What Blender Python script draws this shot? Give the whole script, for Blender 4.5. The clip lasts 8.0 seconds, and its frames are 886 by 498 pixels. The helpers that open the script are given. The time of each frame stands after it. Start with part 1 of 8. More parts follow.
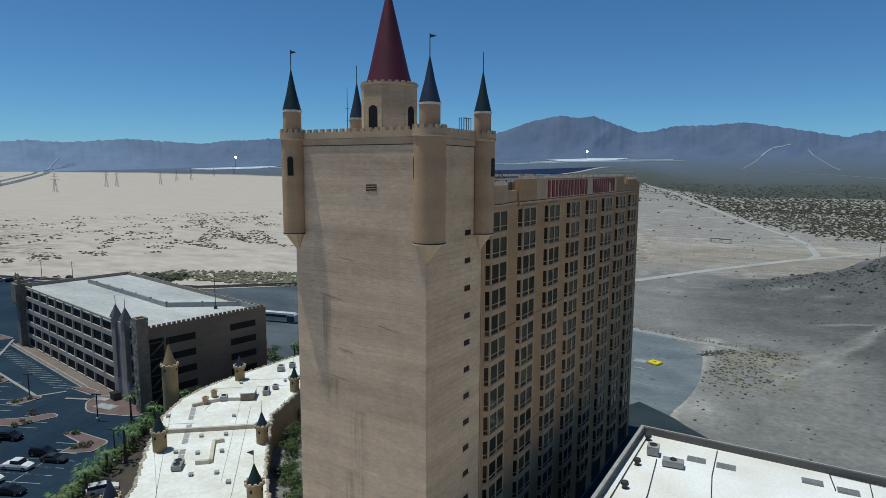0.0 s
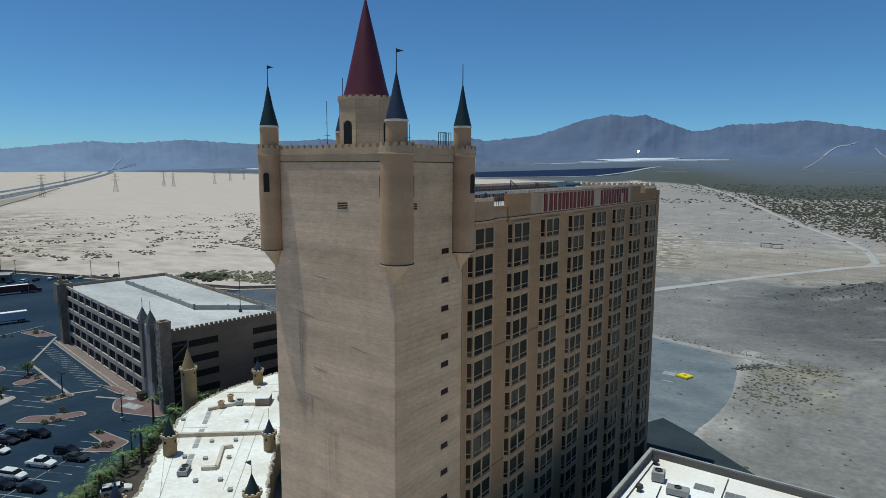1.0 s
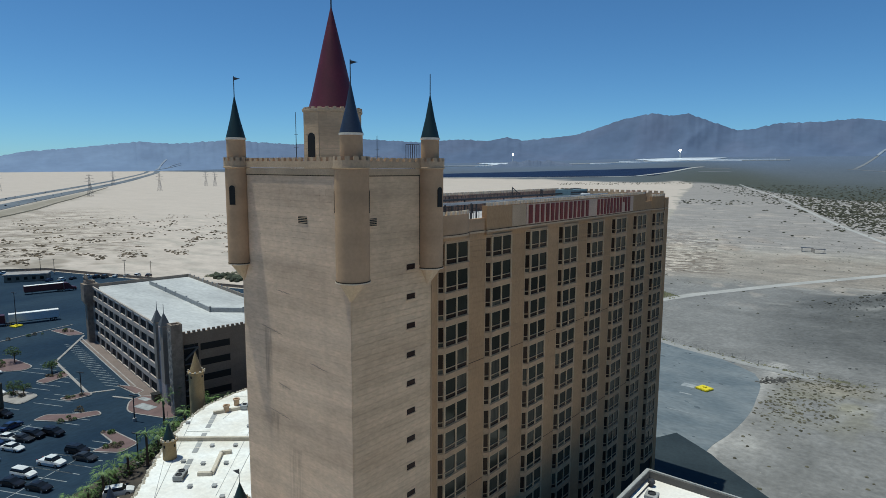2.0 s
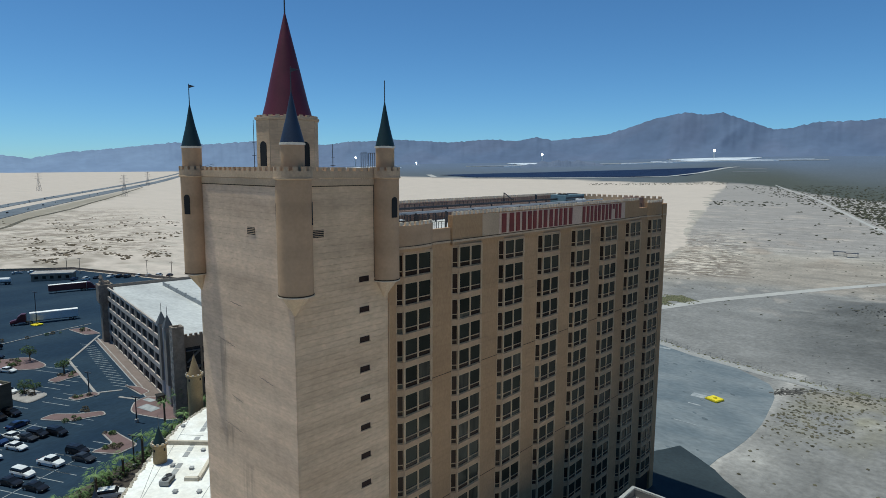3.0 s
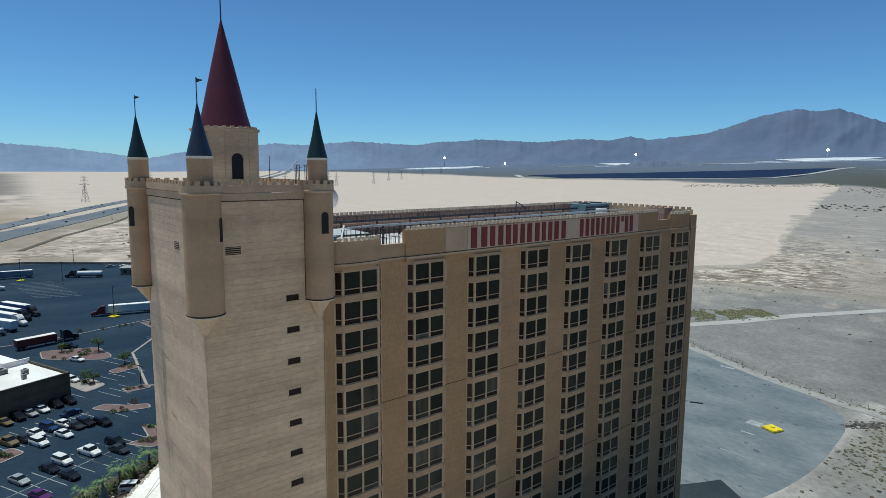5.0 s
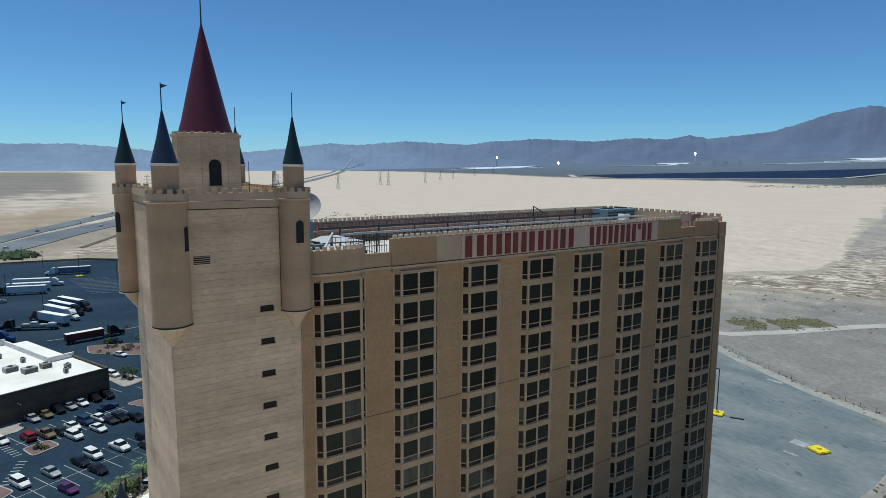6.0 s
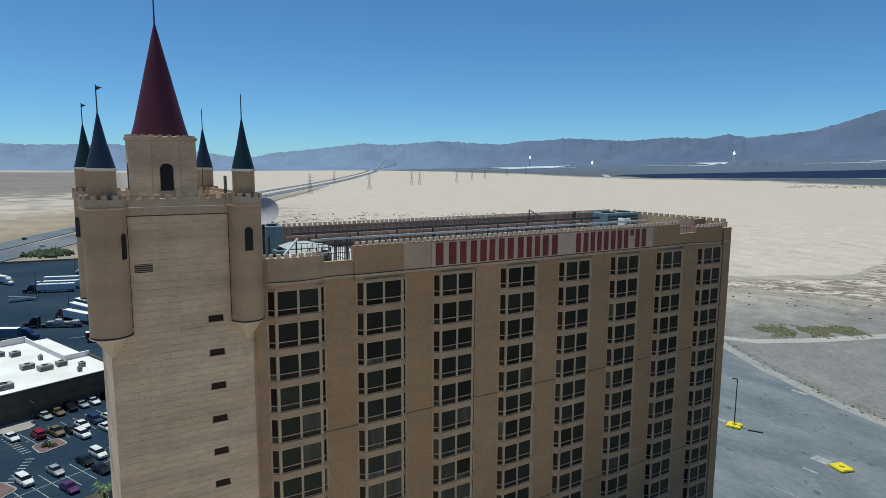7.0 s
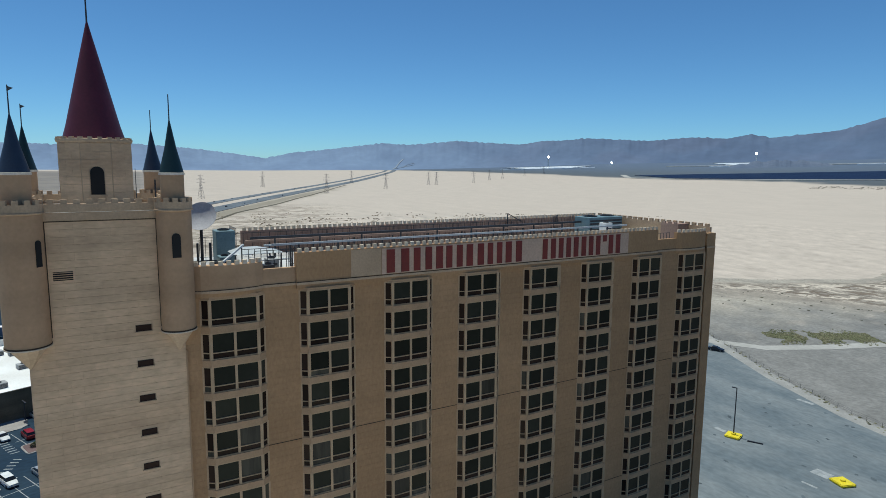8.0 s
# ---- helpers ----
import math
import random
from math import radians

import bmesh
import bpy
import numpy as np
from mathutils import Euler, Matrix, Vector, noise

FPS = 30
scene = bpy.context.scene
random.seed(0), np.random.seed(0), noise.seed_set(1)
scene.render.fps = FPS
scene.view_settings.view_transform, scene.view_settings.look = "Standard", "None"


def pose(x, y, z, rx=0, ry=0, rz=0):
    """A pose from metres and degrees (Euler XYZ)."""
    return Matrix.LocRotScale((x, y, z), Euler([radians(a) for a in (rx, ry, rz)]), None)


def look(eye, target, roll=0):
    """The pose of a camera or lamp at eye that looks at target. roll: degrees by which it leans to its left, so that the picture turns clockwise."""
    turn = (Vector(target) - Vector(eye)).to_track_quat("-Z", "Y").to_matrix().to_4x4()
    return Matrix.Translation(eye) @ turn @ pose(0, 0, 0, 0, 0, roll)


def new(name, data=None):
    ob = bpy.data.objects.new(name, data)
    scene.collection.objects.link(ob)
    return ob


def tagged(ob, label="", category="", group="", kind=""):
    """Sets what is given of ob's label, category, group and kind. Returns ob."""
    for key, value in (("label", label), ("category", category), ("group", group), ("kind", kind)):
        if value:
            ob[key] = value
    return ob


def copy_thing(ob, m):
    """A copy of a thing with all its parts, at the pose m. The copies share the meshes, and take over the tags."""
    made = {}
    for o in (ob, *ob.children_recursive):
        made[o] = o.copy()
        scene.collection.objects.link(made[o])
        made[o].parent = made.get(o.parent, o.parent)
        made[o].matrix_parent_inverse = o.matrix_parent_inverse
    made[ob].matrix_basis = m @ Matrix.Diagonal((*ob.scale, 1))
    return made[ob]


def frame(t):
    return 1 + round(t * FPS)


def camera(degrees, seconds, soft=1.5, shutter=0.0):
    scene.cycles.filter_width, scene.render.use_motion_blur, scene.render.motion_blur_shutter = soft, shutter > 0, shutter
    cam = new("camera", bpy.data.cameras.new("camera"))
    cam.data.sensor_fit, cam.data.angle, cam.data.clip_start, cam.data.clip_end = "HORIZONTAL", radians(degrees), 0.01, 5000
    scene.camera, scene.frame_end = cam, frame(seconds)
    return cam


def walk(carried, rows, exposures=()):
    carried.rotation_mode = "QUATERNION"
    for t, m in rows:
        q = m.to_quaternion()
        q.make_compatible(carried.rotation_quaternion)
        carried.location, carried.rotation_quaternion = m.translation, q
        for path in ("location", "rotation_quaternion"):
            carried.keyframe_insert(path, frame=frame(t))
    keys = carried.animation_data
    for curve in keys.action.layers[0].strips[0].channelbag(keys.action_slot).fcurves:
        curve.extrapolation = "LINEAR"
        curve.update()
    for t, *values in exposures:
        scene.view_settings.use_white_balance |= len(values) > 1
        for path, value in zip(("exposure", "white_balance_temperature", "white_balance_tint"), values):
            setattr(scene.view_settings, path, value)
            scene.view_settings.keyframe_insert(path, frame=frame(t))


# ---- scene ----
cam = camera(71.5, 8.0, 0.6)
PATH = [
    (0, (0.113, -0.823, 51.31), (-0.913, 0.874, 51.052), 0.3),
    (0.5, (2.381, 1.789, 52.152), (1.293, 3.446, 51.892), 0.3),
    (1, (4.551, 4.504, 52.887), (3.396, 6.116, 52.627), 0.3),
    (2.5, (10.38, 12.841, 54.576), (9.093, 14.349, 54.314), 0.3),
    (3, (12.224, 15.761, 54.944), (10.9, 17.237, 54.682), 0.3),
    (3.5, (13.988, 18.765, 55.255), (12.616, 20.196, 54.992), 0.4),
    (4, (15.554, 21.795, 55.48), (14.138, 23.183, 55.22), 0.3),
    (4.5, (16.967, 24.903, 55.747), (15.505, 26.244, 55.486), 0.3),
    (5, (18.163, 28.052, 56.107), (16.64, 29.321, 55.843), 0.4),
    (6.5, (20.039, 37.62, 56.937), (18.379, 38.703, 56.67), 0.4),
    (7, (20.518, 40.892, 57.111), (18.834, 41.937, 56.843), 0.4),
    (7.5, (20.97, 44.128, 57.31), (19.268, 45.142, 57.041), 0.4),
    (8, (21.44, 47.363, 57.451), (19.725, 48.357, 57.182), 0.5),
]
walk(cam, [(t, look(eye, target, roll)) for t, eye, target, roll in PATH],
     [(t, ev, k, -2) for t, ev, k in ((0, -0.32, 6180), (1.0, -0.25, 6190), (2.5, -0.11, 6250), (4.5, -0.01, 6300), (8, -0.01, 6350))])


# ---- world, sun, exposure ----
SUN = Vector((-2.7, -1.12, 12.0)).normalized()
world = bpy.data.worlds.new("sky")
scene.world = world
world.use_nodes = True
wn = world.node_tree.nodes
sky = wn.new("ShaderNodeTexSky")
sky.sky_type = "NISHITA"
sky.sun_disc = False
sky.sun_elevation = math.asin(SUN.z)
sky.sun_rotation = math.atan2(SUN.x, SUN.y)
sky.altitude, sky.air_density, sky.dust_density, sky.ozone_density = 2900, 1.0, 1.5, 1.2
wn["Background"].inputs["Strength"].default_value = 0.097
tint = wn.new("ShaderNodeMix")
tint.data_type, tint.blend_type = "RGBA", "MULTIPLY"
tint.inputs["Factor"].default_value = 1.0
tint.inputs["B"].default_value = (0.55, 0.85, 1.13, 1)
world.node_tree.links.new(sky.outputs["Color"], tint.inputs["A"])
world.node_tree.links.new(tint.outputs["Result"], wn["Background"].inputs["Color"])
sun = new("sun", bpy.data.lights.new("sun", "SUN"))
sun.data.energy, sun.data.angle, sun.data.color = 4.0, radians(0.5), (1.0, 0.96, 0.90)
sun.matrix_world = look((0, 0, 300), Vector((0, 0, 300)) - SUN)


# ---- materials ----
def mat(name, a, b=None, rough=0.8, s1=0.25, s2=4.0, bump=0.2, metal=0.0, rnd=0.0, island=0.0, fine=0.12, spec=0.4, stretch=(1, 1, 1), attr="", stain=0.0, relief=0.05, marks=(), tint=None):
    """A procedural surface: two colours in large soft patches, fine grain, relief and a tone of its own for each piece."""
    m = bpy.data.materials.new(name)
    m.use_nodes = True
    nd, ln = m.node_tree.nodes, m.node_tree.links
    p = nd["Principled BSDF"]
    p.inputs["Roughness"].default_value = rough
    p.inputs["Metallic"].default_value = metal
    p.inputs["Specular IOR Level"].default_value = spec
    geo = nd.new("ShaderNodeNewGeometry")
    mp = nd.new("ShaderNodeMapping")
    mp.inputs["Scale"].default_value = stretch
    ln.new(geo.outputs["Position"], mp.inputs["Vector"])

    def noise_node(scale, detail):
        n = nd.new("ShaderNodeTexNoise")
        n.inputs["Scale"].default_value, n.inputs["Detail"].default_value = scale, detail
        ln.new(mp.outputs["Vector"], n.inputs["Vector"])
        return n.outputs["Fac"]

    big, small = noise_node(s1, 4.0), noise_node(s2, 5.0)
    mix = nd.new("ShaderNodeMix")
    mix.data_type = "RGBA"
    if attr:
        at = nd.new("ShaderNodeAttribute")
        at.attribute_name = attr
        dim = nd.new("ShaderNodeMix")
        dim.data_type, dim.blend_type = "RGBA", "MULTIPLY"
        dim.inputs["Factor"].default_value = 1.0
        ln.new(at.outputs["Color"], dim.inputs["A"])
        dim.inputs["B"].default_value = (*a, 1)
        ln.new(at.outputs["Color"], mix.inputs["A"])
        ln.new(dim.outputs["Result"], mix.inputs["B"])
    else:
        mix.inputs["A"].default_value = (*a, 1)
        mix.inputs["B"].default_value = (*(b or [c * 0.82 for c in a]), 1)
    ramp = nd.new("ShaderNodeMapRange")
    ramp.inputs["From Min"].default_value, ramp.inputs["From Max"].default_value = 0.35, 0.65
    ln.new(big, ramp.inputs["Value"])
    ln.new(ramp.outputs["Result"], mix.inputs["Factor"])
    col = mix.outputs["Result"]
    tone = nd.new("ShaderNodeMapRange")
    tone.inputs["From Min"].default_value, tone.inputs["From Max"].default_value = 0.25, 0.75
    tone.inputs["To Min"].default_value, tone.inputs["To Max"].default_value = 1 - fine, 1 + fine
    ln.new(small, tone.inputs["Value"])
    value = tone.outputs["Result"]
    if stain:  # weathered courses and long drips
        for scale, lo, hi, drop in (((0.04, 0.04, 0.55), 0.3, 0.7, stain * 0.9), ((0.5, 0.5, 0.05), 0.6, 0.74, stain * 0.3), ((0.9, 0.9, 0.9), 0.35, 0.75, stain * 0.35)):
            m2 = nd.new("ShaderNodeMapping")
            m2.inputs["Scale"].default_value = scale
            ln.new(geo.outputs["Position"], m2.inputs["Vector"])
            n2 = nd.new("ShaderNodeTexNoise")
            n2.inputs["Scale"].default_value, n2.inputs["Detail"].default_value = 1.0, 5.0
            ln.new(m2.outputs["Vector"], n2.inputs["Vector"])
            r2 = nd.new("ShaderNodeMapRange")
            r2.inputs["From Min"].default_value, r2.inputs["From Max"].default_value = lo, hi
            r2.inputs["To Min"].default_value, r2.inputs["To Max"].default_value = 1.0 + (drop / 2 if lo < 0.5 else 0.0), 1 - drop
            ln.new(n2.outputs["Fac"], r2.inputs["Value"])
            mul = nd.new("ShaderNodeMath")
            mul.operation = "MULTIPLY"
            ln.new(value, mul.inputs[0])
            ln.new(r2.outputs["Result"], mul.inputs[1])
            value = mul.outputs["Value"]
    if marks:  # soft dark runs: (x0, x1, z0, z1, how dark)
        xyz = nd.new("ShaderNodeSeparateXYZ")
        ln.new(geo.outputs["Position"], xyz.inputs["Vector"])
        runs = nd.new("ShaderNodeMapping")
        runs.inputs["Scale"].default_value = (3.4, 3.4, 0.16)
        ln.new(geo.outputs["Position"], runs.inputs["Vector"])
        streaks = nd.new("ShaderNodeTexNoise")
        streaks.inputs["Scale"].default_value, streaks.inputs["Detail"].default_value = 1.0, 4.0
        ln.new(runs.outputs["Vector"], streaks.inputs["Vector"])
        for x0, x1, z0, z1, dark in marks:
            mask = None
            for axis, lo, hi, soft in (("X", x0, x1, 0.3 * (x1 - x0)), ("Z", z0, z1, 0)):
                for edge, way in ((lo, 1), (hi, -1)):
                    w = soft or (0.75 * (hi - lo) if way > 0 else 0.25)
                    r2 = nd.new("ShaderNodeMapRange")
                    r2.interpolation_type = "SMOOTHSTEP"
                    r2.inputs["From Min"].default_value, r2.inputs["From Max"].default_value = edge, edge + way * w
                    ln.new(xyz.outputs[axis], r2.inputs["Value"])
                    if mask is None:
                        mask = r2.outputs["Result"]
                    else:
                        mul = nd.new("ShaderNodeMath")
                        mul.operation = "MULTIPLY"
                        ln.new(mask, mul.inputs[0])
                        ln.new(r2.outputs["Result"], mul.inputs[1])
                        mask = mul.outputs["Value"]
            r2 = nd.new("ShaderNodeMapRange")
            r2.inputs["From Min"].default_value, r2.inputs["From Max"].default_value = 0.38, 0.62
            r2.inputs["To Min"].default_value, r2.inputs["To Max"].default_value = 0.1 * dark, 1.5 * dark
            ln.new(streaks.outputs["Fac"], r2.inputs["Value"])
            mul = nd.new("ShaderNodeMath")
            mul.operation = "MULTIPLY"
            ln.new(mask, mul.inputs[0])
            ln.new(r2.outputs["Result"], mul.inputs[1])
            keep = nd.new("ShaderNodeMath")
            keep.operation = "SUBTRACT"
            keep.inputs[0].default_value = 1.0
            ln.new(mul.outputs["Value"], keep.inputs[1])
            mul = nd.new("ShaderNodeMath")
            mul.operation = "MULTIPLY"
            ln.new(value, mul.inputs[0])
            ln.new(keep.outputs["Value"], mul.inputs[1])
            value = mul.outputs["Value"]
    for amount, source in ((rnd, "object"), (island, "island")):
        if amount:
            out = nd.new("ShaderNodeObjectInfo").outputs["Random"] if source == "object" else geo.outputs["Random Per Island"]
            r = nd.new("ShaderNodeMapRange")
            r.inputs["To Min"].default_value, r.inputs["To Max"].default_value = 1 - amount, 1 + amount
            ln.new(out, r.inputs["Value"])
            mul = nd.new("ShaderNodeMath")
            mul.operation = "MULTIPLY"
            ln.new(value, mul.inputs[0])
            ln.new(r.outputs["Result"], mul.inputs[1])
            value = mul.outputs["Value"]
    hsv = nd.new("ShaderNodeHueSaturation")
    ln.new(col, hsv.inputs["Color"])
    ln.new(value, hsv.inputs["Value"])
    ln.new(hsv.outputs["Color"], p.inputs["Base Color"])
    if tint:
        p.inputs["Specular Tint"].default_value = (*tint, 1)
    if bump:
        bp = nd.new("ShaderNodeBump")
        bp.inputs["Strength"].default_value, bp.inputs["Distance"].default_value = bump, relief
        ln.new(small, bp.inputs["Height"])
        ln.new(bp.outputs["Normal"], p.inputs["Normal"])
    return m


def soil_material():
    """Desert ground: land and lake-bed colours meet along a fingered shore; grain, patches and wind streaks on both."""
    m = bpy.data.materials.new("desert soil")
    m.use_nodes = True
    nd, ln = m.node_tree.nodes, m.node_tree.links
    p = nd["Principled BSDF"]
    p.inputs["Roughness"].default_value, p.inputs["Specular IOR Level"].default_value = 0.95, 0.3

    def attribute(name, out):
        a = nd.new("ShaderNodeAttribute")
        a.attribute_name = name
        return a.outputs[out]

    def noise_of(vector, scale, detail, rough=0.55, bend=0.0):
        mp = nd.new("ShaderNodeMapping")
        mp.inputs["Scale"].default_value = scale
        ln.new(vector, mp.inputs["Vector"])
        n = nd.new("ShaderNodeTexNoise")
        n.inputs["Scale"].default_value, n.inputs["Detail"].default_value, n.inputs["Roughness"].default_value = 1.0, detail, rough
        n.inputs["Distortion"].default_value = bend
        ln.new(mp.outputs["Vector"], n.inputs["Vector"])
        return n.outputs["Fac"]

    def ramp(value, lo, hi, a, b, smooth=False):
        r = nd.new("ShaderNodeMapRange")
        r.interpolation_type = "SMOOTHSTEP" if smooth else "LINEAR"
        for key, v in (("From Min", lo), ("From Max", hi), ("To Min", a), ("To Max", b)):
            r.inputs[key].default_value = v
        ln.new(value, r.inputs["Value"])
        return r.outputs["Result"]

    def maths(op, a, b):
        n = nd.new("ShaderNodeMath")
        n.operation = op
        for i, v in enumerate((a, b)):
            if isinstance(v, float):
                n.inputs[i].default_value = v
            else:
                ln.new(v, n.inputs[i])
        return n.outputs["Value"]

    place = nd.new("ShaderNodeNewGeometry").outputs["Position"]
    round_lake = attribute("polar", "Vector")
    fingers = ramp(noise_of(round_lake, (0.012, 0, 0.06), 5.0, 0.58), 0.32, 0.68, -1.0, 1.0)
    edge = maths("ADD", attribute("shore", "Fac"), maths("MULTIPLY", attribute("finger", "Fac"), fingers))
    mix = nd.new("ShaderNodeMix")
    mix.data_type = "RGBA"
    ln.new(ramp(edge, -0.006, 0.006, 0.0, 1.0, True), mix.inputs["Factor"])
    ln.new(attribute("soil", "Color"), mix.inputs["A"])
    ln.new(attribute("lake", "Color"), mix.inputs["B"])
    ridged = attribute("ridge", "Fac")
    swash = noise_of(round_lake, (0.07, 0.12, 0), 7.0, 0.62, 2.0)
    out = mix.outputs["Result"]
    for lo, hi, tone in ((0.54, 0.56, (0.58, 0.50, 0.41, 1)), (0.475, 0.44, (0.15, 0.115, 0.085, 1))):  # pale swash ridges; rust-dark hollows with the ridges' shadow in the colour
        over = nd.new("ShaderNodeMix")
        over.data_type = "RGBA"
        ln.new(maths("MULTIPLY", ramp(swash, lo, hi, 0.0, 0.85, True), ridged), over.inputs["Factor"])
        ln.new(out, over.inputs["A"])
        over.inputs["B"].default_value = tone
        out = over.outputs["Result"]
    grain = noise_of(place, (0.7, 0.7, 0.7), 9.0, 0.62)
    patches = noise_of(place, (0.09, 0.09, 0.09), 4.0)
    streak = attribute("streak", "Fac")
    lines = maths("ADD", ramp(noise_of(round_lake, (0.02, 0.11, 0), 5.0, 0.6), 0.44, 0.62, 0.12, -0.5), ramp(noise_of(round_lake, (0.05, 0.3, 0), 3.0), 0.4, 0.7, 0.12, -0.25))
    value = maths("MULTIPLY", ramp(grain, 0.25, 0.75, 0.7, 1.3), ramp(patches, 0.3, 0.7, 0.88, 1.12))
    value = maths("MULTIPLY", value, maths("ADD", 1.0, maths("MULTIPLY", streak, lines)))
    calm = maths("SUBTRACT", 1.0, maths("MULTIPLY", 0.7, mix.inputs["Factor"].links[0].from_socket))
    value = maths("ADD", 1.0, maths("MULTIPLY", calm, maths("SUBTRACT", value, 1.0)))
    hsv = nd.new("ShaderNodeHueSaturation")
    ln.new(out, hsv.inputs["Color"])
    ln.new(value, hsv.inputs["Value"])
    ln.new(hsv.outputs["Color"], p.inputs["Base Color"])
    bp = nd.new("ShaderNodeBump")
    bp.inputs["Distance"].default_value = 0.5
    ln.new(maths("MULTIPLY", 0.6, calm), bp.inputs["Strength"])
    ln.new(grain, bp.inputs["Height"])
    ln.new(bp.outputs["Normal"], p.inputs["Normal"])
    return m


def glow(name, color, strength):
    m = bpy.data.materials.new(name)
    m.use_nodes = True
    p = m.node_tree.nodes["Principled BSDF"]
    p.inputs["Base Color"].default_value = (*color, 1)
    p.inputs["Emission Color"].default_value = (*color, 1)
    p.inputs["Emission Strength"].default_value = strength
    return m


M_STUCCO = mat("tan stucco", (0.49, 0.355, 0.235), (0.42, 0.30, 0.19), 0.9, 0.12, 5, 0.25, island=0.05)
M_BLOCK = mat("scored stucco block", (0.66, 0.46, 0.287), (0.582, 0.396, 0.241), 0.9, 0.3, 5, 0.3, rnd=0.04, stretch=(0.35, 0.35, 1.1), stain=0.22)
M_BLOCKS = mat("scored stucco blocks", (0.66, 0.46, 0.287), (0.582, 0.396, 0.241), 0.9, 0.3, 5, 0.3, island=0.03, stretch=(0.35, 0.35, 1.1), stain=0.22)
MARKS = ((-40.3, -39.0, 31.0, 39.0, 0.34), (-40.6, -37.6, 38.6, 39.3, 0.3), (-39.7, -38.0, 28.6, 31.2, 0.3), (-37.2, -34.6, 18.0, 28.5, 0.15), (-38.4, -36.0, 33.5, 34.2, 0.32), (-38.2, -34.8, 12.0, 22.0, 0.16))
M_WEATHER = mat("weathered stucco block", (0.665, 0.476, 0.330), (0.585, 0.410, 0.277), 0.9, 0.3, 5, 0.3, rnd=0.025, stretch=(0.35, 0.35, 1.1), stain=0.26, marks=MARKS)
M_WEATHERS = mat("weathered stucco blocks", (0.665, 0.476, 0.330), (0.585, 0.410, 0.277), 0.9, 0.3, 5, 0.3, island=0.025, stretch=(0.35, 0.35, 1.1), stain=0.26, marks=MARKS)
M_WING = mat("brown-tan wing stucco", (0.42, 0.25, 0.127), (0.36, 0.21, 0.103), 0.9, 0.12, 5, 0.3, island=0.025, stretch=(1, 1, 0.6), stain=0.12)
M_JOINT = mat("dark joint", (0.40, 0.285, 0.185), None, 0.95)
M_TURRET = mat("warm turret stucco", (0.475, 0.301, 0.174), (0.417, 0.26, 0.147), 0.88, 0.2, 4, 0.12, fine=0.07, stain=0.16)
M_TRIM = mat("pale stucco trim", (0.50, 0.35, 0.222), (0.425, 0.292, 0.18), 0.85, 0.4, 6, 0.1)
# Brightness of the sunlit merlon tops is put into this pale paint
M_MERLON = mat("pale paint, sunlight put in", (0.66, 0.55, 0.42), (0.54, 0.43, 0.31), 0.85, 0.6, 6, 0.1, island=0.12)
M_FRAME = mat("cream window frame", (0.43, 0.272, 0.152), (0.37, 0.232, 0.128), 0.7, 0.6, 8, 0.05)
M_GLASS = mat("dark green-grey window glass", (0.0215, 0.0215, 0.016), (0.027, 0.027, 0.0195), 0.08, 0.15, 1.5, 0.0, rnd=0.3, spec=0.1, tint=(0.75, 0.78, 0.6))
M_SIDEGLASS = mat("dark brown window glass", (0.024, 0.0145, 0.011), (0.032, 0.02, 0.014), 0.1, 0.15, 1.5, 0.0, rnd=0.4, spec=0.1, tint=(0.8, 0.7, 0.55))
# Shade inside openings and recesses is painted with this; also the booth roof
M_DARK = mat("near-black paint and opening shade", (0.012, 0.011, 0.010), None, 0.8)
M_RED = mat("dark red roofing", (0.10, 0.012, 0.025), (0.08, 0.010, 0.02), 0.55, 0.5, 5, 0.15)
M_GREEN = mat("dark green roofing", (0.009, 0.028, 0.029), (0.007, 0.022, 0.024), 0.5, 0.6, 6, 0.1)
M_BLUE = mat("slate blue roofing", (0.022, 0.033, 0.058), (0.018, 0.027, 0.05), 0.5, 0.6, 6, 0.1)
M_SEAM = mat("dark seam strip", (0.075, 0.052, 0.035), None, 0.95, spec=0.05)
M_GOLD = mat("ochre roofing", (0.28, 0.2, 0.1), (0.22, 0.15, 0.08), 0.7, 0.6, 6, 0.1)
M_SLOT = mat("dark brown slot glass", (0.036, 0.018, 0.012), None, 0.5, spec=0.1)
M_METAL = mat("dark steel", (0.06, 0.06, 0.065), None, 0.5, 1, 8, 0.05, 0.4)
M_PIPE = mat("galvanised duct", (0.50, 0.52, 0.53), (0.40, 0.42, 0.43), 0.5, 0.8, 6, 0.05, 0.0)
M_RAIL = mat("pale window rail", (0.49, 0.335, 0.20), (0.425, 0.288, 0.17), 0.75, 0.6, 8, 0.05, spec=0.2)
M_UNIT = mat("grey-green equipment paint", (0.15, 0.225, 0.25), (0.12, 0.185, 0.21), 0.6, 0.8, 6, 0.05)
M_PARAPET = mat("dark grey parapet", (0.125, 0.118, 0.11), (0.10, 0.095, 0.09), 0.85, 0.3, 4, 0.1)
M_DISH = mat("dull grey dish paint", (0.42, 0.41, 0.44), (0.38, 0.37, 0.40), 0.7, 0.8, 6, 0.02)
M_GRIT = mat("gravel verge", (0.31, 0.30, 0.28), (0.25, 0.242, 0.228), 0.95, 0.3, 2, 0.3)
M_HVAC = mat("grey rooftop unit", (0.34, 0.34, 0.33), (0.27, 0.27, 0.26), 0.6, 0.8, 6, 0.05, rnd=0.15)
M_SIGN = mat("pale pink sign panel", (0.55, 0.375, 0.265), (0.49, 0.335, 0.24), 0.7, 0.3, 4, 0.05)
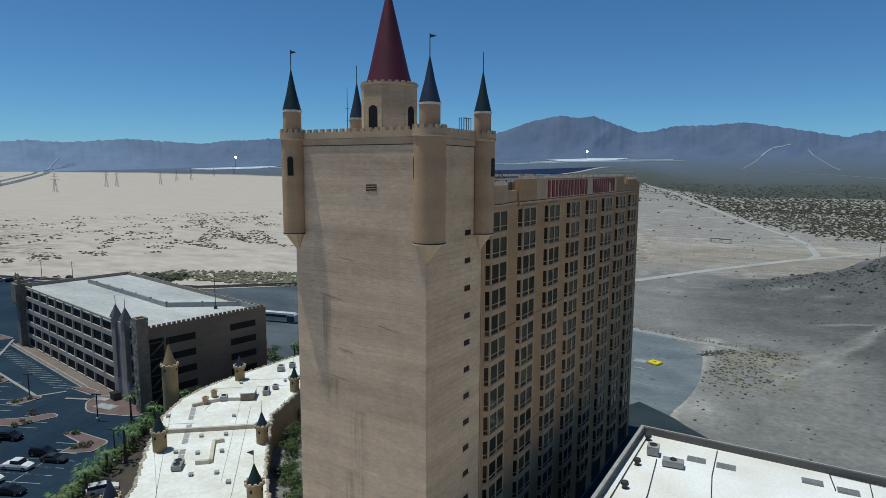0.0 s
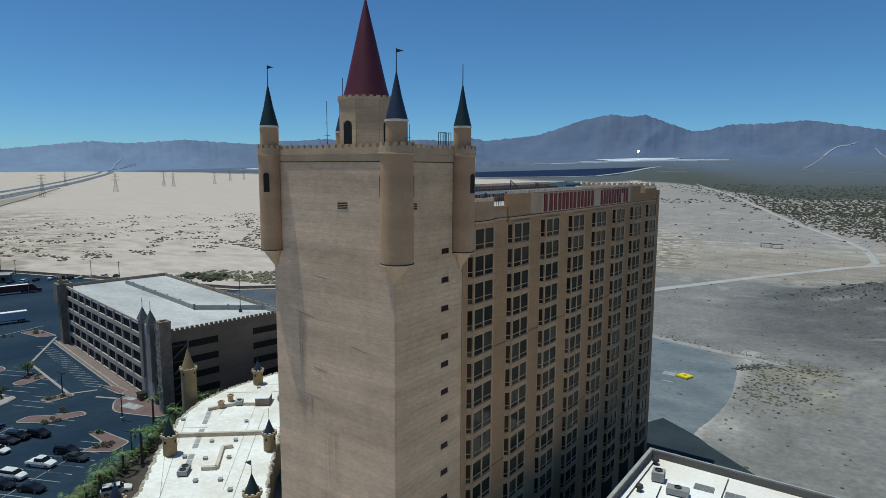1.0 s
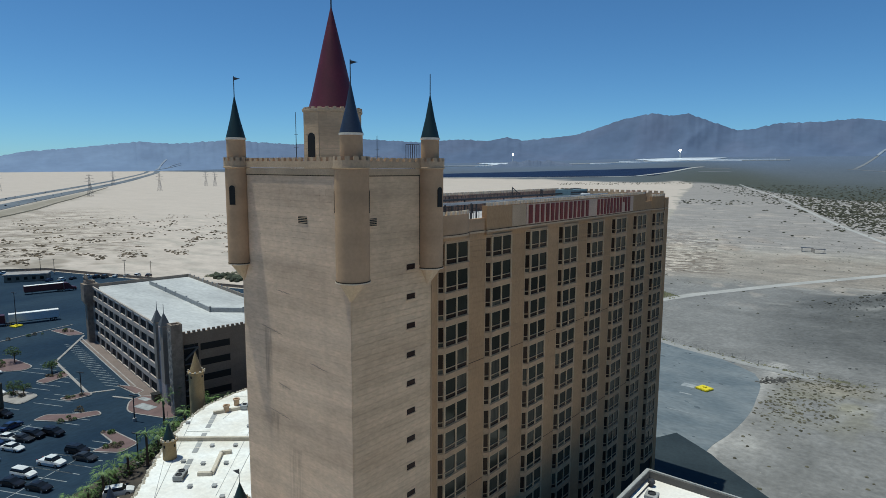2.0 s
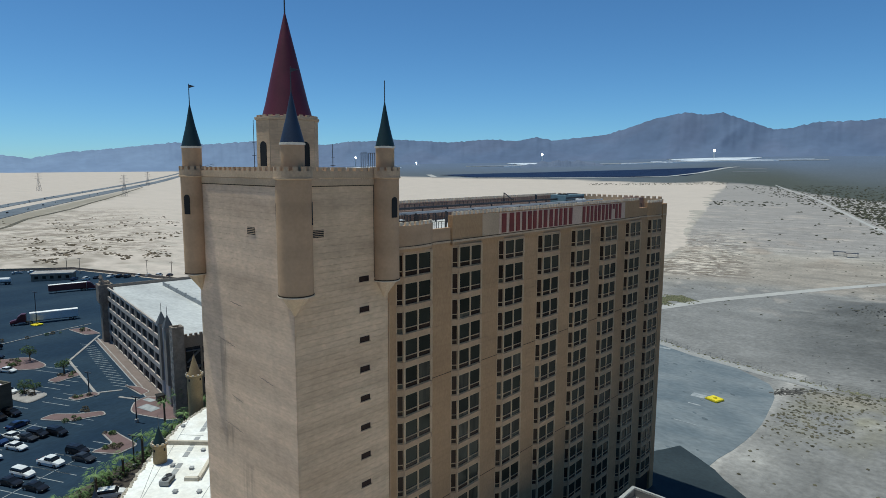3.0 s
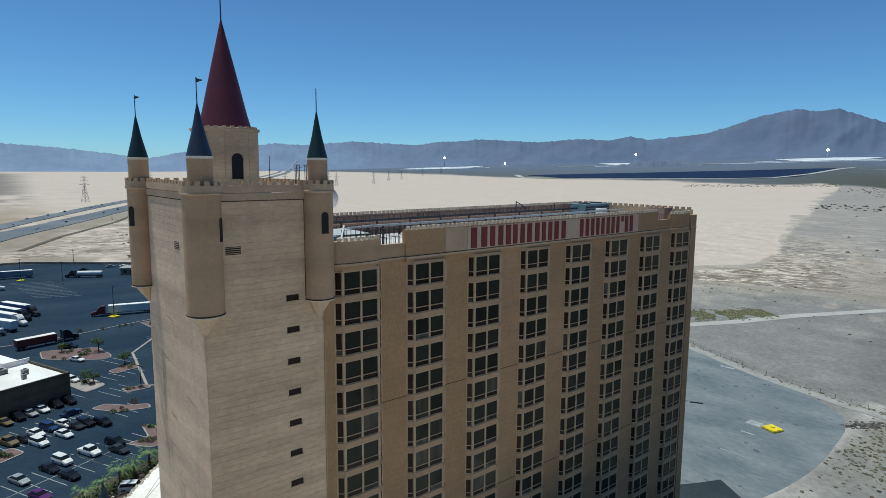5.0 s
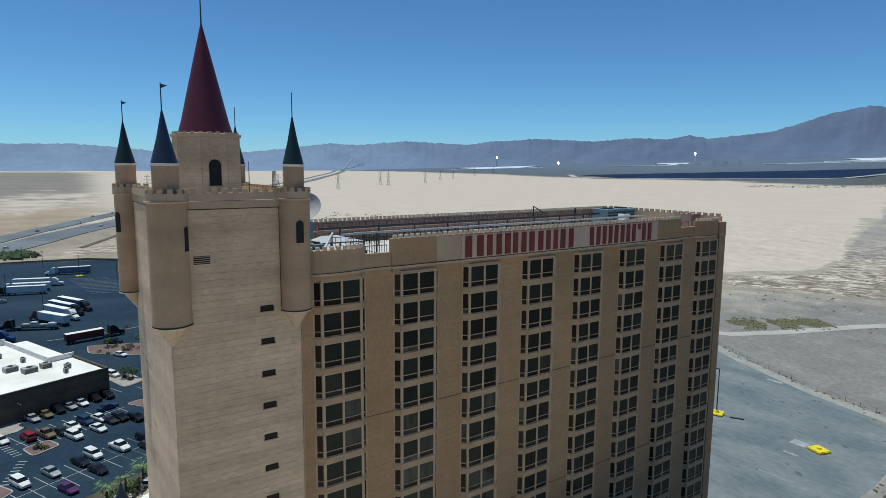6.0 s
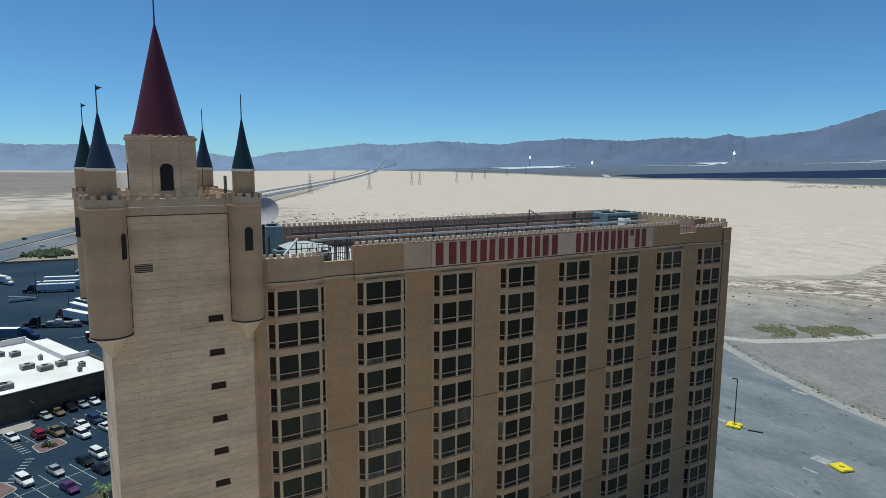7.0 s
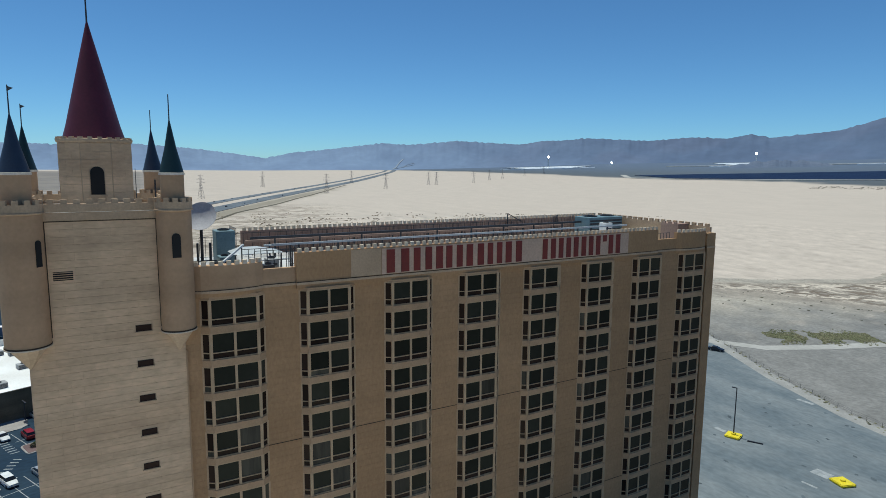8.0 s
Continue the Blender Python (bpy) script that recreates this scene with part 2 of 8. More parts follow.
M_SIGNRED = mat("red sign paint", (0.19, 0.026, 0.018), (0.15, 0.021, 0.015), 0.6, 0.8, 5, 0.05)
M_BROWN = mat("red-brown parapet", (0.37, 0.245, 0.185), (0.29, 0.19, 0.145), 0.9, 0.3, 5, 0.2)
M_WHITE = mat("white roof membrane", (0.79, 0.78, 0.755), (0.66, 0.635, 0.59), 0.7, 0.12, 2.5, 0.05, fine=0.07)
M_PODIUM = mat("stained white podium membrane", (0.85, 0.84, 0.82), (0.68, 0.62, 0.54), 0.7, 0.07, 2.5, 0.05, fine=0.08)
M_CASINO = mat("cream stained roof membrane", (0.80, 0.79, 0.74), (0.68, 0.64, 0.56), 0.75, 0.16, 1.6, 0.05, fine=0.12)
M_ROOF = mat("pale grey roof membrane", (0.56, 0.55, 0.535), (0.42, 0.405, 0.39), 0.9, 0.2, 4, 0.1)
M_ASPHALT = mat("dark asphalt", (0.0105, 0.0255, 0.047), (0.022, 0.041, 0.063), 0.9, 0.045, 1.6, 0.15, fine=0.22, spec=0.15, stretch=(1.0, 0.45, 1))
M_YARD = mat("worn grey asphalt", (0.108, 0.131, 0.146), (0.172, 0.191, 0.199), 0.9, 0.09, 0.8, 0.15, fine=0.2, stretch=(0.7, 1.3, 1))
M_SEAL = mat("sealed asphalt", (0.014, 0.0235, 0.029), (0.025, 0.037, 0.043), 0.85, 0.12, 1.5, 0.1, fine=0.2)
M_DIRT = mat("pale dirt road", (0.40, 0.383, 0.355), (0.335, 0.32, 0.295), 0.95, 0.05, 0.6, 0.1)
# Distance haze is mixed into this road's blue-grey
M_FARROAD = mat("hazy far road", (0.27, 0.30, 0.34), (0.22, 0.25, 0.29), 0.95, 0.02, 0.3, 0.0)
M_TRACK = mat("far dusty track", (0.20, 0.205, 0.21), (0.165, 0.17, 0.175), 0.95, 0.02, 0.3, 0.0)
M_HIGHWAY = mat("highway asphalt", (0.105, 0.122, 0.142), (0.16, 0.175, 0.19), 0.9, 0.012, 0.3, 0.0, fine=0.2, spec=0.2)
M_LINE = mat("white road paint", (0.34, 0.35, 0.35), (0.22, 0.235, 0.24), 0.8, 0.8, 6, 0.0)
M_KERB = mat("concrete kerb", (0.34, 0.315, 0.29), (0.26, 0.24, 0.225), 0.9, 0.4, 4, 0.1)
M_GRAVEL = mat("red gravel", (0.165, 0.108, 0.102), (0.125, 0.083, 0.08), 0.95, 0.4, 5, 0.3)
M_MULCH = mat("dark bark mulch", (0.075, 0.06, 0.047), (0.05, 0.042, 0.034), 0.95, 0.5, 5, 0.3)
M_YELLOW = mat("yellow paint", (0.72, 0.58, 0.02), (0.62, 0.5, 0.02), 0.6, 0.8, 5, 0.05)
M_BAND = mat("pale garage spandrel concrete", (0.46, 0.395, 0.34), (0.36, 0.305, 0.26), 0.9, 0.2, 3, 0.2, stain=0.15)
M_OCHRE = mat("ochre turret render", (0.36, 0.265, 0.14), (0.30, 0.215, 0.11), 0.9, 0.4, 4, 0.15, stain=0.1)
M_GARAGE = mat("taupe garage concrete", (0.30, 0.25, 0.20), (0.25, 0.205, 0.165), 0.9, 0.2, 3, 0.15)
M_GSIDE = mat("brown garage render", (0.225, 0.172, 0.128), (0.185, 0.14, 0.104), 0.9, 0.15, 3, 0.15, stain=0.12)
M_DECK = mat("pale garage deck", (0.50, 0.50, 0.48), (0.36, 0.36, 0.35), 0.85, 0.05, 0.9, 0.1, fine=0.16, stretch=(0.5, 1.6, 1))
M_STONE = mat("rough brown stone", (0.27, 0.213, 0.165), (0.19, 0.15, 0.115), 0.9, 0.8, 3, 0.5)
M_ROCK = mat("pale rock coping", (0.58, 0.52, 0.42), (0.46, 0.40, 0.31), 0.9, 0.6, 3, 0.3, island=0.15)
M_SHOP = mat("dark brown render", (0.125, 0.108, 0.075), (0.095, 0.082, 0.056), 0.9, 0.3, 4, 0.1, stain=0.25)
M_LEAF = mat("green foliage", (0.075, 0.12, 0.035), (0.05, 0.085, 0.025), 0.8, 0.6, 4, 0.2, island=0.3)
M_PALM = mat("palm foliage", (0.125, 0.21, 0.055), (0.09, 0.15, 0.04), 0.6, 0.6, 4, 0.1, island=0.25)
M_BARK = mat("brown bark", (0.12, 0.085, 0.06), None, 0.95, 1, 6, 0.4)
M_SCRUB = mat("grey-green scrub", (0.06, 0.058, 0.034), (0.042, 0.041, 0.026), 0.95, 0.05, 2, 0.3, island=0.35)
M_SOLAR = mat("navy solar panel", (0.009, 0.019, 0.052), (0.012, 0.024, 0.06), 0.6, 0.01, 0.2, 0.0, spec=0.08)
# Glint of the mirrors is painted as a pale matte base colour
M_MIRROR = mat("pale mirror field", (0.78, 0.80, 0.82), (0.66, 0.70, 0.74), 0.5, 0.01, 0.1, 0.0)
# Aerial haze is part of the mountains' vertex colour
M_HILLS = mat("haze-tinted mountain rock", (0.84, 0.85, 0.88), None, 0.95, 0.004, 0.02, 0.0, fine=0.07, attr="range")
# Butte rock with the same painted haze as the ranges
M_BUTTE = mat("butte rock in haze blue", (0.09, 0.118, 0.175), (0.115, 0.14, 0.195), 0.95, 0.01, 0.05, 0.0, fine=0.1)
M_SOIL = soil_material()
M_PYLON = mat("weathered galvanised lattice", (0.20, 0.20, 0.205), None, 0.7, 1, 8, 0.0)
M_COLLAR = mat("pale collar paint", (0.70, 0.62, 0.52), (0.60, 0.52, 0.42), 0.8, 0.8, 6, 0.05)
M_TYRE = mat("black rubber", (0.015, 0.015, 0.015), None, 0.9)
M_RIM = mat("grey alloy rim", (0.35, 0.35, 0.36), None, 0.4, 1, 8, 0, 0.7)
M_LAMPG = mat("headlamp glass", (0.6, 0.6, 0.58), None, 0.2)
M_TAIL = mat("red lamp glass", (0.3, 0.01, 0.01), None, 0.3)
M_CARGLASS = mat("tinted car glass", (0.012, 0.014, 0.016), None, 0.08, spec=0.5)
M_RECEIVER = glow("glowing receiver", (1.0, 0.98, 0.95), 30.0)
PAINT = {
    "white": mat("white car paint", (0.72, 0.72, 0.70), None, 0.3, 1, 8, 0),
    "silver": mat("silver car paint", (0.42, 0.43, 0.44), None, 0.35, 1, 8, 0, 0.4),
    "black": mat("black car paint", (0.012, 0.012, 0.014), None, 0.25, 1, 8, 0),
    "purple": mat("purple car paint", (0.09, 0.02, 0.11), None, 0.3, 1, 8, 0),
    "charcoal": mat("charcoal car paint", (0.03, 0.032, 0.036), None, 0.3, 1, 8, 0),
    "blue": mat("dark blue car paint", (0.02, 0.045, 0.12), None, 0.3, 1, 8, 0),
    "red": mat("red car paint", (0.24, 0.012, 0.02), None, 0.3, 1, 8, 0),
    "maroon": mat("maroon car paint", (0.09, 0.012, 0.018), None, 0.35, 1, 8, 0),
    "gold": mat("gold-brown car paint", (0.16, 0.12, 0.06), None, 0.35, 1, 8, 0),
}


# ---- mesh helpers ----
def box(bm, x0, x1, y0, y1, z0, z1):
    v = [bm.verts.new((x, y, z)) for x in (x0, x1) for y in (y0, y1) for z in (z0, z1)]
    for f in ((0, 1, 3, 2), (4, 6, 7, 5), (0, 4, 5, 1), (2, 3, 7, 6), (0, 2, 6, 4), (1, 5, 7, 3)):
        bm.faces.new([v[i] for i in f])


def prism(bm, pts, z0, z1):
    lo = [bm.verts.new((x, y, z0)) for x, y in pts]
    hi = [bm.verts.new((x, y, z1)) for x, y in pts]
    n = len(pts)
    bm.faces.new(hi)
    bm.faces.new(lo[::-1])
    for i in range(n):
        bm.faces.new((lo[i], lo[(i + 1) % n], hi[(i + 1) % n], hi[i]))


def lathe(bm, cx, cy, profile, n=24, a0=0.0):
    """A solid turned from (radius, z) rows, bottom to top."""
    rings = []
    for r, z in profile:
        if r < 1e-4:
            rings.append([bm.verts.new((cx, cy, z))])
        else:
            rings.append([bm.verts.new((cx + r * math.cos(a0 + 2 * math.pi * i / n), cy + r * math.sin(a0 + 2 * math.pi * i / n), z)) for i in range(n)])
    for lo, hi in zip(rings, rings[1:]):
        for i in range(n):
            j = (i + 1) % n
            if len(hi) == 1 and len(lo) > 1:
                bm.faces.new((lo[i], lo[j], hi[0]))
            elif len(lo) == 1 and len(hi) > 1:
                bm.faces.new((lo[0], hi[j], hi[i]))
            elif len(lo) > 1:
                bm.faces.new((lo[i], lo[j], hi[j], hi[i]))
    if len(rings[0]) > 1:
        bm.faces.new(rings[0][::-1])
    if len(rings[-1]) > 1:
        bm.faces.new(rings[-1])


def bar(bm, p, q, w, h=None):
    """A straight bar of square section between two points."""
    p, q = Vector(p), Vector(q)
    d = (q - p).normalized()
    side = d.cross(Vector((0, 0, 1)))
    side = Vector((1, 0, 0)) if side.length < 1e-3 else side.normalized()
    up = side.cross(d)
    h = h or w
    ring = [[bm.verts.new(c + side * (a * w / 2) + up * (b * h / 2)) for a, b in ((-1, -1), (1, -1), (1, 1), (-1, 1))] for c in (p, q)]
    for i in range(4):
        bm.faces.new((ring[0][i], ring[0][(i + 1) % 4], ring[1][(i + 1) % 4], ring[1][i]))
    bm.faces.new(ring[0][::-1])
    bm.faces.new(ring[1])


def blob(bm, x, y, z, rx, ry, rz, rng):
    """A rough low bush: a ragged dome of eleven corners."""
    top = bm.verts.new((x + rng.uniform(-0.2, 0.2) * rx, y + rng.uniform(-0.2, 0.2) * ry, z + rz))
    rings = []
    for k, (s, h) in enumerate(((1.0, 0.0), (0.85, 0.6))):
        rings.append([])
        for i in range(5):
            a = 2 * math.pi * (i + 0.5 * k + rng.uniform(-0.2, 0.2)) / 5
            u = s * rng.uniform(0.7, 1.15)
            rings[-1].append(bm.verts.new((x + rx * u * math.cos(a), y + ry * u * math.sin(a), z + rz * h * rng.uniform(0.7, 1.2))))
    for i in range(5):
        j = (i + 1) % 5
        bm.faces.new((rings[0][i], rings[0][j], rings[1][i]))
        bm.faces.new((rings[0][j], rings[1][j], rings[1][i]))
        bm.faces.new((rings[1][i], rings[1][j], top))


def mesh_of(name, bm, material, smooth=False):
    bmesh.ops.recalc_face_normals(bm, faces=bm.faces)
    me = bpy.data.meshes.new(name)
    bm.to_mesh(me)
    bm.free()
    for m in material if isinstance(material, (list, tuple)) else [material]:
        me.materials.append(m)
    if smooth:
        me.shade_smooth()
        me.set_sharp_from_angle(angle=radians(35))
    return me


def thing(name, label, category, x=0.0, y=0.0, z=0.0, turn=0.0, group="", kind=""):
    ob = new(name)
    ob.empty_display_size = 0.3
    ob.matrix_basis = pose(x, y, z, 0, 0, turn)
    return tagged(ob, label, category, group, kind)


def part(name, bm, material, parent, label="", smooth=False, at=None):
    ob = new(name, bm if isinstance(bm, bpy.types.Mesh) else mesh_of(name, bm, material, smooth))
    ob.parent = parent
    if at:
        ob.matrix_basis = at
    return tagged(ob, label)


def solid(name, bm, material, label, category="", group="", kind="", smooth=False):
    ob = new(name, mesh_of(name, bm, material, smooth))
    return tagged(ob, label, category, group, kind)


def smooth_step(a, b, v):
    k = min(1.0, max(0.0, (v - a) / (b - a)))
    return k * k * (3 - 2 * k)


def lerp_rows(rows, v):
    if v <= rows[0][0]:
        return rows[0][1]
    for (a, p), (b, q) in zip(rows, rows[1:]):
        if v <= b:
            return p + (q - p) * (v - a) / (b - a)
    return rows[-1][1]


# ---- ground: one sheet to the horizon ----
LOW = -2.2  # level of the car park and the dry lake


def near_level(x, y):
    return LOW * smooth_step(62, 92, -x - 0.8 * max(0.0, y - 110))


BASE = [(-12, 130), (10, 132), (18, 130), (33, 95), (44, 80), (55, 48), (65, 25), (77, 15), (100, 15)]


def hill(x, y):
    """The low dark hills beyond the yard."""
    h = 0.0
    for cx, cy, rx, ry, top in ((34, 300, 34, 42, 14), (-4, 288, 26, 34, 5.5), (60, 260, 50, 60, 11), (45, 200, 38, 60, 5)):
        d = ((x - cx) / rx) ** 2 + ((y - cy) / ry) ** 2
        h += top * math.exp(-1.6 * d)
    if h > 0.05:
        h *= 1 + 0.35 * noise.noise((x * 0.05, y * 0.05, 3.0)) + 0.2 * noise.noise((x * 0.18, y * 0.18, 5.0))
    return h


def level(x, y):
    r, az = math.hypot(x, y - 50), math.degrees(math.atan2(-x, y - 50))
    if r < 900:
        k = smooth_step(300, 420, r) if az < 60 else smooth_step(435, 480, r)
        z = near_level(x, y) + hill(x, y)
        return z + 0.25 * k * noise.noise((x * 0.02, y * 0.02, 0.0))
    r0 = lerp_rows([(-10, 1200), (10, 1300), (25, 1800), (45, 2000), (100, 1500)], az)
    z = near_level(x, y) if r < r0 else LOW
    if r > r0:
        s = (r - r0) / (4100 - r0)
        z = LOW + (lerp_rows(BASE, az) - LOW) * s ** 1.7
    return z


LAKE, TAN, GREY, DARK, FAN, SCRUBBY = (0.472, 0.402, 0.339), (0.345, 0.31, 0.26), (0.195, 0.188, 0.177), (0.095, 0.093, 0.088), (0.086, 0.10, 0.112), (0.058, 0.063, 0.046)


def blend(a, b, k):
    return [p + (q - p) * k for p, q in zip(a, b)]


SHORE = [(-12, 9000), (16.6, 9000), (17.4, 2000), (18.2, 1350), (18.7, 900), (19.5, 680), (20.1, 540), (20.4, 450), (21.2, 390), (22.5, 376), (25, 365), (29, 345), (33, 335), (40, 295), (60, 245)]
FAN_EDGE = [(-12, 1450), (-4.4, 1380), (0, 1340), (4.8, 1310), (7, 1360), (8.9, 1460), (11, 1620), (13.1, 1900), (15.3, 2080), (18.7, 2280), (20.6, 2210), (25, 2290), (30, 2500), (45, 2760), (56, 3380), (66, 4100), (100, 4300)]  # where the dark fan begins


def soil_colour(x, y, on_lake):
    """The ground's colour at a place: as land, or as lake bed."""
    r, az = math.hypot(x, y - 50), math.degrees(math.atan2(-x, y - 50))
    wob = noise.noise((x * 0.008, y * 0.008, 1.0))
    fine = noise.noise((x * 0.03, y * 0.09, 2.0))
    c = list(LAKE if on_lake else TAN)
    # grey-tan flats on the near side and the yard's surroundings
    streak = noise.noise((az * 0.3, r * 0.05, 5.0)) + 0.6 * noise.noise((az * 0.9, r * 0.11, 8.0))
    edge = lerp_rows(SHORE, az)
    c = blend(GREY, c, smooth_step(min(edge * 0.62, 250), min(edge * 0.86, 380), r + 26 * fine + 20 * streak))
    if az < 20 and r > 330:  # grey flats short of the scrub
        c = blend(c, (0.265, 0.243, 0.225), 0.85 * smooth_step(390, 480, r + 40 * wob) * (1 - smooth_step(edge * 0.93, edge * 0.96, r)))
    if r > 190 and az < 40:  # pale washes and rust-tinged flats
        c = blend(c, LAKE, 0.4 * smooth_step(0.3, 0.5, streak) * smooth_step(190, 300, r) * (1 - smooth_step(900, 1300, r)))
        c = blend(c, (0.30, 0.235, 0.18), (0.0 if on_lake else 0.5) * smooth_step(0.2, 0.5, noise.noise((az * 0.3, r * 0.02, 15.0))) * smooth_step(290, 330, r) * (1 - smooth_step(420, 700, r)))
    if 275 < r < 440 and az < 42:  # rust-brown shore band
        k = smooth_step(280, 306, r + 10 * wob) * (1 - smooth_step(min(edge, 400) * 0.955, min(edge, 430) * 0.97, r))
        c = blend(c, (0.265, 0.228, 0.188), 0.75 * k)
    if az > 45 and r > 250:
        c = blend(c, TAN, 0.5 * smooth_step(0.05, 0.4, fine) * (1 - smooth_step(600, 900, r)))
    # dark hill soil
    c = blend(c, DARK, 0.9 * smooth_step(0.45, 2.7, hill(x, y) + 0.6 * fine))
    slope = smooth_step(-52, -22, x + 14 * wob + 6 * fine) * smooth_step(192, 226, y + 16 * wob + 0.25 * x) * (1 - smooth_step(296, 335, y + 10 * fine))
    c = blend(c, (0.102, 0.101, 0.097), 0.9 * slope)
    # far alluvial fan, greyer and greener, bluer with distance as painted haze, and the low ground past the highway
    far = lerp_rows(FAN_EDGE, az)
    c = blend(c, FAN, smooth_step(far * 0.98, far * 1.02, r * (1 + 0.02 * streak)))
    # Haze blue mixed into the soil colour towards the mountains
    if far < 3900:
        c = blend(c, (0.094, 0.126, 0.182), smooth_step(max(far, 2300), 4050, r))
    if az < 26:
        c = blend(c, SCRUBBY, 0.9 * (1 - smooth_step(14, 27, az)) * smooth_step(far * 0.97, far * 1.02, r * (1 + 0.03 * streak)) * (1 - smooth_step(far * 1.1, far * 1.9, r)))
    if az > 48 and 380 < r < 2200:  # scrubby olive verge beside the highway
        off = (x + 920) * 0.484 + (y - 224) * 0.875
        ruts = noise.noise((x * 0.012, y * 0.03, 71.0)) + 0.7 * noise.noise((x * 0.05, y * 0.11, 72.0))
        c = blend(c, (0.21, 0.185, 0.135), 0.8 * smooth_step(32, 38, off) * (1 - smooth_step(58, 82, off + 16 * ruts)) * (1 - smooth_step(1100, 2000, r)))
    if az > 82 and r < 640:  # tan bank between the truck park and the highway
        c = blend(c, (0.25, 0.205, 0.155), 0.7 * smooth_step(82, 86, az) * smooth_step(400, 430, r) * (1 - smooth_step(580, 640, r)))
    if az > 68 and 380 < r < 1000:  # duller, rutted margin past the truck park
        c = blend(c, (0.255, 0.215, 0.168), 0.8 * smooth_step(68, 76, az) * smooth_step(-0.25, 0.3, noise.noise((az * 0.25, r * 0.03, 81.0)) + 0.5 * noise.noise((az * 0.9, r * 0.09, 82.0))) * (1 - smooth_step(700, 1000, r)))
    if az > 80 and r > 500:  # dark silt flats and a tan margin past the highway
        c = blend(c, (0.15, 0.134, 0.122), 0.9 * smooth_step(83.8, 86.8, az + 1.0 * wob) * smooth_step(1050, 1500, r + 500 * streak) * (1 - smooth_step(3500, 3950, r)))
        off = -(x + 920) * 0.484 - (y - 224) * 0.875
        c = blend(c, (0.27, 0.208, 0.14), 0.75 * smooth_step(83, 88, az) * smooth_step(5, 20, off) * (1 - smooth_step(90, 190, off + 60 * fine)))
        c = blend(c, (0.235, 0.205, 0.175), 0.6 * smooth_step(84, 87, az) * smooth_step(120, 200, off) * smooth_step(-0.1, 0.3, streak))
    # olive weeds by the yard, a pale wash and stony gullies on the slopes
    if r < 330 and -45 < x < 60 and y > 90:
        c = blend(c, (0.235, 0.215, 0.15), 0.75 * math.exp(-(((x + 8) / 15) ** 2 + ((y - 172) / 17) ** 2) * 1.2) * smooth_step(-0.3, 0.3, noise.noise((x * 0.15, y * 0.15, 31.0))))
        wash = abs((y - 157) - 2.15 * (x + 8.6) + 5 * noise.noise((x * 0.08, y * 0.08, 33.0)))
        c = blend(c, (0.30, 0.285, 0.26), 0.6 * math.exp(-(wash / 3.2) ** 2) * smooth_step(-12, -4, x))
        c = blend(c, (0.13, 0.127, 0.12), 0.6 * smooth_step(0.1, 0.5, noise.noise((x * 0.045, y * 0.06, 35.0)) + 0.4 * noise.noise((x * 0.2, y * 0.2, 36.0))) * smooth_step(-20, 0, x))
        c = blend(c, (0.33, 0.315, 0.29), 0.5 * smooth_step(0.38, 0.6, noise.noise((x * 0.03 + y * 0.02, y * 0.22, 37.0))) * smooth_step(195, 215, y))
        for (x0, y0), (x1, y1) in (((1, 191), (7, 197)), ((7, 197), (21, 224)), ((21, 224), (34, 246))):  # pale bank of an old track
            k = min(1.0, max(0.0, ((x - x0) * (x1 - x0) + (y - y0) * (y1 - y0)) / ((x1 - x0) ** 2 + (y1 - y0) ** 2)))
            d = math.hypot(x - x0 - k * (x1 - x0), y - y0 - k * (y1 - y0))
            c = blend(c, (0.29, 0.275, 0.25), 0.35 * math.exp(-(d / 2.2) ** 2))
        c = blend(c, (0.235, 0.205, 0.155), 0.75 * math.exp(-(((x + 9) / 9) ** 2 + ((y - 187 - 0.2 * x) / 5.5) ** 2)))
        c = blend(c, (0.36, 0.34, 0.31), 0.7 * math.exp(-(((x + 17.5) / 3.5) ** 2 + ((y - 139) / 6) ** 2)))
    # pale sand swept along the yard's edge
    if 112 < y < 200 and -30 < x < -8:
        c = blend(c, (0.37, 0.345, 0.315), 0.85 * math.exp(-((x + 23.2 + 1.5 * noise.noise((x * 0.3, y * 0.22, 61.0))) / 2.4) ** 2))
    # damp and rutted streaks
    k = 0.06 * noise.noise((x * 0.012, y * 0.05, 7.0))
    if r < 700:
        k += 0.16 * noise.noise((x * 0.06, y * 0.11, 3.0)) + 0.14 * noise.noise((x * 0.22, y * 0.3, 4.0))
    return [max(0.01, v * (1 + k)) for v in c]


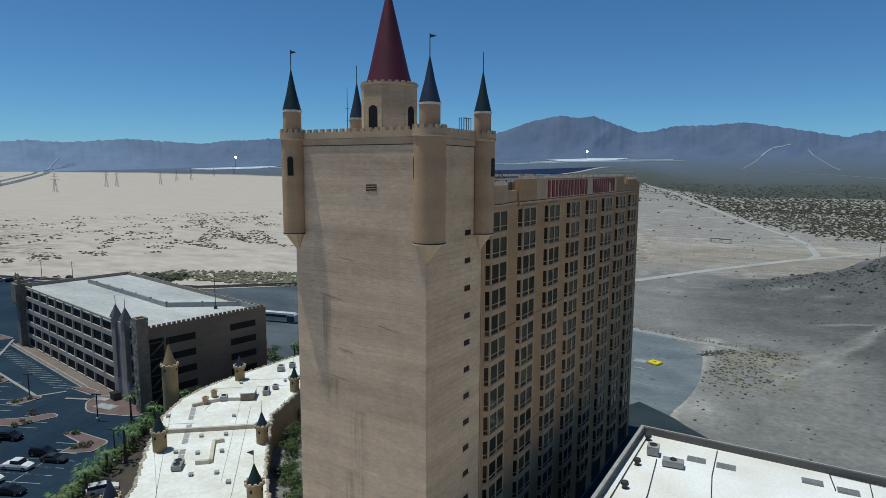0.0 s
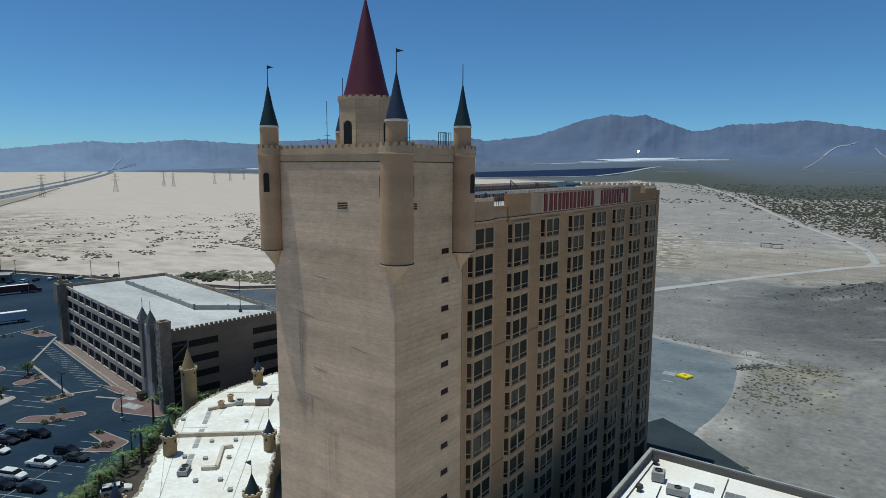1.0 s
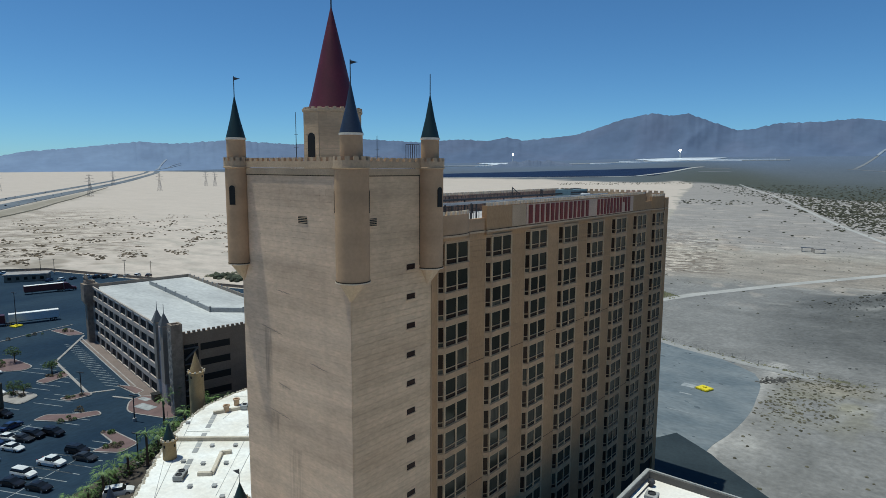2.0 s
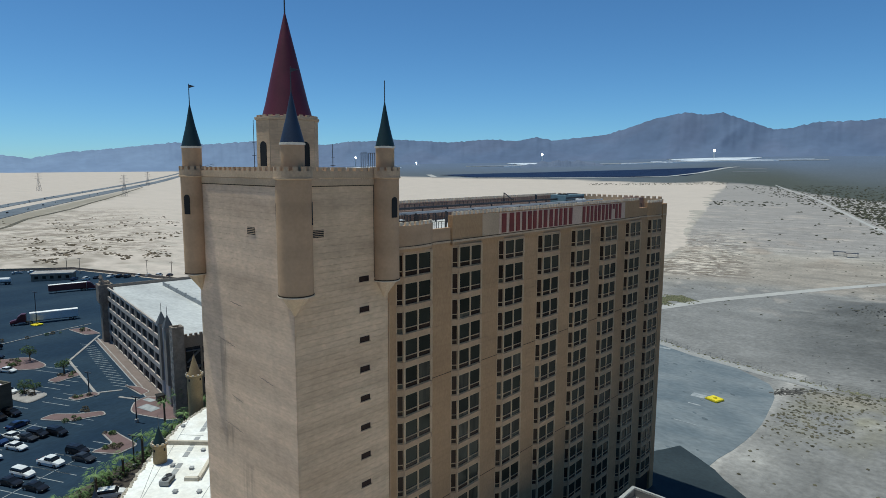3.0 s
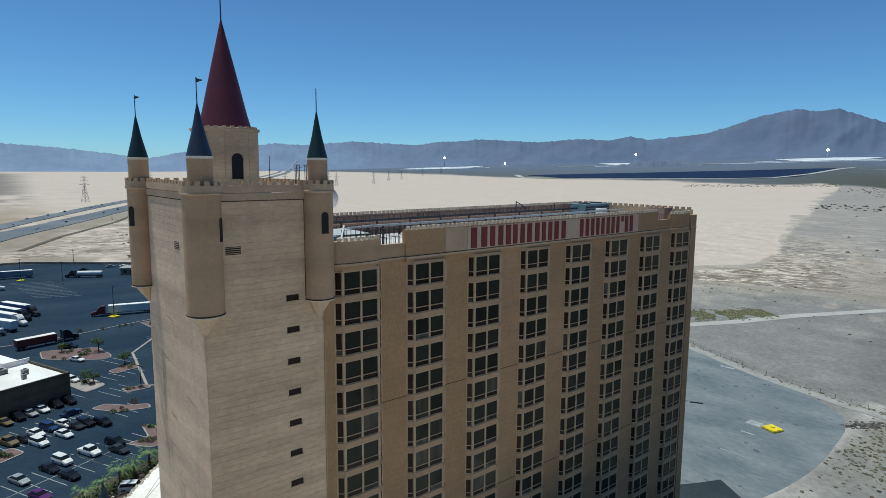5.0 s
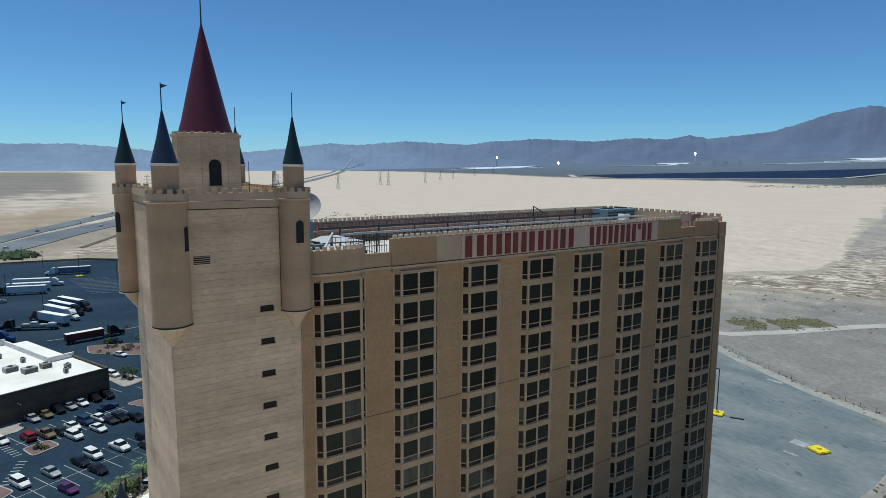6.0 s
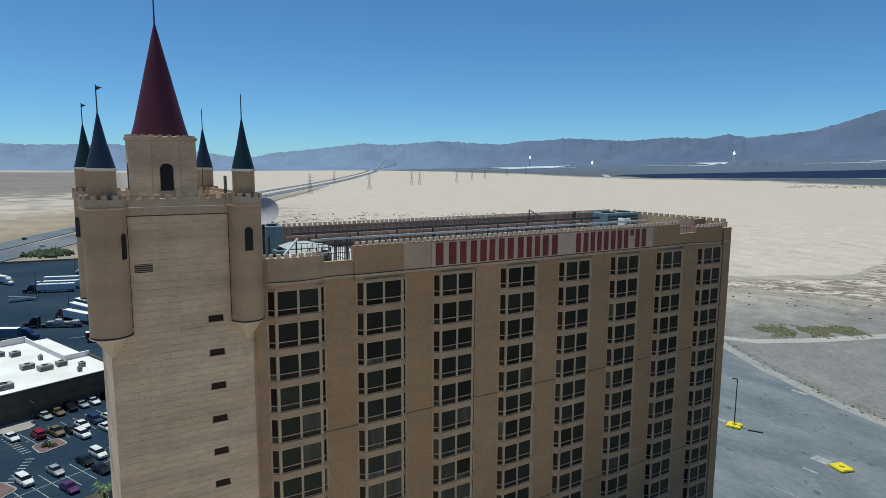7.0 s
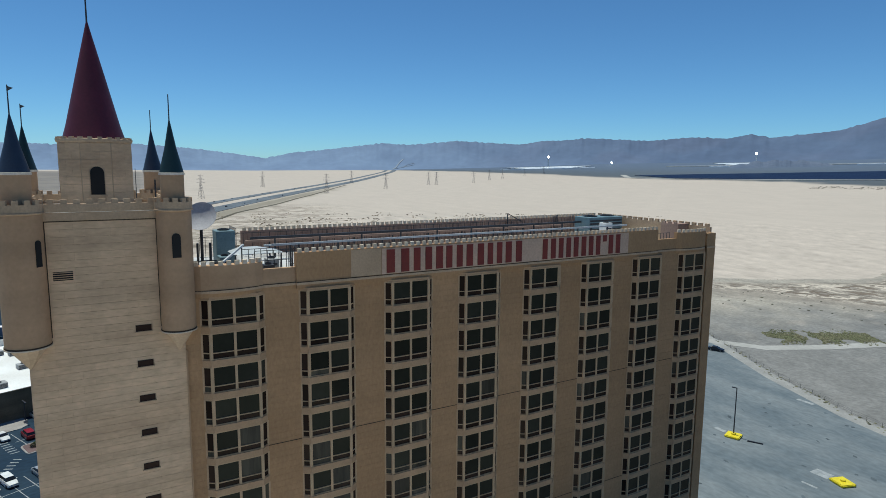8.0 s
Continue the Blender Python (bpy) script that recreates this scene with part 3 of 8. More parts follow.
def build_ground():
    radii, r = [0.0], 3.0
    while r < 4180:
        radii.append(r)
        r *= 1.0135 if 120 < r < 900 else 1.03
        r = max(r, radii[-1] + 1.5)
        if 284 < radii[-1] < 420:
            r = radii[-1] + 1.4
    radii.append(4180.0)
    angles, a = [], -16.0
    while a < 104:
        angles.append(a)
        a += 0.2 if 12 < a < 36 else 0.3
    while a < 344:
        angles.append(a)
        a += 8.0
    verts, faces, n = [], [], len(angles)
    cols, beds, shores, fingers, streaks, ridges, polars = [], [], [], [], [], [], []
    for r in radii:
        for a in angles:
            x, y = -r * math.sin(radians(a)), 50 + r * math.cos(radians(a))
            verts.append((x, y, level(x, y)))
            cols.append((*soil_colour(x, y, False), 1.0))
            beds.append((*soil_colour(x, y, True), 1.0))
            shores.append(math.log(max(r, 1.0) / lerp_rows(SHORE, a)))
            fingers.append(min(1.5, max(0.012, (2.2 if a < 20.5 else 1.0) * abs(math.log(lerp_rows(SHORE, a + 0.5) / lerp_rows(SHORE, a - 0.5))))))
            land = 1 - smooth_step(0.98, 1.06, r / lerp_rows(SHORE, a)) if a < 60 else smooth_step(66, 76, a)
            off = (x + 920) * 0.484 + (y - 224) * 0.875  # metres this side of the highway
            streaks.append((0.28 * smooth_step(220, 320, r) + (0.5 * smooth_step(76, 82, a) if off < 0 else 0.0)) * land * (1 - 0.6 * smooth_step(1500, 2600, r)) * (1 - smooth_step(0.75, 1.0, r / lerp_rows(FAN_EDGE, a))))
            band = smooth_step(300, 312, r) * (1 - smooth_step(430, 650, r)) * (1 - smooth_step(0.93, 0.975, r / lerp_rows(SHORE, a))) * smooth_step(12, 18, a) * (1 - smooth_step(33, 40, a))
            ridges.append(max(band, 0.8 * smooth_step(66, 73, a) * smooth_step(68, 88, off) * smooth_step(425, 445, r) * (1 - smooth_step(850, 1000, r))))
            polars.append((radians(a) * 400, r, 100 * math.log(max(r, 1.0))))
    for i in range(len(radii) - 1):
        for j in range(n):
            k = (j + 1) % n
            if i:
                faces.append((i * n + j, i * n + k, (i + 1) * n + k, (i + 1) * n + j))
            else:
                faces.append((0, n + k, n + j))
    me = bpy.data.meshes.new("ground")
    me.from_pydata(verts, [], faces)
    for name, kind, key, rows in (("soil", "FLOAT_COLOR", "color", cols), ("lake", "FLOAT_COLOR", "color", beds), ("shore", "FLOAT", "value", shores), ("finger", "FLOAT", "value", fingers), ("streak", "FLOAT", "value", streaks), ("ridge", "FLOAT", "value", ridges), ("polar", "FLOAT_VECTOR", "vector", polars)):
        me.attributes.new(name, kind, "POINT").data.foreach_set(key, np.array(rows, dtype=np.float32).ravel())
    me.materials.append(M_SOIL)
    me.shade_smooth()
    me.validate()
    tagged(new("ground", me), "pale dry lake bed and grey desert soil", "ground", kind="structure")


build_ground()

RIDGE = [(-30, 220), (-12, 260), (-6, 318), (-3, 285), (-1.7, 262), (1, 305), (4, 350), (5.5, 370), (8, 356), (11.2, 354), (12.8, 320), (14, 314), (16.2, 378), (17.9, 434),
         (19.4, 420), (20.8, 441), (23.5, 398), (25.5, 340), (27.5, 292), (30, 272), (32, 255), (33.6, 280), (35.2, 252), (38, 263), (41.5, 240), (46.8, 260), (49.2, 243), (50.8, 240),
         (52.8, 214), (58.5, 237), (63.2, 205), (65.5, 216), (68.6, 185), (71, 160), (73.4, 142), (75.9, 98), (79.2, 135), (82.3, 162), (86, 182), (92, 170), (110, 190)]


def crest(u, v, seed):
    """Sharp-crested folds, 0 in the gullies to 1 on the spurs."""
    total, size = 0.0, 0.0
    for o in range(3):
        k = 2.0 ** o
        total += (1 - min(1.0, 2.2 * abs(noise.noise((u * k, v * k, seed + 3.1 * o))))) * 0.55 ** o
        size += 0.55 ** o
    return total / size


def slope(a, s):
    """Reach, height and spur of the mountain side at a bearing, from its foot (0) to the ridge (1)."""
    base, top = lerp_rows(BASE, a), lerp_rows(RIDGE, a)
    top += 7 * noise.noise((a * 2.1, 0, 4)) + 6 * noise.noise((a * 3.9, 0, 9)) + 3 * noise.noise((a * 7.7, 0, 14))
    spur = crest(a * 0.27 + 0.4 * s, s * 0.7 + a * 0.04, 2.0)
    rise = s ** 1.2 + (0.10 - 0.05 * smooth_step(40, 72, a)) * (spur - 0.52) * math.sin(math.pi * s) ** 0.8
    if s == 1:
        rise = 1.0
    return 4060 + 520 * s - 20 * (spur - 0.5) * s, (base - 6) + (top - base + 6) * min(1.0, max(0.0, rise)), spur


def build_mountains():
    """The far ranges: folded slopes from the fan up to a craggy ridge."""
    verts, faces, cols = [], [], []
    az = [-28 + 0.13 * i for i in range(1040)]
    rows = 24
    for i, a in enumerate(az):
        far = smooth_step(40, 72, a)  # the farther ranges are painted paler, with more haze in the colour
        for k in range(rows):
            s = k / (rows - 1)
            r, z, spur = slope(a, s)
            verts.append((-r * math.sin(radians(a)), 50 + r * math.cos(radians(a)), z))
            # Lit spurs and shaded gullies are put into the colour too
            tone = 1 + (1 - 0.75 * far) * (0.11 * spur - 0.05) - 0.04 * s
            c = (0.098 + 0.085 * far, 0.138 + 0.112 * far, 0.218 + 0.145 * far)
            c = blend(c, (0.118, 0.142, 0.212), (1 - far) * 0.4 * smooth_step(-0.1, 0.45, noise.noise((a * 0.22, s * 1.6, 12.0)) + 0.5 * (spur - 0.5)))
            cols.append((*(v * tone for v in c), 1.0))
    for i in range(len(az) - 1):
        for k in range(rows - 1):
            faces.append((i * rows + k, i * rows + k + 1, (i + 1) * rows + k + 1, (i + 1) * rows + k))
    me = bpy.data.meshes.new("backdrop")
    me.from_pydata(verts, [], faces)
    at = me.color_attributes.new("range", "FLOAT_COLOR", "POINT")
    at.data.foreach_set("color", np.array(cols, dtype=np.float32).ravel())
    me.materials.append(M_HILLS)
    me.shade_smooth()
    tagged(new("backdrop", me), "distant bare mountain ranges in painted haze blue", "mountains", kind="structure")


build_mountains()


def sheet(name, pts, lift, material, label, category, kind="structure", step=6.0):
    """A thin flat slab over the ground inside a polygon."""
    bm = bmesh.new()
    prism(bm, pts, -0.3, lift)
    if step:
        bmesh.ops.triangulate(bm, faces=[f for f in bm.faces if len(f.verts) > 4])
    for v in bm.verts:
        v.co.z += near_level(v.co.x, v.co.y)
    return solid(name, bm, material, label, category, kind=kind)


def ribbon(name, line, width, lift, material, label, category, kind="structure"):
    """A strip of road or wall along a line, laid on the ground."""
    pts = []
    for (a, b) in zip(line, line[1:]):
        n = max(1, int(math.dist(a, b) / 12))
        pts += [(a[0] + (b[0] - a[0]) * i / n, a[1] + (b[1] - a[1]) * i / n) for i in range(n)]
    pts.append(line[-1])
    bm = bmesh.new()
    prev = None
    for i, p in enumerate(pts):
        q, o = pts[min(i + 1, len(pts) - 1)], pts[max(i - 1, 0)]
        d = Vector((q[0] - o[0], q[1] - o[1])).normalized()
        nx, ny = -d.y * width / 2, d.x * width / 2
        ring = []
        for s in (-1, 1):
            x, y = p[0] + s * nx, p[1] + s * ny
            z = level(x, y)
            ring += [bm.verts.new((x, y, z - 0.4)), bm.verts.new((x, y, z + lift))]
        if prev:
            bm.faces.new((prev[1], ring[1], ring[3], prev[3]))
            bm.faces.new((prev[0], ring[0], ring[1], prev[1]))
            bm.faces.new((prev[3], ring[3], ring[2], prev[2]))
        prev = ring
    return solid(name, bm, material, label, category, kind=kind)


LOT = [(-96, -110), (-96, 30), (-112, 66), (-118, 84), (-114, 118), (-135, 150), (-170, 203), (-200, 203), (-232, 172), (-365, 129), (-413, 68), (-420, 10), (-425, -110)]
sheet("car_park", LOT, 0.04, M_ASPHALT, "dark sealed asphalt car park", "car park")
sheet("rear_lot", [(-114, 113), (-135, 150), (-169, 202), (-199, 202), (-229, 174), (-205, 127), (-119.5, 113)], 0.075, mat("worn pale asphalt", (0.052, 0.066, 0.08), (0.092, 0.108, 0.122), 0.9, 0.06, 0.8, 0.15, fine=0.2, stretch=(0.6, 1.3, 1)), "worn grey asphalt behind the garage", "car park")
sheet("planting_bed", [(-71, 20), (-96, 26), (-98.5, 36), (-107, 55), (-112.4, 66), (-118, 77), (-117, 84), (-114, 118), (-106, 118), (-107, 84), (-100, 66), (-80, 47)], 0.07, M_MULCH, "dark mulched planting bed along the casino wall", "planting bed")
sheet("yard", [(-61, 116.5), (-23.5, 117), (-23.2, 128), (-22.9, 134), (-21.9, 140), (-21.4, 146), (-21.2, 151), (-21.3, 157), (-21.7, 162), (-22.2, 166), (-22.7, 171), (-23.4, 176), (-24.9, 181.5), (-27, 185.8), (-31.4, 189.5), (-38.6, 194.6), (-50.5, 199.2), (-76, 209), (-112, 230), (-140, 243), (-108, 190), (-77, 150)], 0.04, M_YARD, "worn grey asphalt yard with pale streaks", "yard")
# Stretch between wing and podium is unseen, laid dark to cut bounced light
sheet("service_lane", [(-28.0, 40), (-19.6, 40), (-19.6, 88.2), (12, 88.2), (8, 99), (0, 110), (-8, 117.2), (-14.5, 122.4), (-19.3, 126.3), (-21.9, 129), (-26, 131.8), (-30.4, 134.6), (-32.4, 130.3), (-33.6, 128.1), (-37.5, 121), (-44, 116.2), (-28.0, 116.2)], 0.11, M_SEAL, "dark sealed asphalt, unseen stretch added to deepen the wing's shade", "asphalt")


# ---- the hotel ----
TX0, TX1, TY0, TY1 = -43.45, -28.2, 43.32, 53.3  # tower plan
WX0, WX1, WY1 = -49.0, -28.3, 115.7  # wing plan
BAY0, PITCH, STOREY, HEAD = 56.95, 7.83, 2.7, 47.0  # first bay's middle, bay step, storey, head of the top windows
hotel = thing("castle_hotel", "tan stucco castle-style hotel with cone-roofed turrets", "hotel")


def merlons(bm, a, b, thick, z0, z1, step=0.85, width=0.5):
    """Square teeth along a straight parapet."""
    a, b = Vector(a), Vector(b)
    n = max(1, round((b - a).length / step))
    for i in range(n):
        c, d = a.lerp(b, (i + 0.5) / n), (b - a).normalized() * width / 2
        bar(bm, (*(c - d), (z0 + z1) / 2), (*(c + d), (z0 + z1) / 2), thick, z1 - z0)


bm = bmesh.new()
prism(bm, [(TX0, TY0), (TX1, TY0), (TX1, TY1), (TX0, TY1)], -0.5, 53.2)
part("tower_wall", bm, M_JOINT, hotel, "tower wall of scored stucco")
bm = bmesh.new()
for x0, x1, y0, y1 in ((TX0 - 0.12, TX1 + 0.12, TY0 - 0.12, TY0 + 0.25), (TX0 - 0.12, TX1 + 0.12, TY1 - 0.25, TY1 + 0.12), (TX0 - 0.12, TX0 + 0.25, TY0 + 0.25, TY1 - 0.25), (TX1 - 0.25, TX1 + 0.12, TY0 + 0.25, TY1 - 0.25)):
    box(bm, x0, x1, y0, y1, 53.45, 54.0)
    box(bm, x0 - 0.06 * (x0 < TX0), x1 + 0.06 * (x1 > TX1), y0 - 0.06 * (y0 < TY0), y1 + 0.06 * (y1 > TY1), 54.04, 54.62)
for a, b in (((TX0, TY0), (TX1, TY0)), ((TX1 + 0.02, TY0 + 1.5), (TX1 + 0.02, TY1 - 1.5)), ((TX0, TY1), (TX1, TY1)), ((TX0, TY0), (TX0, TY1))):
    merlons(bm, a, b, 0.26, 54.62, 54.92, 0.82, 0.4)
part("tower_parapet", bm, M_TRIM, hotel, "toothed tower parapet")
# Dark strips under the parapet and where the turrets meet the wall
bm = bmesh.new()
box(bm, TX0 - 0.09, TX1 + 0.09, TY0 - 0.09, TY1 + 0.09, 53.37, 53.45)
for x, y in ((TX1 + 0.055, TY0 + 1.42), (TX1 + 0.055, TY1 - 1.62)):
    box(bm, TX1, x + 0.01, y - 0.035, y + 0.035, 45.3, 53.37)
for x in (TX0 + 1.16, TX1 - 1.18):
    box(bm, x - 0.035, x + 0.035, TY0 - 0.065, TY0, 45.3, 53.37)
part("seam", bm, M_SEAM, hotel, "dark seam below the parapet")
bm = bmesh.new()
box(bm, TX0 + 0.25, TX1 - 0.25, TY0 + 0.25, TY1 - 0.25, 53.2, 53.8)
part("tower_roof", bm, M_ROOF, hotel)


def arch_window(bm, w, h, depth=0.06, n=7):
    """A round-headed opening in the x-z plane, facing -y, its foot at the origin."""
    pts = [(-w / 2, 0), (w / 2, 0)] + [(w / 2 * math.cos(math.pi * i / n), h - w / 2 + w / 2 * math.sin(math.pi * i / n)) for i in range(n + 1)]
    f = [bm.verts.new((x, -depth, z)) for x, z in pts]
    k = [bm.verts.new((x, 0.3, z)) for x, z in pts]
    bm.faces.new(f)
    for i in range(len(pts)):
        j = (i + 1) % len(pts)
        bm.faces.new((f[i], f[j], k[j], k[i]))


def facing(x, y, z, angle):
    """Stands a -y facing piece at a place, turned to face the angle (degrees from +x)."""
    return pose(x, y, z, 0, 0, angle + 90)


def turret(cx, cy, r, r_top, cone_mat, flag, slits, look_angle, cone_tone):
    """A corner turret: corbel, drum, toothed crown, cap, cone and pole."""
    t = new("turret", None)
    bm = bmesh.new()
    lathe(bm, cx, cy, [(r, 45.1), (r, 54.0)], 40)
    me = mesh_of("turret", bm, M_TURRET, True)
    bpy.data.objects.remove(t)
    t = part("turret", me, None, hotel, "round corner turret of warm stucco")
    # corbel tapering down to the tower's corner
    bm = bmesh.new()
    ox, oy = min(max(cx, TX0 + 0.05), TX1 - 0.05), min(max(cy, TY0 + 0.05), TY1 - 0.05)
    rows = []
    for k in range(5):
        s = k / 4
        rr = (r - 0.12) * (1 - s) + 0.04
        rows.append([bm.verts.new((cx + (ox - cx) * s + rr * math.cos(math.pi * i / 5), cy + (oy - cy) * s + rr * math.sin(math.pi * i / 5), 45.05 - 1.85 * s)) for i in range(10)])
    for lo, hi in zip(rows, rows[1:]):
        for i in range(10):
            bm.faces.new((lo[i], lo[(i + 1) % 10], hi[(i + 1) % 10], hi[i]))
    part("corbel", bm, M_STUCCO, t, "faceted stucco corbel")
    # Pale lip: light caught at the turret's foot, put into its colour
    bm = bmesh.new()
    lathe(bm, cx, cy, [(r - 0.2, 44.9), (r + 0.06, 44.92), (r + 0.06, 45.0), (r - 0.2, 45.01)], 40)
    part("ring", bm, M_MERLON, t, "pale ring under the turret", True)
    bm = bmesh.new()
    lathe(bm, cx, cy, [(r - 0.05, 45.01), (r + 0.03, 45.01), (r + 0.03, 45.1), (r - 0.05, 45.1)], 40)
    part("seam", bm, M_SEAM, t, "dark seam under the turret")
    bm = bmesh.new()
    lathe(bm, cx, cy, [(r, 53.98), (r + 0.14, 54.04), (r + 0.14, 54.12), (r + 0.09, 54.14), (r + 0.09, 54.66), (r - 0.16, 54.66), (r - 0.16, 54.4), (0, 54.4)], 40)
    for i in range(13):
        a = 2 * math.pi * i / 13
        c = Vector((cx + (r - 0.03) * math.cos(a), cy + (r - 0.03) * math.sin(a), 54.81))
        d = Vector((-math.sin(a), math.cos(a), 0)) * 0.18
        bar(bm, c - d, c + d, 0.22, 0.3)
    part("crown", bm, M_TRIM, t, "toothed crown")
    bm = bmesh.new()
    lathe(bm, cx, cy, [(r_top, 54.4), (r_top, 56.6)], 28)
    part("cap", bm, M_TURRET, t, smooth=True)
    bm = bmesh.new()
    lathe(bm, cx, cy, [(r_top - 0.1, 56.58), (r_top + 0.07, 56.6), (r_top + 0.07, 56.76), (r_top - 0.1, 56.79)], 28)
    part("collar", bm, M_COLLAR, t, "pale collar under the cone")
    bm = bmesh.new()
    lathe(bm, cx, cy, [(r_top + 0.02, 56.78), (r_top * 0.5, 58.55), (0.05, 60.5)], 24)
    part("cone_roof", bm, cone_mat, t, cone_tone + " cone roof", True)
    bm = bmesh.new()
    lathe(bm, cx, cy, [(0.045, 60.3), (0.035, 62.35), (0.0, 62.4)], 8)
    if flag:
        v = [bm.verts.new((cx + dx * 0.8, cy + dx * 0.6 + s * 0.01, z)) for s in (-1, 1) for dx, z in ((0.0, 62.3), (0.6, 62.15), (0.0, 61.98))]
        bm.faces.new(v[:3])
        bm.faces.new(v[:2:-1])
        for i in range(3):
            bm.faces.new((v[i], v[(i + 1) % 3], v[3 + (i + 1) % 3], v[3 + i]))
    part("flagpole", bm, M_METAL, t, "dark pole with a small pennant" if flag else "dark bare pole")
    for z, h, w, ang in slits:
        bm = bmesh.new()
        arch_window(bm, w, h, 0.03)
        a = radians(ang)
        part("arched_window", bm, M_DARK, t, "narrow dark arched opening", at=facing(cx + r * math.cos(a), cy + r * math.sin(a), z, ang))


turret(-27.95, 43.35, 1.37, 0.9, M_BLUE, True, [(50.5, 1.8, 0.46, 50), (50.5, 1.8, 0.46, 215)], 0, "slate blue")
turret(-27.97, 52.9, 1.22, 0.82, M_GREEN, False, [(50.6, 1.8, 0.6, -2)], 0, "dark green")
turret(-43.25, 42.92, 1.08, 0.86, M_GREEN, True, [(50.6, 1.8, 0.55, -60)], 0, "dark green")
turret(-43.5, 53.0, 1.15, 0.82, M_BLUE, False, [], 0, "slate blue")

# drum and great cone
DX, DY = -35.66, 48.2
bm = bmesh.new()
lathe(bm, DX, DY, [(2.72, 53.8), (2.72, 58.95), (2.84, 59.0), (2.88, 59.14), (2.88, 59.25), (2.5, 59.3)], 8, math.pi / 8)
for k in range(24):  # low teeth round the drum's top
    a = 2 * math.pi * (k + 0.5) / 24
    c, d = Vector((DX + 2.56 * math.cos(a), DY + 2.56 * math.sin(a), 59.33)), Vector((-math.sin(a), math.cos(a), 0)) * 0.15
    bar(bm, c - d, c + d, 0.2, 0.16)
drum = part("drum", bm, M_STUCCO, hotel, "octagonal drum of scored stucco blocks")
bm = bmesh.new()
lathe(bm, DX, DY, [(2.22, 59.28), (1.9, 60.4), (1.0, 64.3), (0.06, 68.3)], 32)
part("cone_roof", bm, M_RED, drum, "tall dark red cone roof", True)
bm = bmesh.new()
lathe(bm, DX, DY, [(0.07, 68.0), (0.04, 71.4), (0, 71.5)], 8)
part("finial", bm, M_METAL, drum, "dark steel finial pole")
for k in range(8):
    a = math.pi / 4 * k
    apo = 2.72 * math.cos(math.pi / 8)
    if k % 2 == 0:
        bm = bmesh.new()
        arch_window(bm, 0.95, 2.15, 0.05, 9)
        part("arched_window", bm, M_DARK, drum, "dark arched opening", at=facing(DX + (apo) * math.cos(a), DY + apo * math.sin(a), 55.0, math.degrees(a)))
        bm = bmesh.new()
        box(bm, -0.62, 0.62, -0.14, 0.05, -0.16, -0.02)
        part("sill", bm, M_TRIM, drum, at=facing(DX + apo * math.cos(a), DY + apo * math.sin(a), 55.0, math.degrees(a)))
# rows of blocks on the drum's faces
for k in range(8):
    a = math.pi / 4 * k
    apo, half = 2.72 * math.cos(math.pi / 8), 2.72 * math.sin(math.pi / 8)
    arch = k % 2 == 0
    n, t = Vector((math.cos(a), math.sin(a), 0)), Vector((-math.sin(a), math.cos(a), 0))
    for row in range(8):
        z0 = 53.85 + row * 0.635
        cuts = [-half + 0.03, -0.35 if row % 2 else 0.25, half - 0.03]
        if arch and 54.7 < z0 + 0.3 < 57.2:
            cuts = [-half + 0.03, -0.52, 0.52, half - 0.03]
        for i, (u, v) in enumerate(zip(cuts, cuts[1:])):
            if len(cuts) == 4 and i == 1:
                continue
            c = Vector((DX, DY, z0 + 0.32)) + n * (apo + 0.005)
            bm = bmesh.new()
            bar(bm, c + t * (u + 0.008), c + t * (v - 0.008), 0.05, 0.61)
            part("drum_block", bm, M_BLOCK, drum)

# rust-dark cracks and drips on the weather side of the tower
M_CRACK = mat("dark wall crack", (0.33, 0.25, 0.185), None, 0.95, 0.8, 5, 0.1, fine=0.3)
stain_rng = random.Random(31)
for x0, x1, z, fall in ((-40.6, -37.6, 39.35, -0.16), (-39.8, -36.7, 31.35, -0.12), (-38.3, -36.6, 34.2, -0.2), (-38.2, -36.2, 43.0, -0.1), (-33.6, -31.4, 37.0, -0.14)):
    bm = bmesh.new()
    x = x0
    while x < x1:
        zz = z + fall * (x - x0) + stain_rng.uniform(-0.03, 0.03)
        h = 0.07 * (1 - abs(2 * (x - x0) / (x1 - x0) - 1) ** 3) + 0.02
        box(bm, x, x + 0.16, TY0 - 0.058, TY0 - 0.045, zz - h / 2, zz + h / 2)
        x += 0.15
    part("wall_crack", bm, M_CRACK, hotel, "dark crack in the stucco")
# window slots and louvred vents of the tower
for k in range(16):
    bm = bmesh.new()
    box(bm, TX1 + 0.0, TX1 + 0.09, 49.95, 51.0, 45.08 - STOREY * k, 45.56 - STOREY * k)
    slot = part("slot_window", bm, M_SLOT, hotel, "small dark slot window")
    bm = bmesh.new()
    box(bm, TX1 + 0.02, TX1 + 0.17, 49.86, 51.09, 45.02 - STOREY * k, 45.08 - STOREY * k)
    part("sill", bm, M_TRIM, slot)


def vent(m):
    bm = bmesh.new()
    box(bm, -0.6, 0.6, -0.02, 0.1, 0, 0.62)
    v = part("vent", bm, M_DARK, hotel, "louvred wall vent", at=m)
    for i in range(4):
        bm = bmesh.new()
        bar(bm, (-0.6, -0.03, 0.1 + 0.15 * i), (0.6, -0.03, 0.1 + 0.15 * i), 0.03, 0.05)
        part("slat", bm, M_TRIM, v)


vent(pose(TX1 + 0.06, 45.65, 49.3, 0, 0, 90))
vent(pose(-34.1, TY0 - 0.05, 49.3))

# ---- the wing ----
bm = bmesh.new()
box(bm, WX0, WX1 - 0.06, TY1, WY1, -0.5, 47.2)
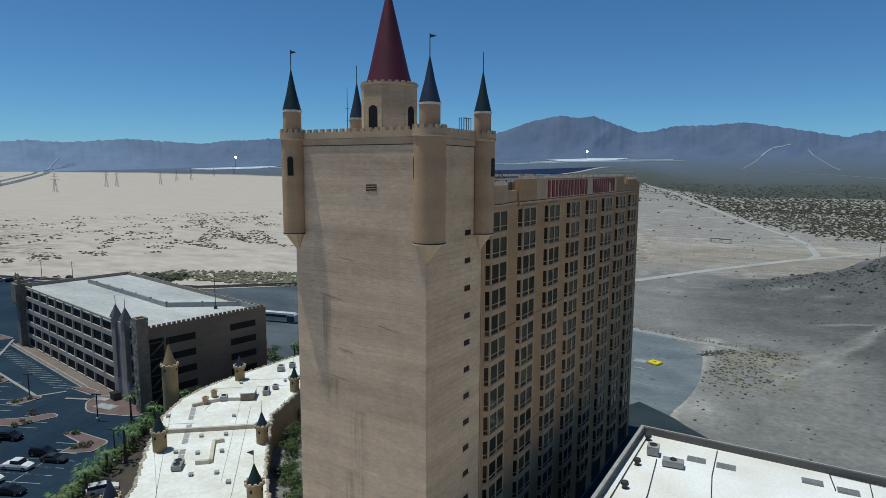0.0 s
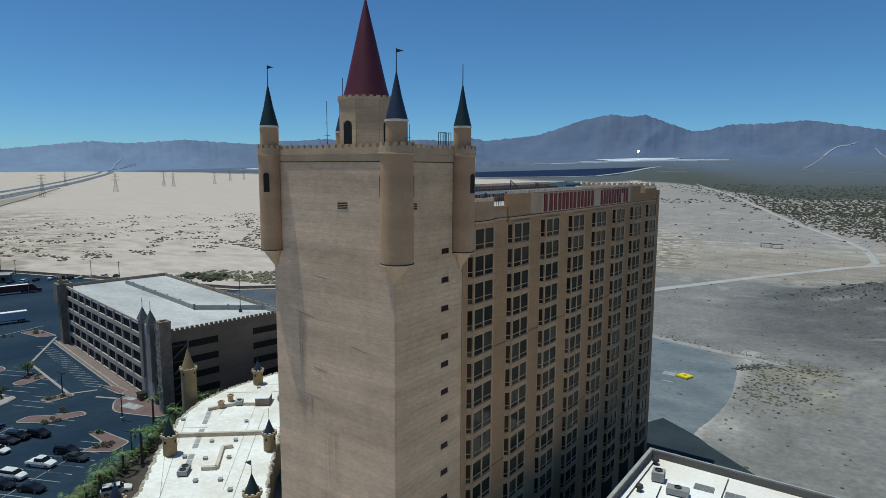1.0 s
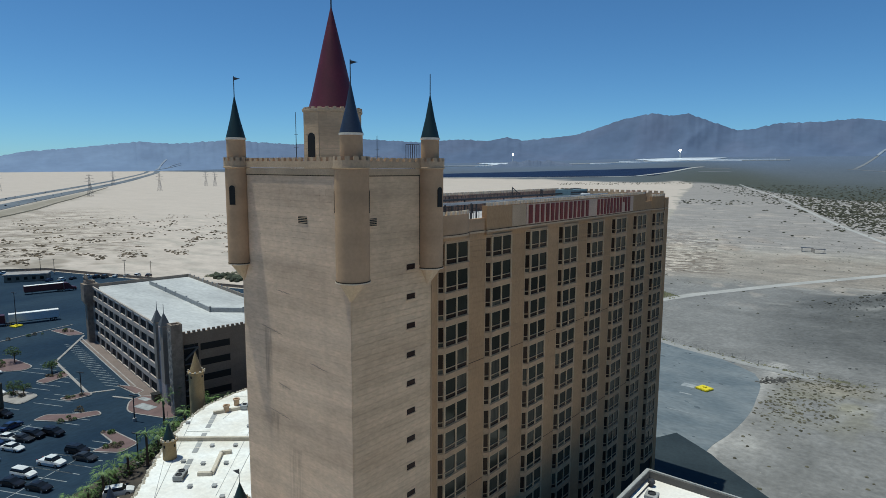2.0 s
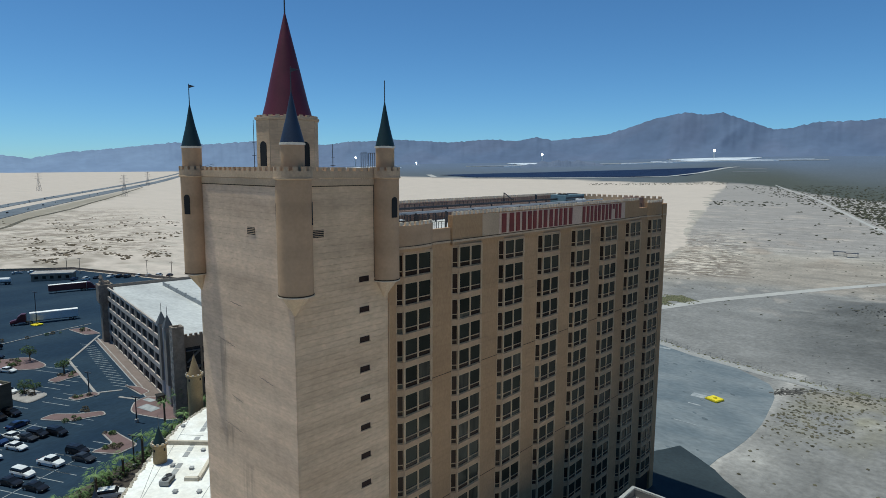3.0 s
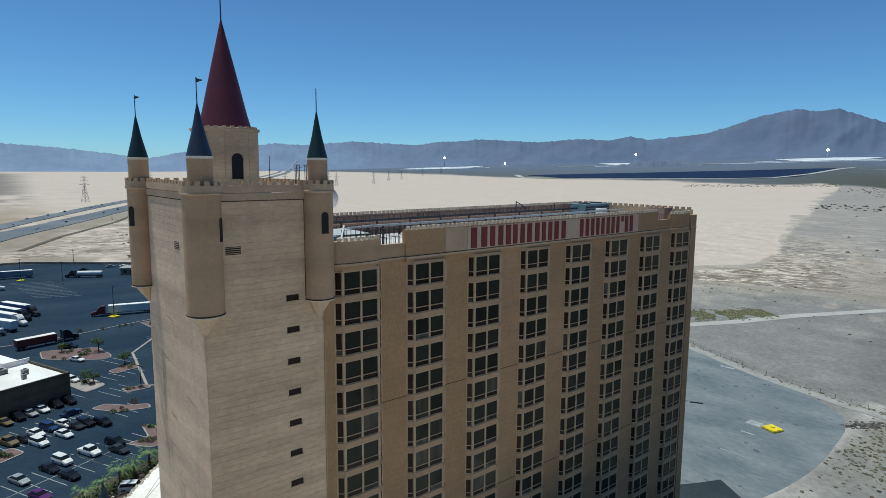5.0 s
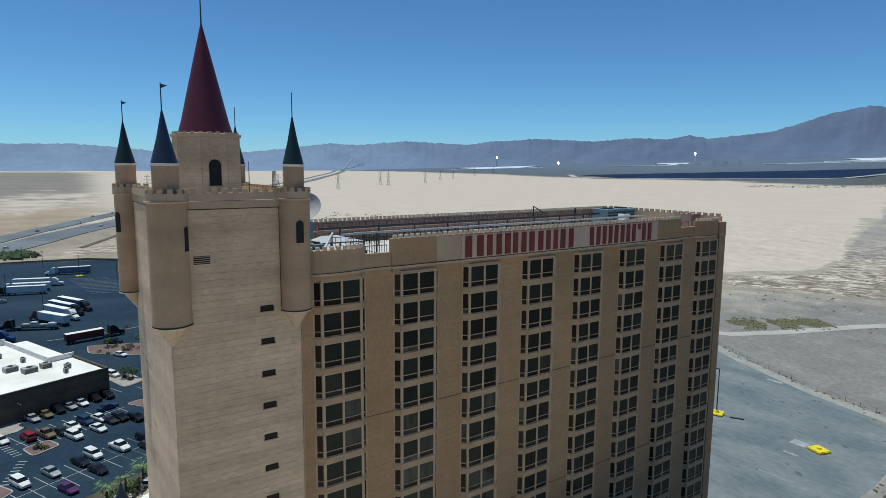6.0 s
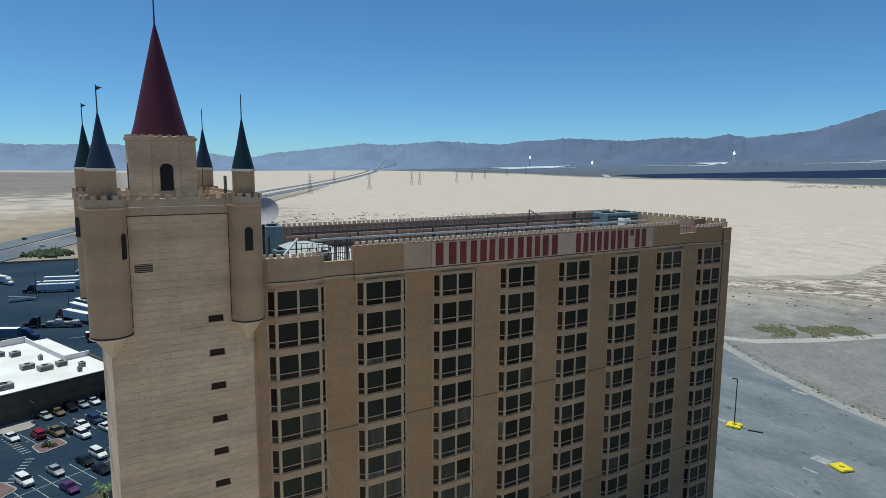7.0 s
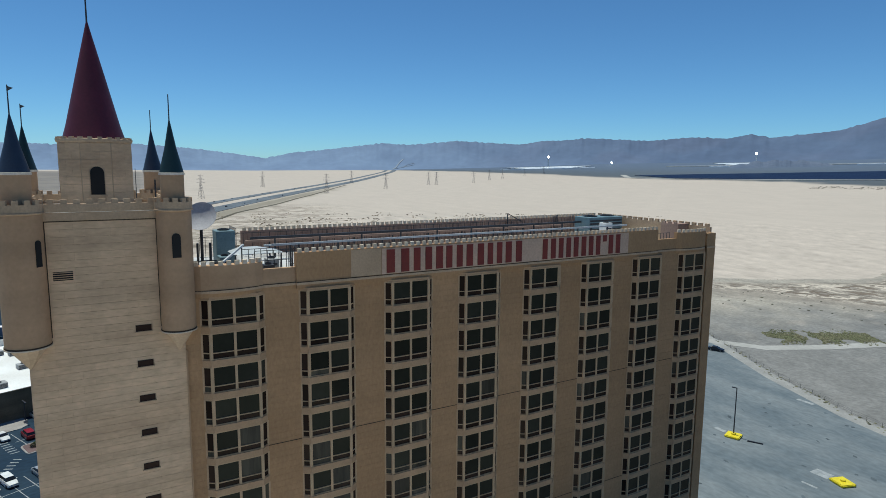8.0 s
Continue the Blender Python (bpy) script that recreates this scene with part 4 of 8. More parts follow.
part("wing_wall", bm, M_JOINT, hotel, "long wing wall of scored stucco")
bm = bmesh.new()
box(bm, WX0 + 0.3, WX1 - 0.4, TY1, WY1 - 0.3, 47.2, 47.4)
part("wing_roof", bm, M_ROOF, hotel, "flat pale grey roof")
# end pier and pale string course
bm = bmesh.new()
box(bm, WX1 - 0.06, WX1 + 0.3, 114.2, WY1, -0.5, 47.5)
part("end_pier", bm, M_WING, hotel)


def bowed(y0, y1, out, n=9):
    """A shallow bow in plan between two places along the front."""
    return [(WX1 + 0.05 + out * math.sin(math.pi * i / n) ** 0.6, y0 + (y1 - y0) * i / n) for i in range(n + 1)]


def front_wall(name, line, z0, z1, z2, material, label):
    """A parapet that follows a line in plan, with teeth to z2."""
    bm = bmesh.new()
    prism(bm, line + [(WX1 - 0.35, line[-1][1]), (WX1 - 0.35, line[0][1])], z0, z1)
    w = part(name, bm, material, hotel, label)
    if z2 > z1:
        total = sum(math.dist(a, b) for a, b in zip(line, line[1:]))
        n = max(2, round(total / 0.62))
        for i in range(n):
            s, acc = (i + 0.5) / n * total, 0.0
            for a, b in zip(line, line[1:]):
                d = math.dist(a, b)
                if acc + d >= s:
                    c = Vector(a).lerp(Vector(b), (s - acc) / d)
                    t = (Vector(b) - Vector(a)).normalized() * 0.17
                    nrm = Vector((t.y, -t.x)).normalized() * 0.14
                    c = c - nrm * (1 if nrm.x > 0 else -1)
                    bm = bmesh.new()
                    bar(bm, (*(c - t), (z1 + z2) / 2), (*(c + t), (z1 + z2) / 2), 0.26, z2 - z1)
                    part("merlon", bm, M_MERLON, w)
                    break
                acc += d
    return w


front_wall("bay_parapet", bowed(53.95, 59.35, 0.62), 47.75, 49.65, 49.98, M_TURRET, "bowed toothed parapet")
front_wall("low_parapet", [(WX1 + 0.02, 59.35), (WX1 + 0.02, 62.05)], 47.75, 49.0, 49.0, M_TURRET, "low parapet")
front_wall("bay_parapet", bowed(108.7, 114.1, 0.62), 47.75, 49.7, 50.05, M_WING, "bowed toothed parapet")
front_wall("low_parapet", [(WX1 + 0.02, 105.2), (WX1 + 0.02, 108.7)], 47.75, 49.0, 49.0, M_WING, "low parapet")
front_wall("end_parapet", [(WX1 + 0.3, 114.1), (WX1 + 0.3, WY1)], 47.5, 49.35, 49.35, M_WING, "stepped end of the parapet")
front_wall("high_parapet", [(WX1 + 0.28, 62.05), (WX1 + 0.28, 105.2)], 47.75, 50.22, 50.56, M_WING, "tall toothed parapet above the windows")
bm = bmesh.new()
for line in (bowed(53.95, 59.35, 0.7), [(WX1 + 0.1, 59.35), (WX1 + 0.1, 62.05)], [(WX1 + 0.37, 62.05), (WX1 + 0.37, 105.2)], [(WX1 + 0.1, 105.2), (WX1 + 0.1, 108.7)], bowed(108.7, 114.1, 0.7), [(WX1 + 0.36, 114.1), (WX1 + 0.36, WY1)]):
    prism(bm, line + [(WX1 - 0.3, line[-1][1]), (WX1 - 0.3, line[0][1])], 47.5, 47.7)
part("string_course", bm, M_TRIM, hotel, "pale string course")
bm = bmesh.new()
for line in (bowed(53.95, 59.35, 0.655), [(WX1 + 0.055, 59.35), (WX1 + 0.055, 62.05)], [(WX1 + 0.325, 62.05), (WX1 + 0.325, 105.2)], [(WX1 + 0.055, 105.2), (WX1 + 0.055, 108.7)], bowed(108.7, 114.1, 0.655)):
    prism(bm, line + [(WX1 - 0.3, line[-1][1]), (WX1 - 0.3, line[0][1])], 47.7, 47.75)
part("seam", bm, M_SEAM, hotel, "dark seam above the string course")
bm = bmesh.new()
for line in (bowed(53.95, 59.35, 0.55), [(WX1, 59.35), (WX1, 62.05)], [(WX1 + 0.3, 62.05), (WX1 + 0.3, 105.2)], [(WX1, 105.2), (WX1, 108.7)], bowed(108.7, 114.1, 0.55)):
    prism(bm, line + [(WX1 - 0.3, line[-1][1]), (WX1 - 0.3, line[0][1])], 47.2, 47.5)
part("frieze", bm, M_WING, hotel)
# rear and end parapets
bm = bmesh.new()
box(bm, WX0, WX0 + 0.3, 62.0, WY1, 47.2, 50.05)
for i in range(85):
    box(bm, WX0 + 0.3, WX0 + 0.42, 62.05 + 0.625 * i, 62.14 + 0.625 * i, 47.4, 50.0)
rear = part("rear_parapet", bm, M_BROWN, hotel, "red-brown ribbed rear parapet with teeth")
bm = bmesh.new()
box(bm, WX0 - 0.02, WX0 + 0.32, -0.17, 0.17, 50.05, 50.42)
rear_merlon = mesh_of("merlon", bm, M_MERLON)
for i in range(85):
    part("merlon", rear_merlon, None, rear, at=pose(0, 62.4 + 0.625 * i, 0))
bm = bmesh.new()
box(bm, WX0 + 0.3, WX1 - 0.36, WY1 - 0.3, WY1, 47.2, 50.05)
merlons(bm, (WX0 + 0.3, WY1 - 0.15), (WX1 - 0.4, WY1 - 0.15), 0.3, 50.05, 50.42, 1.0, 0.55)
part("end_wall_parapet", bm, M_TRIM, hotel, "pale toothed end parapet")

bm = bmesh.new()
box(bm, -34.6, -31.9, WY1 - 2.4, WY1 - 0.32, 47.4, 50.2)
merlons(bm, (-34.6, WY1 - 2.3), (-31.9, WY1 - 2.3), 0.2, 50.2, 50.42, 0.8, 0.45)
part("stair_head", bm, M_BROWN, hotel, "small brown stair head")
# the sign: panel and plain red bars, one pair for each letter
bm = bmesh.new()
box(bm, WX1 + 0.28, WX1 + 0.33, 69.75, 100.3, 47.8, 50.1)
sign_panel = part("sign_panel", bm, M_SIGN, hotel, "pale pink sign panel with red bars")
bm = bmesh.new()
box(bm, WX1 + 0.28, WX1 + 0.31, 66.85, 69.7, 47.8, 50.15)
part("blank_panel", bm, M_TRIM, hotel, "blank pale panel")
WIDTHS = [2.5, 2.1, 0.75, 2.0, 2.2, 1.9, 2.2, -2.0, 1.9, 1.8, 1.9, 1.8, 0.5, 1.9]
room = 29.2 / (sum(abs(w) for w in WIDTHS) + 0.42 * len(WIDTHS))
yy = 70.2
for w in WIDTHS:
    if w > 0:
        bm = bmesh.new()
        ww = w * room
        if w > 1:
            box(bm, WX1 + 0.33, WX1 + 0.42, yy, yy + 0.34 * ww, 47.9, 50.0)
            box(bm, WX1 + 0.33, WX1 + 0.42, yy + 0.62 * ww, yy + 0.96 * ww, 47.9, 50.0)
        else:
            box(bm, WX1 + 0.33, WX1 + 0.42, yy, yy + ww, 47.9 if w > 0.6 else 49.3, 50.0)
        part("sign_bar", bm, M_SIGNRED, sign_panel, "red painted bars")
    yy += (abs(w) + 0.42) * room

# bay windows
XM, XS = WX1 + 0.42, WX1 - 0.03  # main face and side foot of a bay


def bay_line(grow=0.0):
    return [(XS, -2.44 - grow), (XM + grow, -1.84 - grow * 0.4), (XM + grow, 1.84 + grow * 0.4), (XS, 2.44 + grow)]


ROWS = 16
bm = bmesh.new()
prism(bm, bay_line(0.05) + [(WX1 - 0.2, 2.44), (WX1 - 0.2, -2.44)], -(STOREY - 2.15), -0.06)
prism(bm, bay_line(0.09) + [(WX1 - 0.2, 2.44), (WX1 - 0.2, -2.44)], -0.1, 0.0)
spandrel_mesh = mesh_of("spandrel", bm, M_FRAME)
bm = bmesh.new()
prism(bm, bay_line(0.03) + [(WX1 - 0.2, 2.44), (WX1 - 0.2, -2.44)], 0, 0.22)
head_mesh = mesh_of("bay_head", bm, M_FRAME)
P = bay_line()
mullions = []
for x, y, w in ((*P[0], 0.07), (*P[1], 0.125), (XM, 0.0, 0.1), (*P[2], 0.125), (*P[3], 0.07)):
    bm = bmesh.new()
    box(bm, x - 0.14, x + 0.03, y - w, y + w, 0, 2.15)
    mullions.append(mesh_of("mullion", bm, M_RAIL))
rails = []
for z in (0.05, 0.55, 2.1):
    bm = bmesh.new()
    for a, b in zip(P, P[1:]):
        bar(bm, (a[0] - 0.04, a[1], z), (b[0] - 0.04, b[1], z), 0.12, 0.07)
    rails.append(mesh_of("rail", bm, M_RAIL))
panes, curtained, pane_rng = [], [], random.Random(12)
M_CURTAIN = mat("curtained window glass", (0.078, 0.067, 0.047), (0.04, 0.036, 0.026), 0.12, 0.6, 3.0, 0.0, rnd=0.4, spec=0.1, stretch=(1, 3, 0.4))
for a, b in ((P[0], P[1]), (P[1], (XM, 0.0)), ((XM, 0.0), P[2]), (P[2], P[3])):
    for z0, z1 in ((0.1, 0.5), (0.6, 2.05)):
        bm = bmesh.new()
        bar(bm, (a[0] - 0.07, a[1], (z0 + z1) / 2), (b[0] - 0.07, b[1], (z0 + z1) / 2), 0.03, z1 - z0)
        panes.append(mesh_of("pane", bm, M_GLASS if z0 > 0.5 and XM == a[0] == b[0] else M_SIDEGLASS))
        curtained.append(panes[-1].copy())
        curtained[-1].materials[0] = M_CURTAIN
for b in range(8):
    yb = BAY0 + PITCH * b
    part("bay_head", head_mesh, None, hotel, at=pose(0, yb, HEAD))
    bm = bmesh.new()
    box(bm, WX1 - 0.2, WX1 - 0.05, yb - 2.4, yb + 2.4, 0, 47)
    part("bay_backing", bm, M_DARK, hotel, "unlit rooms behind the glass")
    for k in range(ROWS):
        w = part("window", rails[2], None, hotel, "tan-framed bay window with dark panes", at=pose(0, yb, HEAD - 2.15 - STOREY * k))
        part("spandrel", spandrel_mesh, None, w)
        for rm in rails[:2]:
            part("rail", rm, None, w)
        for mm in mullions:
            part("mullion", mm, None, w)
        for i, pm in enumerate(panes):
            drawn = pane_rng.random() < ((0.08 + 0.014 * k) if i < 2 else (0.01 + 0.0065 * k * k if b < 3 else 0.05)) * (0.3 if k < 2 else 1.0)
            part("pane", curtained[i] if drawn else pm, None, w, "pane with a pale curtain behind it" if drawn else "")

# expansion joints across the wing
for z in (33.95, 20.45):
    for b in range(7):
        bm = bmesh.new()
        box(bm, WX1 - 0.06, WX1 + 0.012, BAY0 + PITCH * b + 2.5, BAY0 + PITCH * (b + 1) - 2.5, z, z + 0.06)
        part("expansion_joint", bm, M_SEAM, hotel)
# downpipe
bm = bmesh.new()
bar(bm, (TX1 + 0.1, 53.35, 43.2), (TX1 + 0.1, 53.35, 3), 0.1)
part("downpipe", bm, M_TURRET, hotel)

# things on the hotel roof
dish = thing("satellite_dish", "large dull grey satellite dish on the roof", "satellite dish", -31.2, 55.3, 47.4)
bm = bmesh.new()
lathe(bm, 0, 0, [(0.05, -0.28), (0.8, -0.12), (1.22, 0.1), (1.22, 0.14), (0.8, -0.06), (0.05, -0.2)], 28)
part("reflector", bm, M_DISH, dish, "dull grey dish", True, at=pose(0, 0, 5.8, 0, 62, -25))
bm = bmesh.new()
lathe(bm, -0.3, 0, [(0.12, 0), (0.12, 5.7), (0, 5.75)], 10)
part("mast", bm, M_METAL, dish)


def rooftop_unit(x, y, z, sx, sy, sz, turn=0.0, material=None, label="grey rooftop air-conditioning unit", fans=1, louvres=6):
    u = thing("rooftop_unit", label, "air conditioner", x, y, z, turn, "rooftop units")
    m = material or M_HVAC
    bm = bmesh.new()
    box(bm, -sx / 2, sx / 2, -sy / 2, sy / 2, 0.15, sz)
    bmesh.ops.bevel(bm, geom=bm.edges[:], offset=0.04, segments=1, affect="EDGES")
    part("casing", bm, m, u)
    bm = bmesh.new()
    box(bm, -sx / 2 + 0.1, sx / 2 - 0.1, -sy / 2 + 0.1, sy / 2 - 0.1, 0, 0.15)
    part("curb", bm, M_METAL, u)
    for i in range(fans):
        bm = bmesh.new()
        lathe(bm, 0, (i - (fans - 1) / 2) * sy / max(1, fans) if fans > 1 else 0, [(min(sx, sy) * 0.33, sz), (min(sx, sy) * 0.33, sz + 0.14), (min(sx, sy) * 0.27, sz + 0.14), (min(sx, sy) * 0.27, sz + 0.02)], 16)
        part("fan_ring", bm, M_METAL, u)
    for s in (-1, 1) if louvres else ():
        bm = bmesh.new()
        for i in range(louvres):
            box(bm, s * sx / 2 - 0.02, s * sx / 2 + 0.02, -sy / 2 + 0.15, sy / 2 - 0.15, 0.3 + (sz - 0.5) * i / louvres, 0.3 + (sz - 0.5) * (i + 0.55) / louvres)
        part("louvre", bm, M_METAL, u)
    return u


rooftop_unit(-41.2, 58.8, 47.4, 2.0, 1.75, 3.6, 0, M_UNIT, "grey-green equipment cabinet on the hotel roof", 1, 0)
rooftop_unit(-44.0, 111.2, 47.4, 3.0, 6.4, 3.0, 0, M_UNIT, "long grey-green cooling unit on the hotel roof", 2)
for x, y, sx, sy, sz, m in ((-32.4, 56.6, 1.3, 1.1, 1.7, M_HVAC), (-34.6, 57.6, 1.6, 1.0, 2.0, M_UNIT), (-31.4, 60.6, 0.9, 0.9, 1.5, M_METAL), (-33.4, 61.4, 1.2, 1.0, 1.7, M_HVAC), (-31.0, 106.6, 1.0, 1.2, 1.7, M_HVAC)):
    rooftop_unit(x, y, 47.4, sx, sy, sz, 0, m, "small grey rooftop unit behind the parapet", 1, 3)
rooftop_unit(-40.0, 108.7, 47.4, 1.2, 1.3, 2.5, 0, M_WHITE, "small white rooftop unit", 1)
shelter = thing("roof_canopy", "pale metal canopy on the hotel roof", "canopy", -37.2, 60.6, 47.4)
bm = bmesh.new()
v = [(-1.4, -2.0, 1.85), (1.4, -2.0, 1.85), (1.4, 2.6, 1.8), (-1.4, 2.6, 1.8)]
t = [(-0.5, -1.1, 2.3), (0.5, -1.1, 2.3), (0.5, 0.5, 2.3), (-0.5, 0.5, 2.3)]
lo, hi = [bm.verts.new(p) for p in v], [bm.verts.new(p) for p in t]
bm.faces.new(hi)
bm.faces.new(lo[::-1])
for i in range(4):
    bm.faces.new((lo[i], lo[(i + 1) % 4], hi[(i + 1) % 4], hi[i]))
part("canopy_top", bm, M_PIPE, shelter)
for sx in (-1.2, 1.2):
    for sy in (-1.8, 2.4):
        bm = bmesh.new()
        bar(bm, (sx, sy, 0), (sx, sy, 1.82), 0.1)
        part("leg", bm, M_METAL, shelter)
for x, z, m, r, name, label in ((-35.6, 50.0, M_PIPE, 0.11, "roof_duct", "long galvanised duct across the roof"), (-38.5, 49.6, M_PIPE, 0.11, "roof_duct", "long galvanised duct across the roof"), (-44.2, 49.7, M_METAL, 0.16, "roof_pipe", "dark pipe on short stands along the roof"), (-46.5, 49.1, M_BROWN, 0.15, "roof_pipe", "rust-brown pipe along the roof")):
    d = thing(name, label, "duct", x, 62, 47.4)
    bm = bmesh.new()
    bar(bm, (0, 0.0, z - 47.4), (0, 46, z - 47.4), r * 1.6)
    part("run", bm, m, d)
    for i in range(9):
        bm = bmesh.new()
        box(bm, -0.08, 0.08, 2.5 + 5 * i, 2.65 + 5 * i, 0, z - 47.4)
        part("stand", bm, M_METAL, d)


def railing(x0, y0, x1, y1, z, h=1.1, label="dark steel guard rail on the roof", step=0.55):
    n = max(2, round(math.dist((x0, y0), (x1, y1)) / step))
    r = thing("guard_rail", label, "railing", x0, y0, z)
    d = Vector((x1 - x0, y1 - y0, 0))
    for zz in (0.55, h):
        bm = bmesh.new()
        bar(bm, (0, 0, zz), (d.x, d.y, zz), 0.05)
        part("rail", bm, M_METAL, r)
    for i in range(n + 1):
        bm = bmesh.new()
        p = d * (i / n)
        bar(bm, (p.x, p.y, 0), (p.x, p.y, h), 0.045)
        part("post", bm, M_METAL, r)


railing(-29.0, 59.5, -29.0, 62.0, 47.4, 2.2)
railing(-32.0, 59.6, -32.0, 64.0, 47.4, 2.6)
railing(-35.0, 59.2, -35.0, 62.5, 47.4, 2.4)
railing(-44.5, 57.0, -44.5, 60.5, 47.4, 2.6)
railing(-44.3, 60.6, -47.5, 60.6, 47.4, 3.4)
railing(-38.2, 64.3, -34.6, 64.3, 47.4, 2.3)
railing(-29.2, 105.4, -29.2, 108.6, 47.4, 2.2)
railing(-46.0, 104.5, -48.0, 107.0, 47.4, 3.0)
railing(-47.3, 61.0, -47.3, 100.0, 47.4, 2.55, "long dark guard rail before the rear parapet", 0.95)
railing(-30.4, 54.6, -30.4, 59.0, 47.4, 1.9)
railing(-30.0, 51.9, -29.2, 51.9, 53.8, 2.4, "dark steel hatch rail on the tower roof", 0.27)
railing(-30.0, 52.8, -29.2, 52.8, 53.8, 2.4, "dark steel hatch rail on the tower roof", 0.27)
for x, y, z, h, label in ((-40.35, 47.6, 53.8, 5.5, "thin whip antenna on the tower roof"), (-32.6, 50.8, 53.8, 3.2, "thin whip antenna on the tower roof")):
    an = thing("antenna", label, "antenna", x, y, z)
    bm = bmesh.new()
    lathe(bm, 0, 0, [(0.04, 0), (0.025, h), (0, h + 0.02)], 6)
    part("mast", bm, M_METAL, an)
    bm = bmesh.new()
    bar(bm, (-0.35, 0, h * 0.4), (0.35, 0, h * 0.4), 0.04)
    bar(bm, (-0.25, 0, h * 0.62), (0.25, 0, h * 0.62), 0.03)
    part("crossarm", bm, M_METAL, an)
for x, y, h in ((-33.2, 55.2, 3.4), (-33.2, 56.2, 3.4)):
    mp = thing("mast_post", "dark steel mast post with a crossbar on the roof", "post", x, y, 47.4, 0, "roof masts")
    bm = bmesh.new()
    bar(bm, (0, 0, 0), (0, 0, h), 0.16)
    part("post", bm, M_METAL, mp)
    bm = bmesh.new()
    bar(bm, (0, -0.5, h * 0.55), (0, 0.5, h * 0.55), 0.1)
    part("crossbar", bm, M_METAL, mp)
lean = thing("roof_pipe", "pale pipe leaning across the roof", "duct", -31.0, 56.8, 47.4)
bm = bmesh.new()
bar(bm, (0, 0, 2.0), (-3.5, 2.4, 2.9), 0.16)
part("run", bm, M_PIPE, lean)
for k, (px, py, pz) in enumerate(((-0.3, 0.2, 2.05), (-3.2, 2.2, 2.8))):
    bm = bmesh.new()
    bar(bm, (px, py, 0), (px, py, pz), 0.1)
    part("stand", bm, M_METAL, lean)
jib = thing("roof_davit", "small dark steel davit on the rear parapet", "davit", -48.2, 98.1, 49.9)
bm = bmesh.new()
bar(bm, (0, 0, -2.5), (0, 0, 1.0), 0.12)
bar(bm, (0, 0, 1.0), (0, 2.4, -0.2), 0.1)
part("arm", bm, M_METAL, jib)


# ---- casino block beside the tower ----
# White roof south of the tower is unseen, added to bounce light on it
CASINO = [(-66, -60), (-70, 10), (-72, 36), (-81.3, 47.7), (-92.1, 57.1), (-101.5, 66.5), (-106.0, 74), (-107.6, 81.4), (-107.8, 89), (-107.4, 98.7), (-106.5, 116), (-86, 116), (-89.6, 90), (-84.5, 77.2), (-76.8, 69.1), (-69.6, 61.9), (-61.5, 55), (-54, 49), (-45.5, 43), (-26, 42.9), (-22, 20), (-14, -60)]
casino = thing("casino_building", "low casino building with a white roof and stone coping", "building")
bm = bmesh.new()
prism(bm, CASINO, -3, 4.9)
part("wall", bm, M_OCHRE, casino)
bm = bmesh.new()
prism(bm, [(x * 0.994 - 0.5, y * 0.997 + 0.2) for x, y in CASINO], 4.9, 5.3)
part("roof", bm, M_CASINO, casino, "white membrane roof with grey seams and stains")
rng = random.Random(5)


def inside(p, ring):
    """Whether a place lies inside a polygon."""
    hit = False
    for a, b in zip(ring, ring[1:] + ring[:1]):
        if (a[1] > p[1]) != (b[1] > p[1]) and p[0] < a[0] + (b[0] - a[0]) * (p[1] - a[1]) / (b[1] - a[1]):
            hit = not hit
    return hit


def coping(line, step, z, name, parent):
    """Rough stones set one by one along the roof edge."""
    for a, b in zip(line, line[1:]):
        n = max(1, round(math.dist(a, b) / step))
        for i in range(n):
            s = (i + 0.5) / n
            x, y = a[0] + (b[0] - a[0]) * s, a[1] + (b[1] - a[1]) * s
            part(name, STONES[rng.randrange(4)], None, parent, at=pose(x + rng.uniform(-0.15, 0.15), y + rng.uniform(-0.15, 0.15), z, 0, 0, rng.uniform(0, 360)))


STONES = []
for k in range(4):
    bm = bmesh.new()
    blob(bm, 0, 0, -0.35, rng.uniform(0.38, 0.56), rng.uniform(0.3, 0.45), rng.uniform(0.5, 0.75), rng)
    STONES.append(mesh_of("coping_stone", bm, M_ROCK))
coping(CASINO[2:11], 0.72, 5.3, "coping_stone", casino)
coping(CASINO[11:17], 0.8, 5.3, "coping_stone", casino)
for line, h in (([(-96.0, 60.2), (-81.5, 72.6)], 0.7), ([(-80.0, 57.2), (-78.3, 58.7), (-83.7, 63.6), (-82.8, 65.0)], 0.6), ([(-100.5, 72.0), (-98.6, 77.0), (-95.0, 79.5)], 0.6)):
    bm = bmesh.new()
    for a, b in zip(line, line[1:]):
        bar(bm, (*a, 5.3 + h / 2), (*b, 5.3 + h / 2), 0.55, h)
    part("roof_kerb", bm, M_ROCK, casino, "tan upstand across the roof")
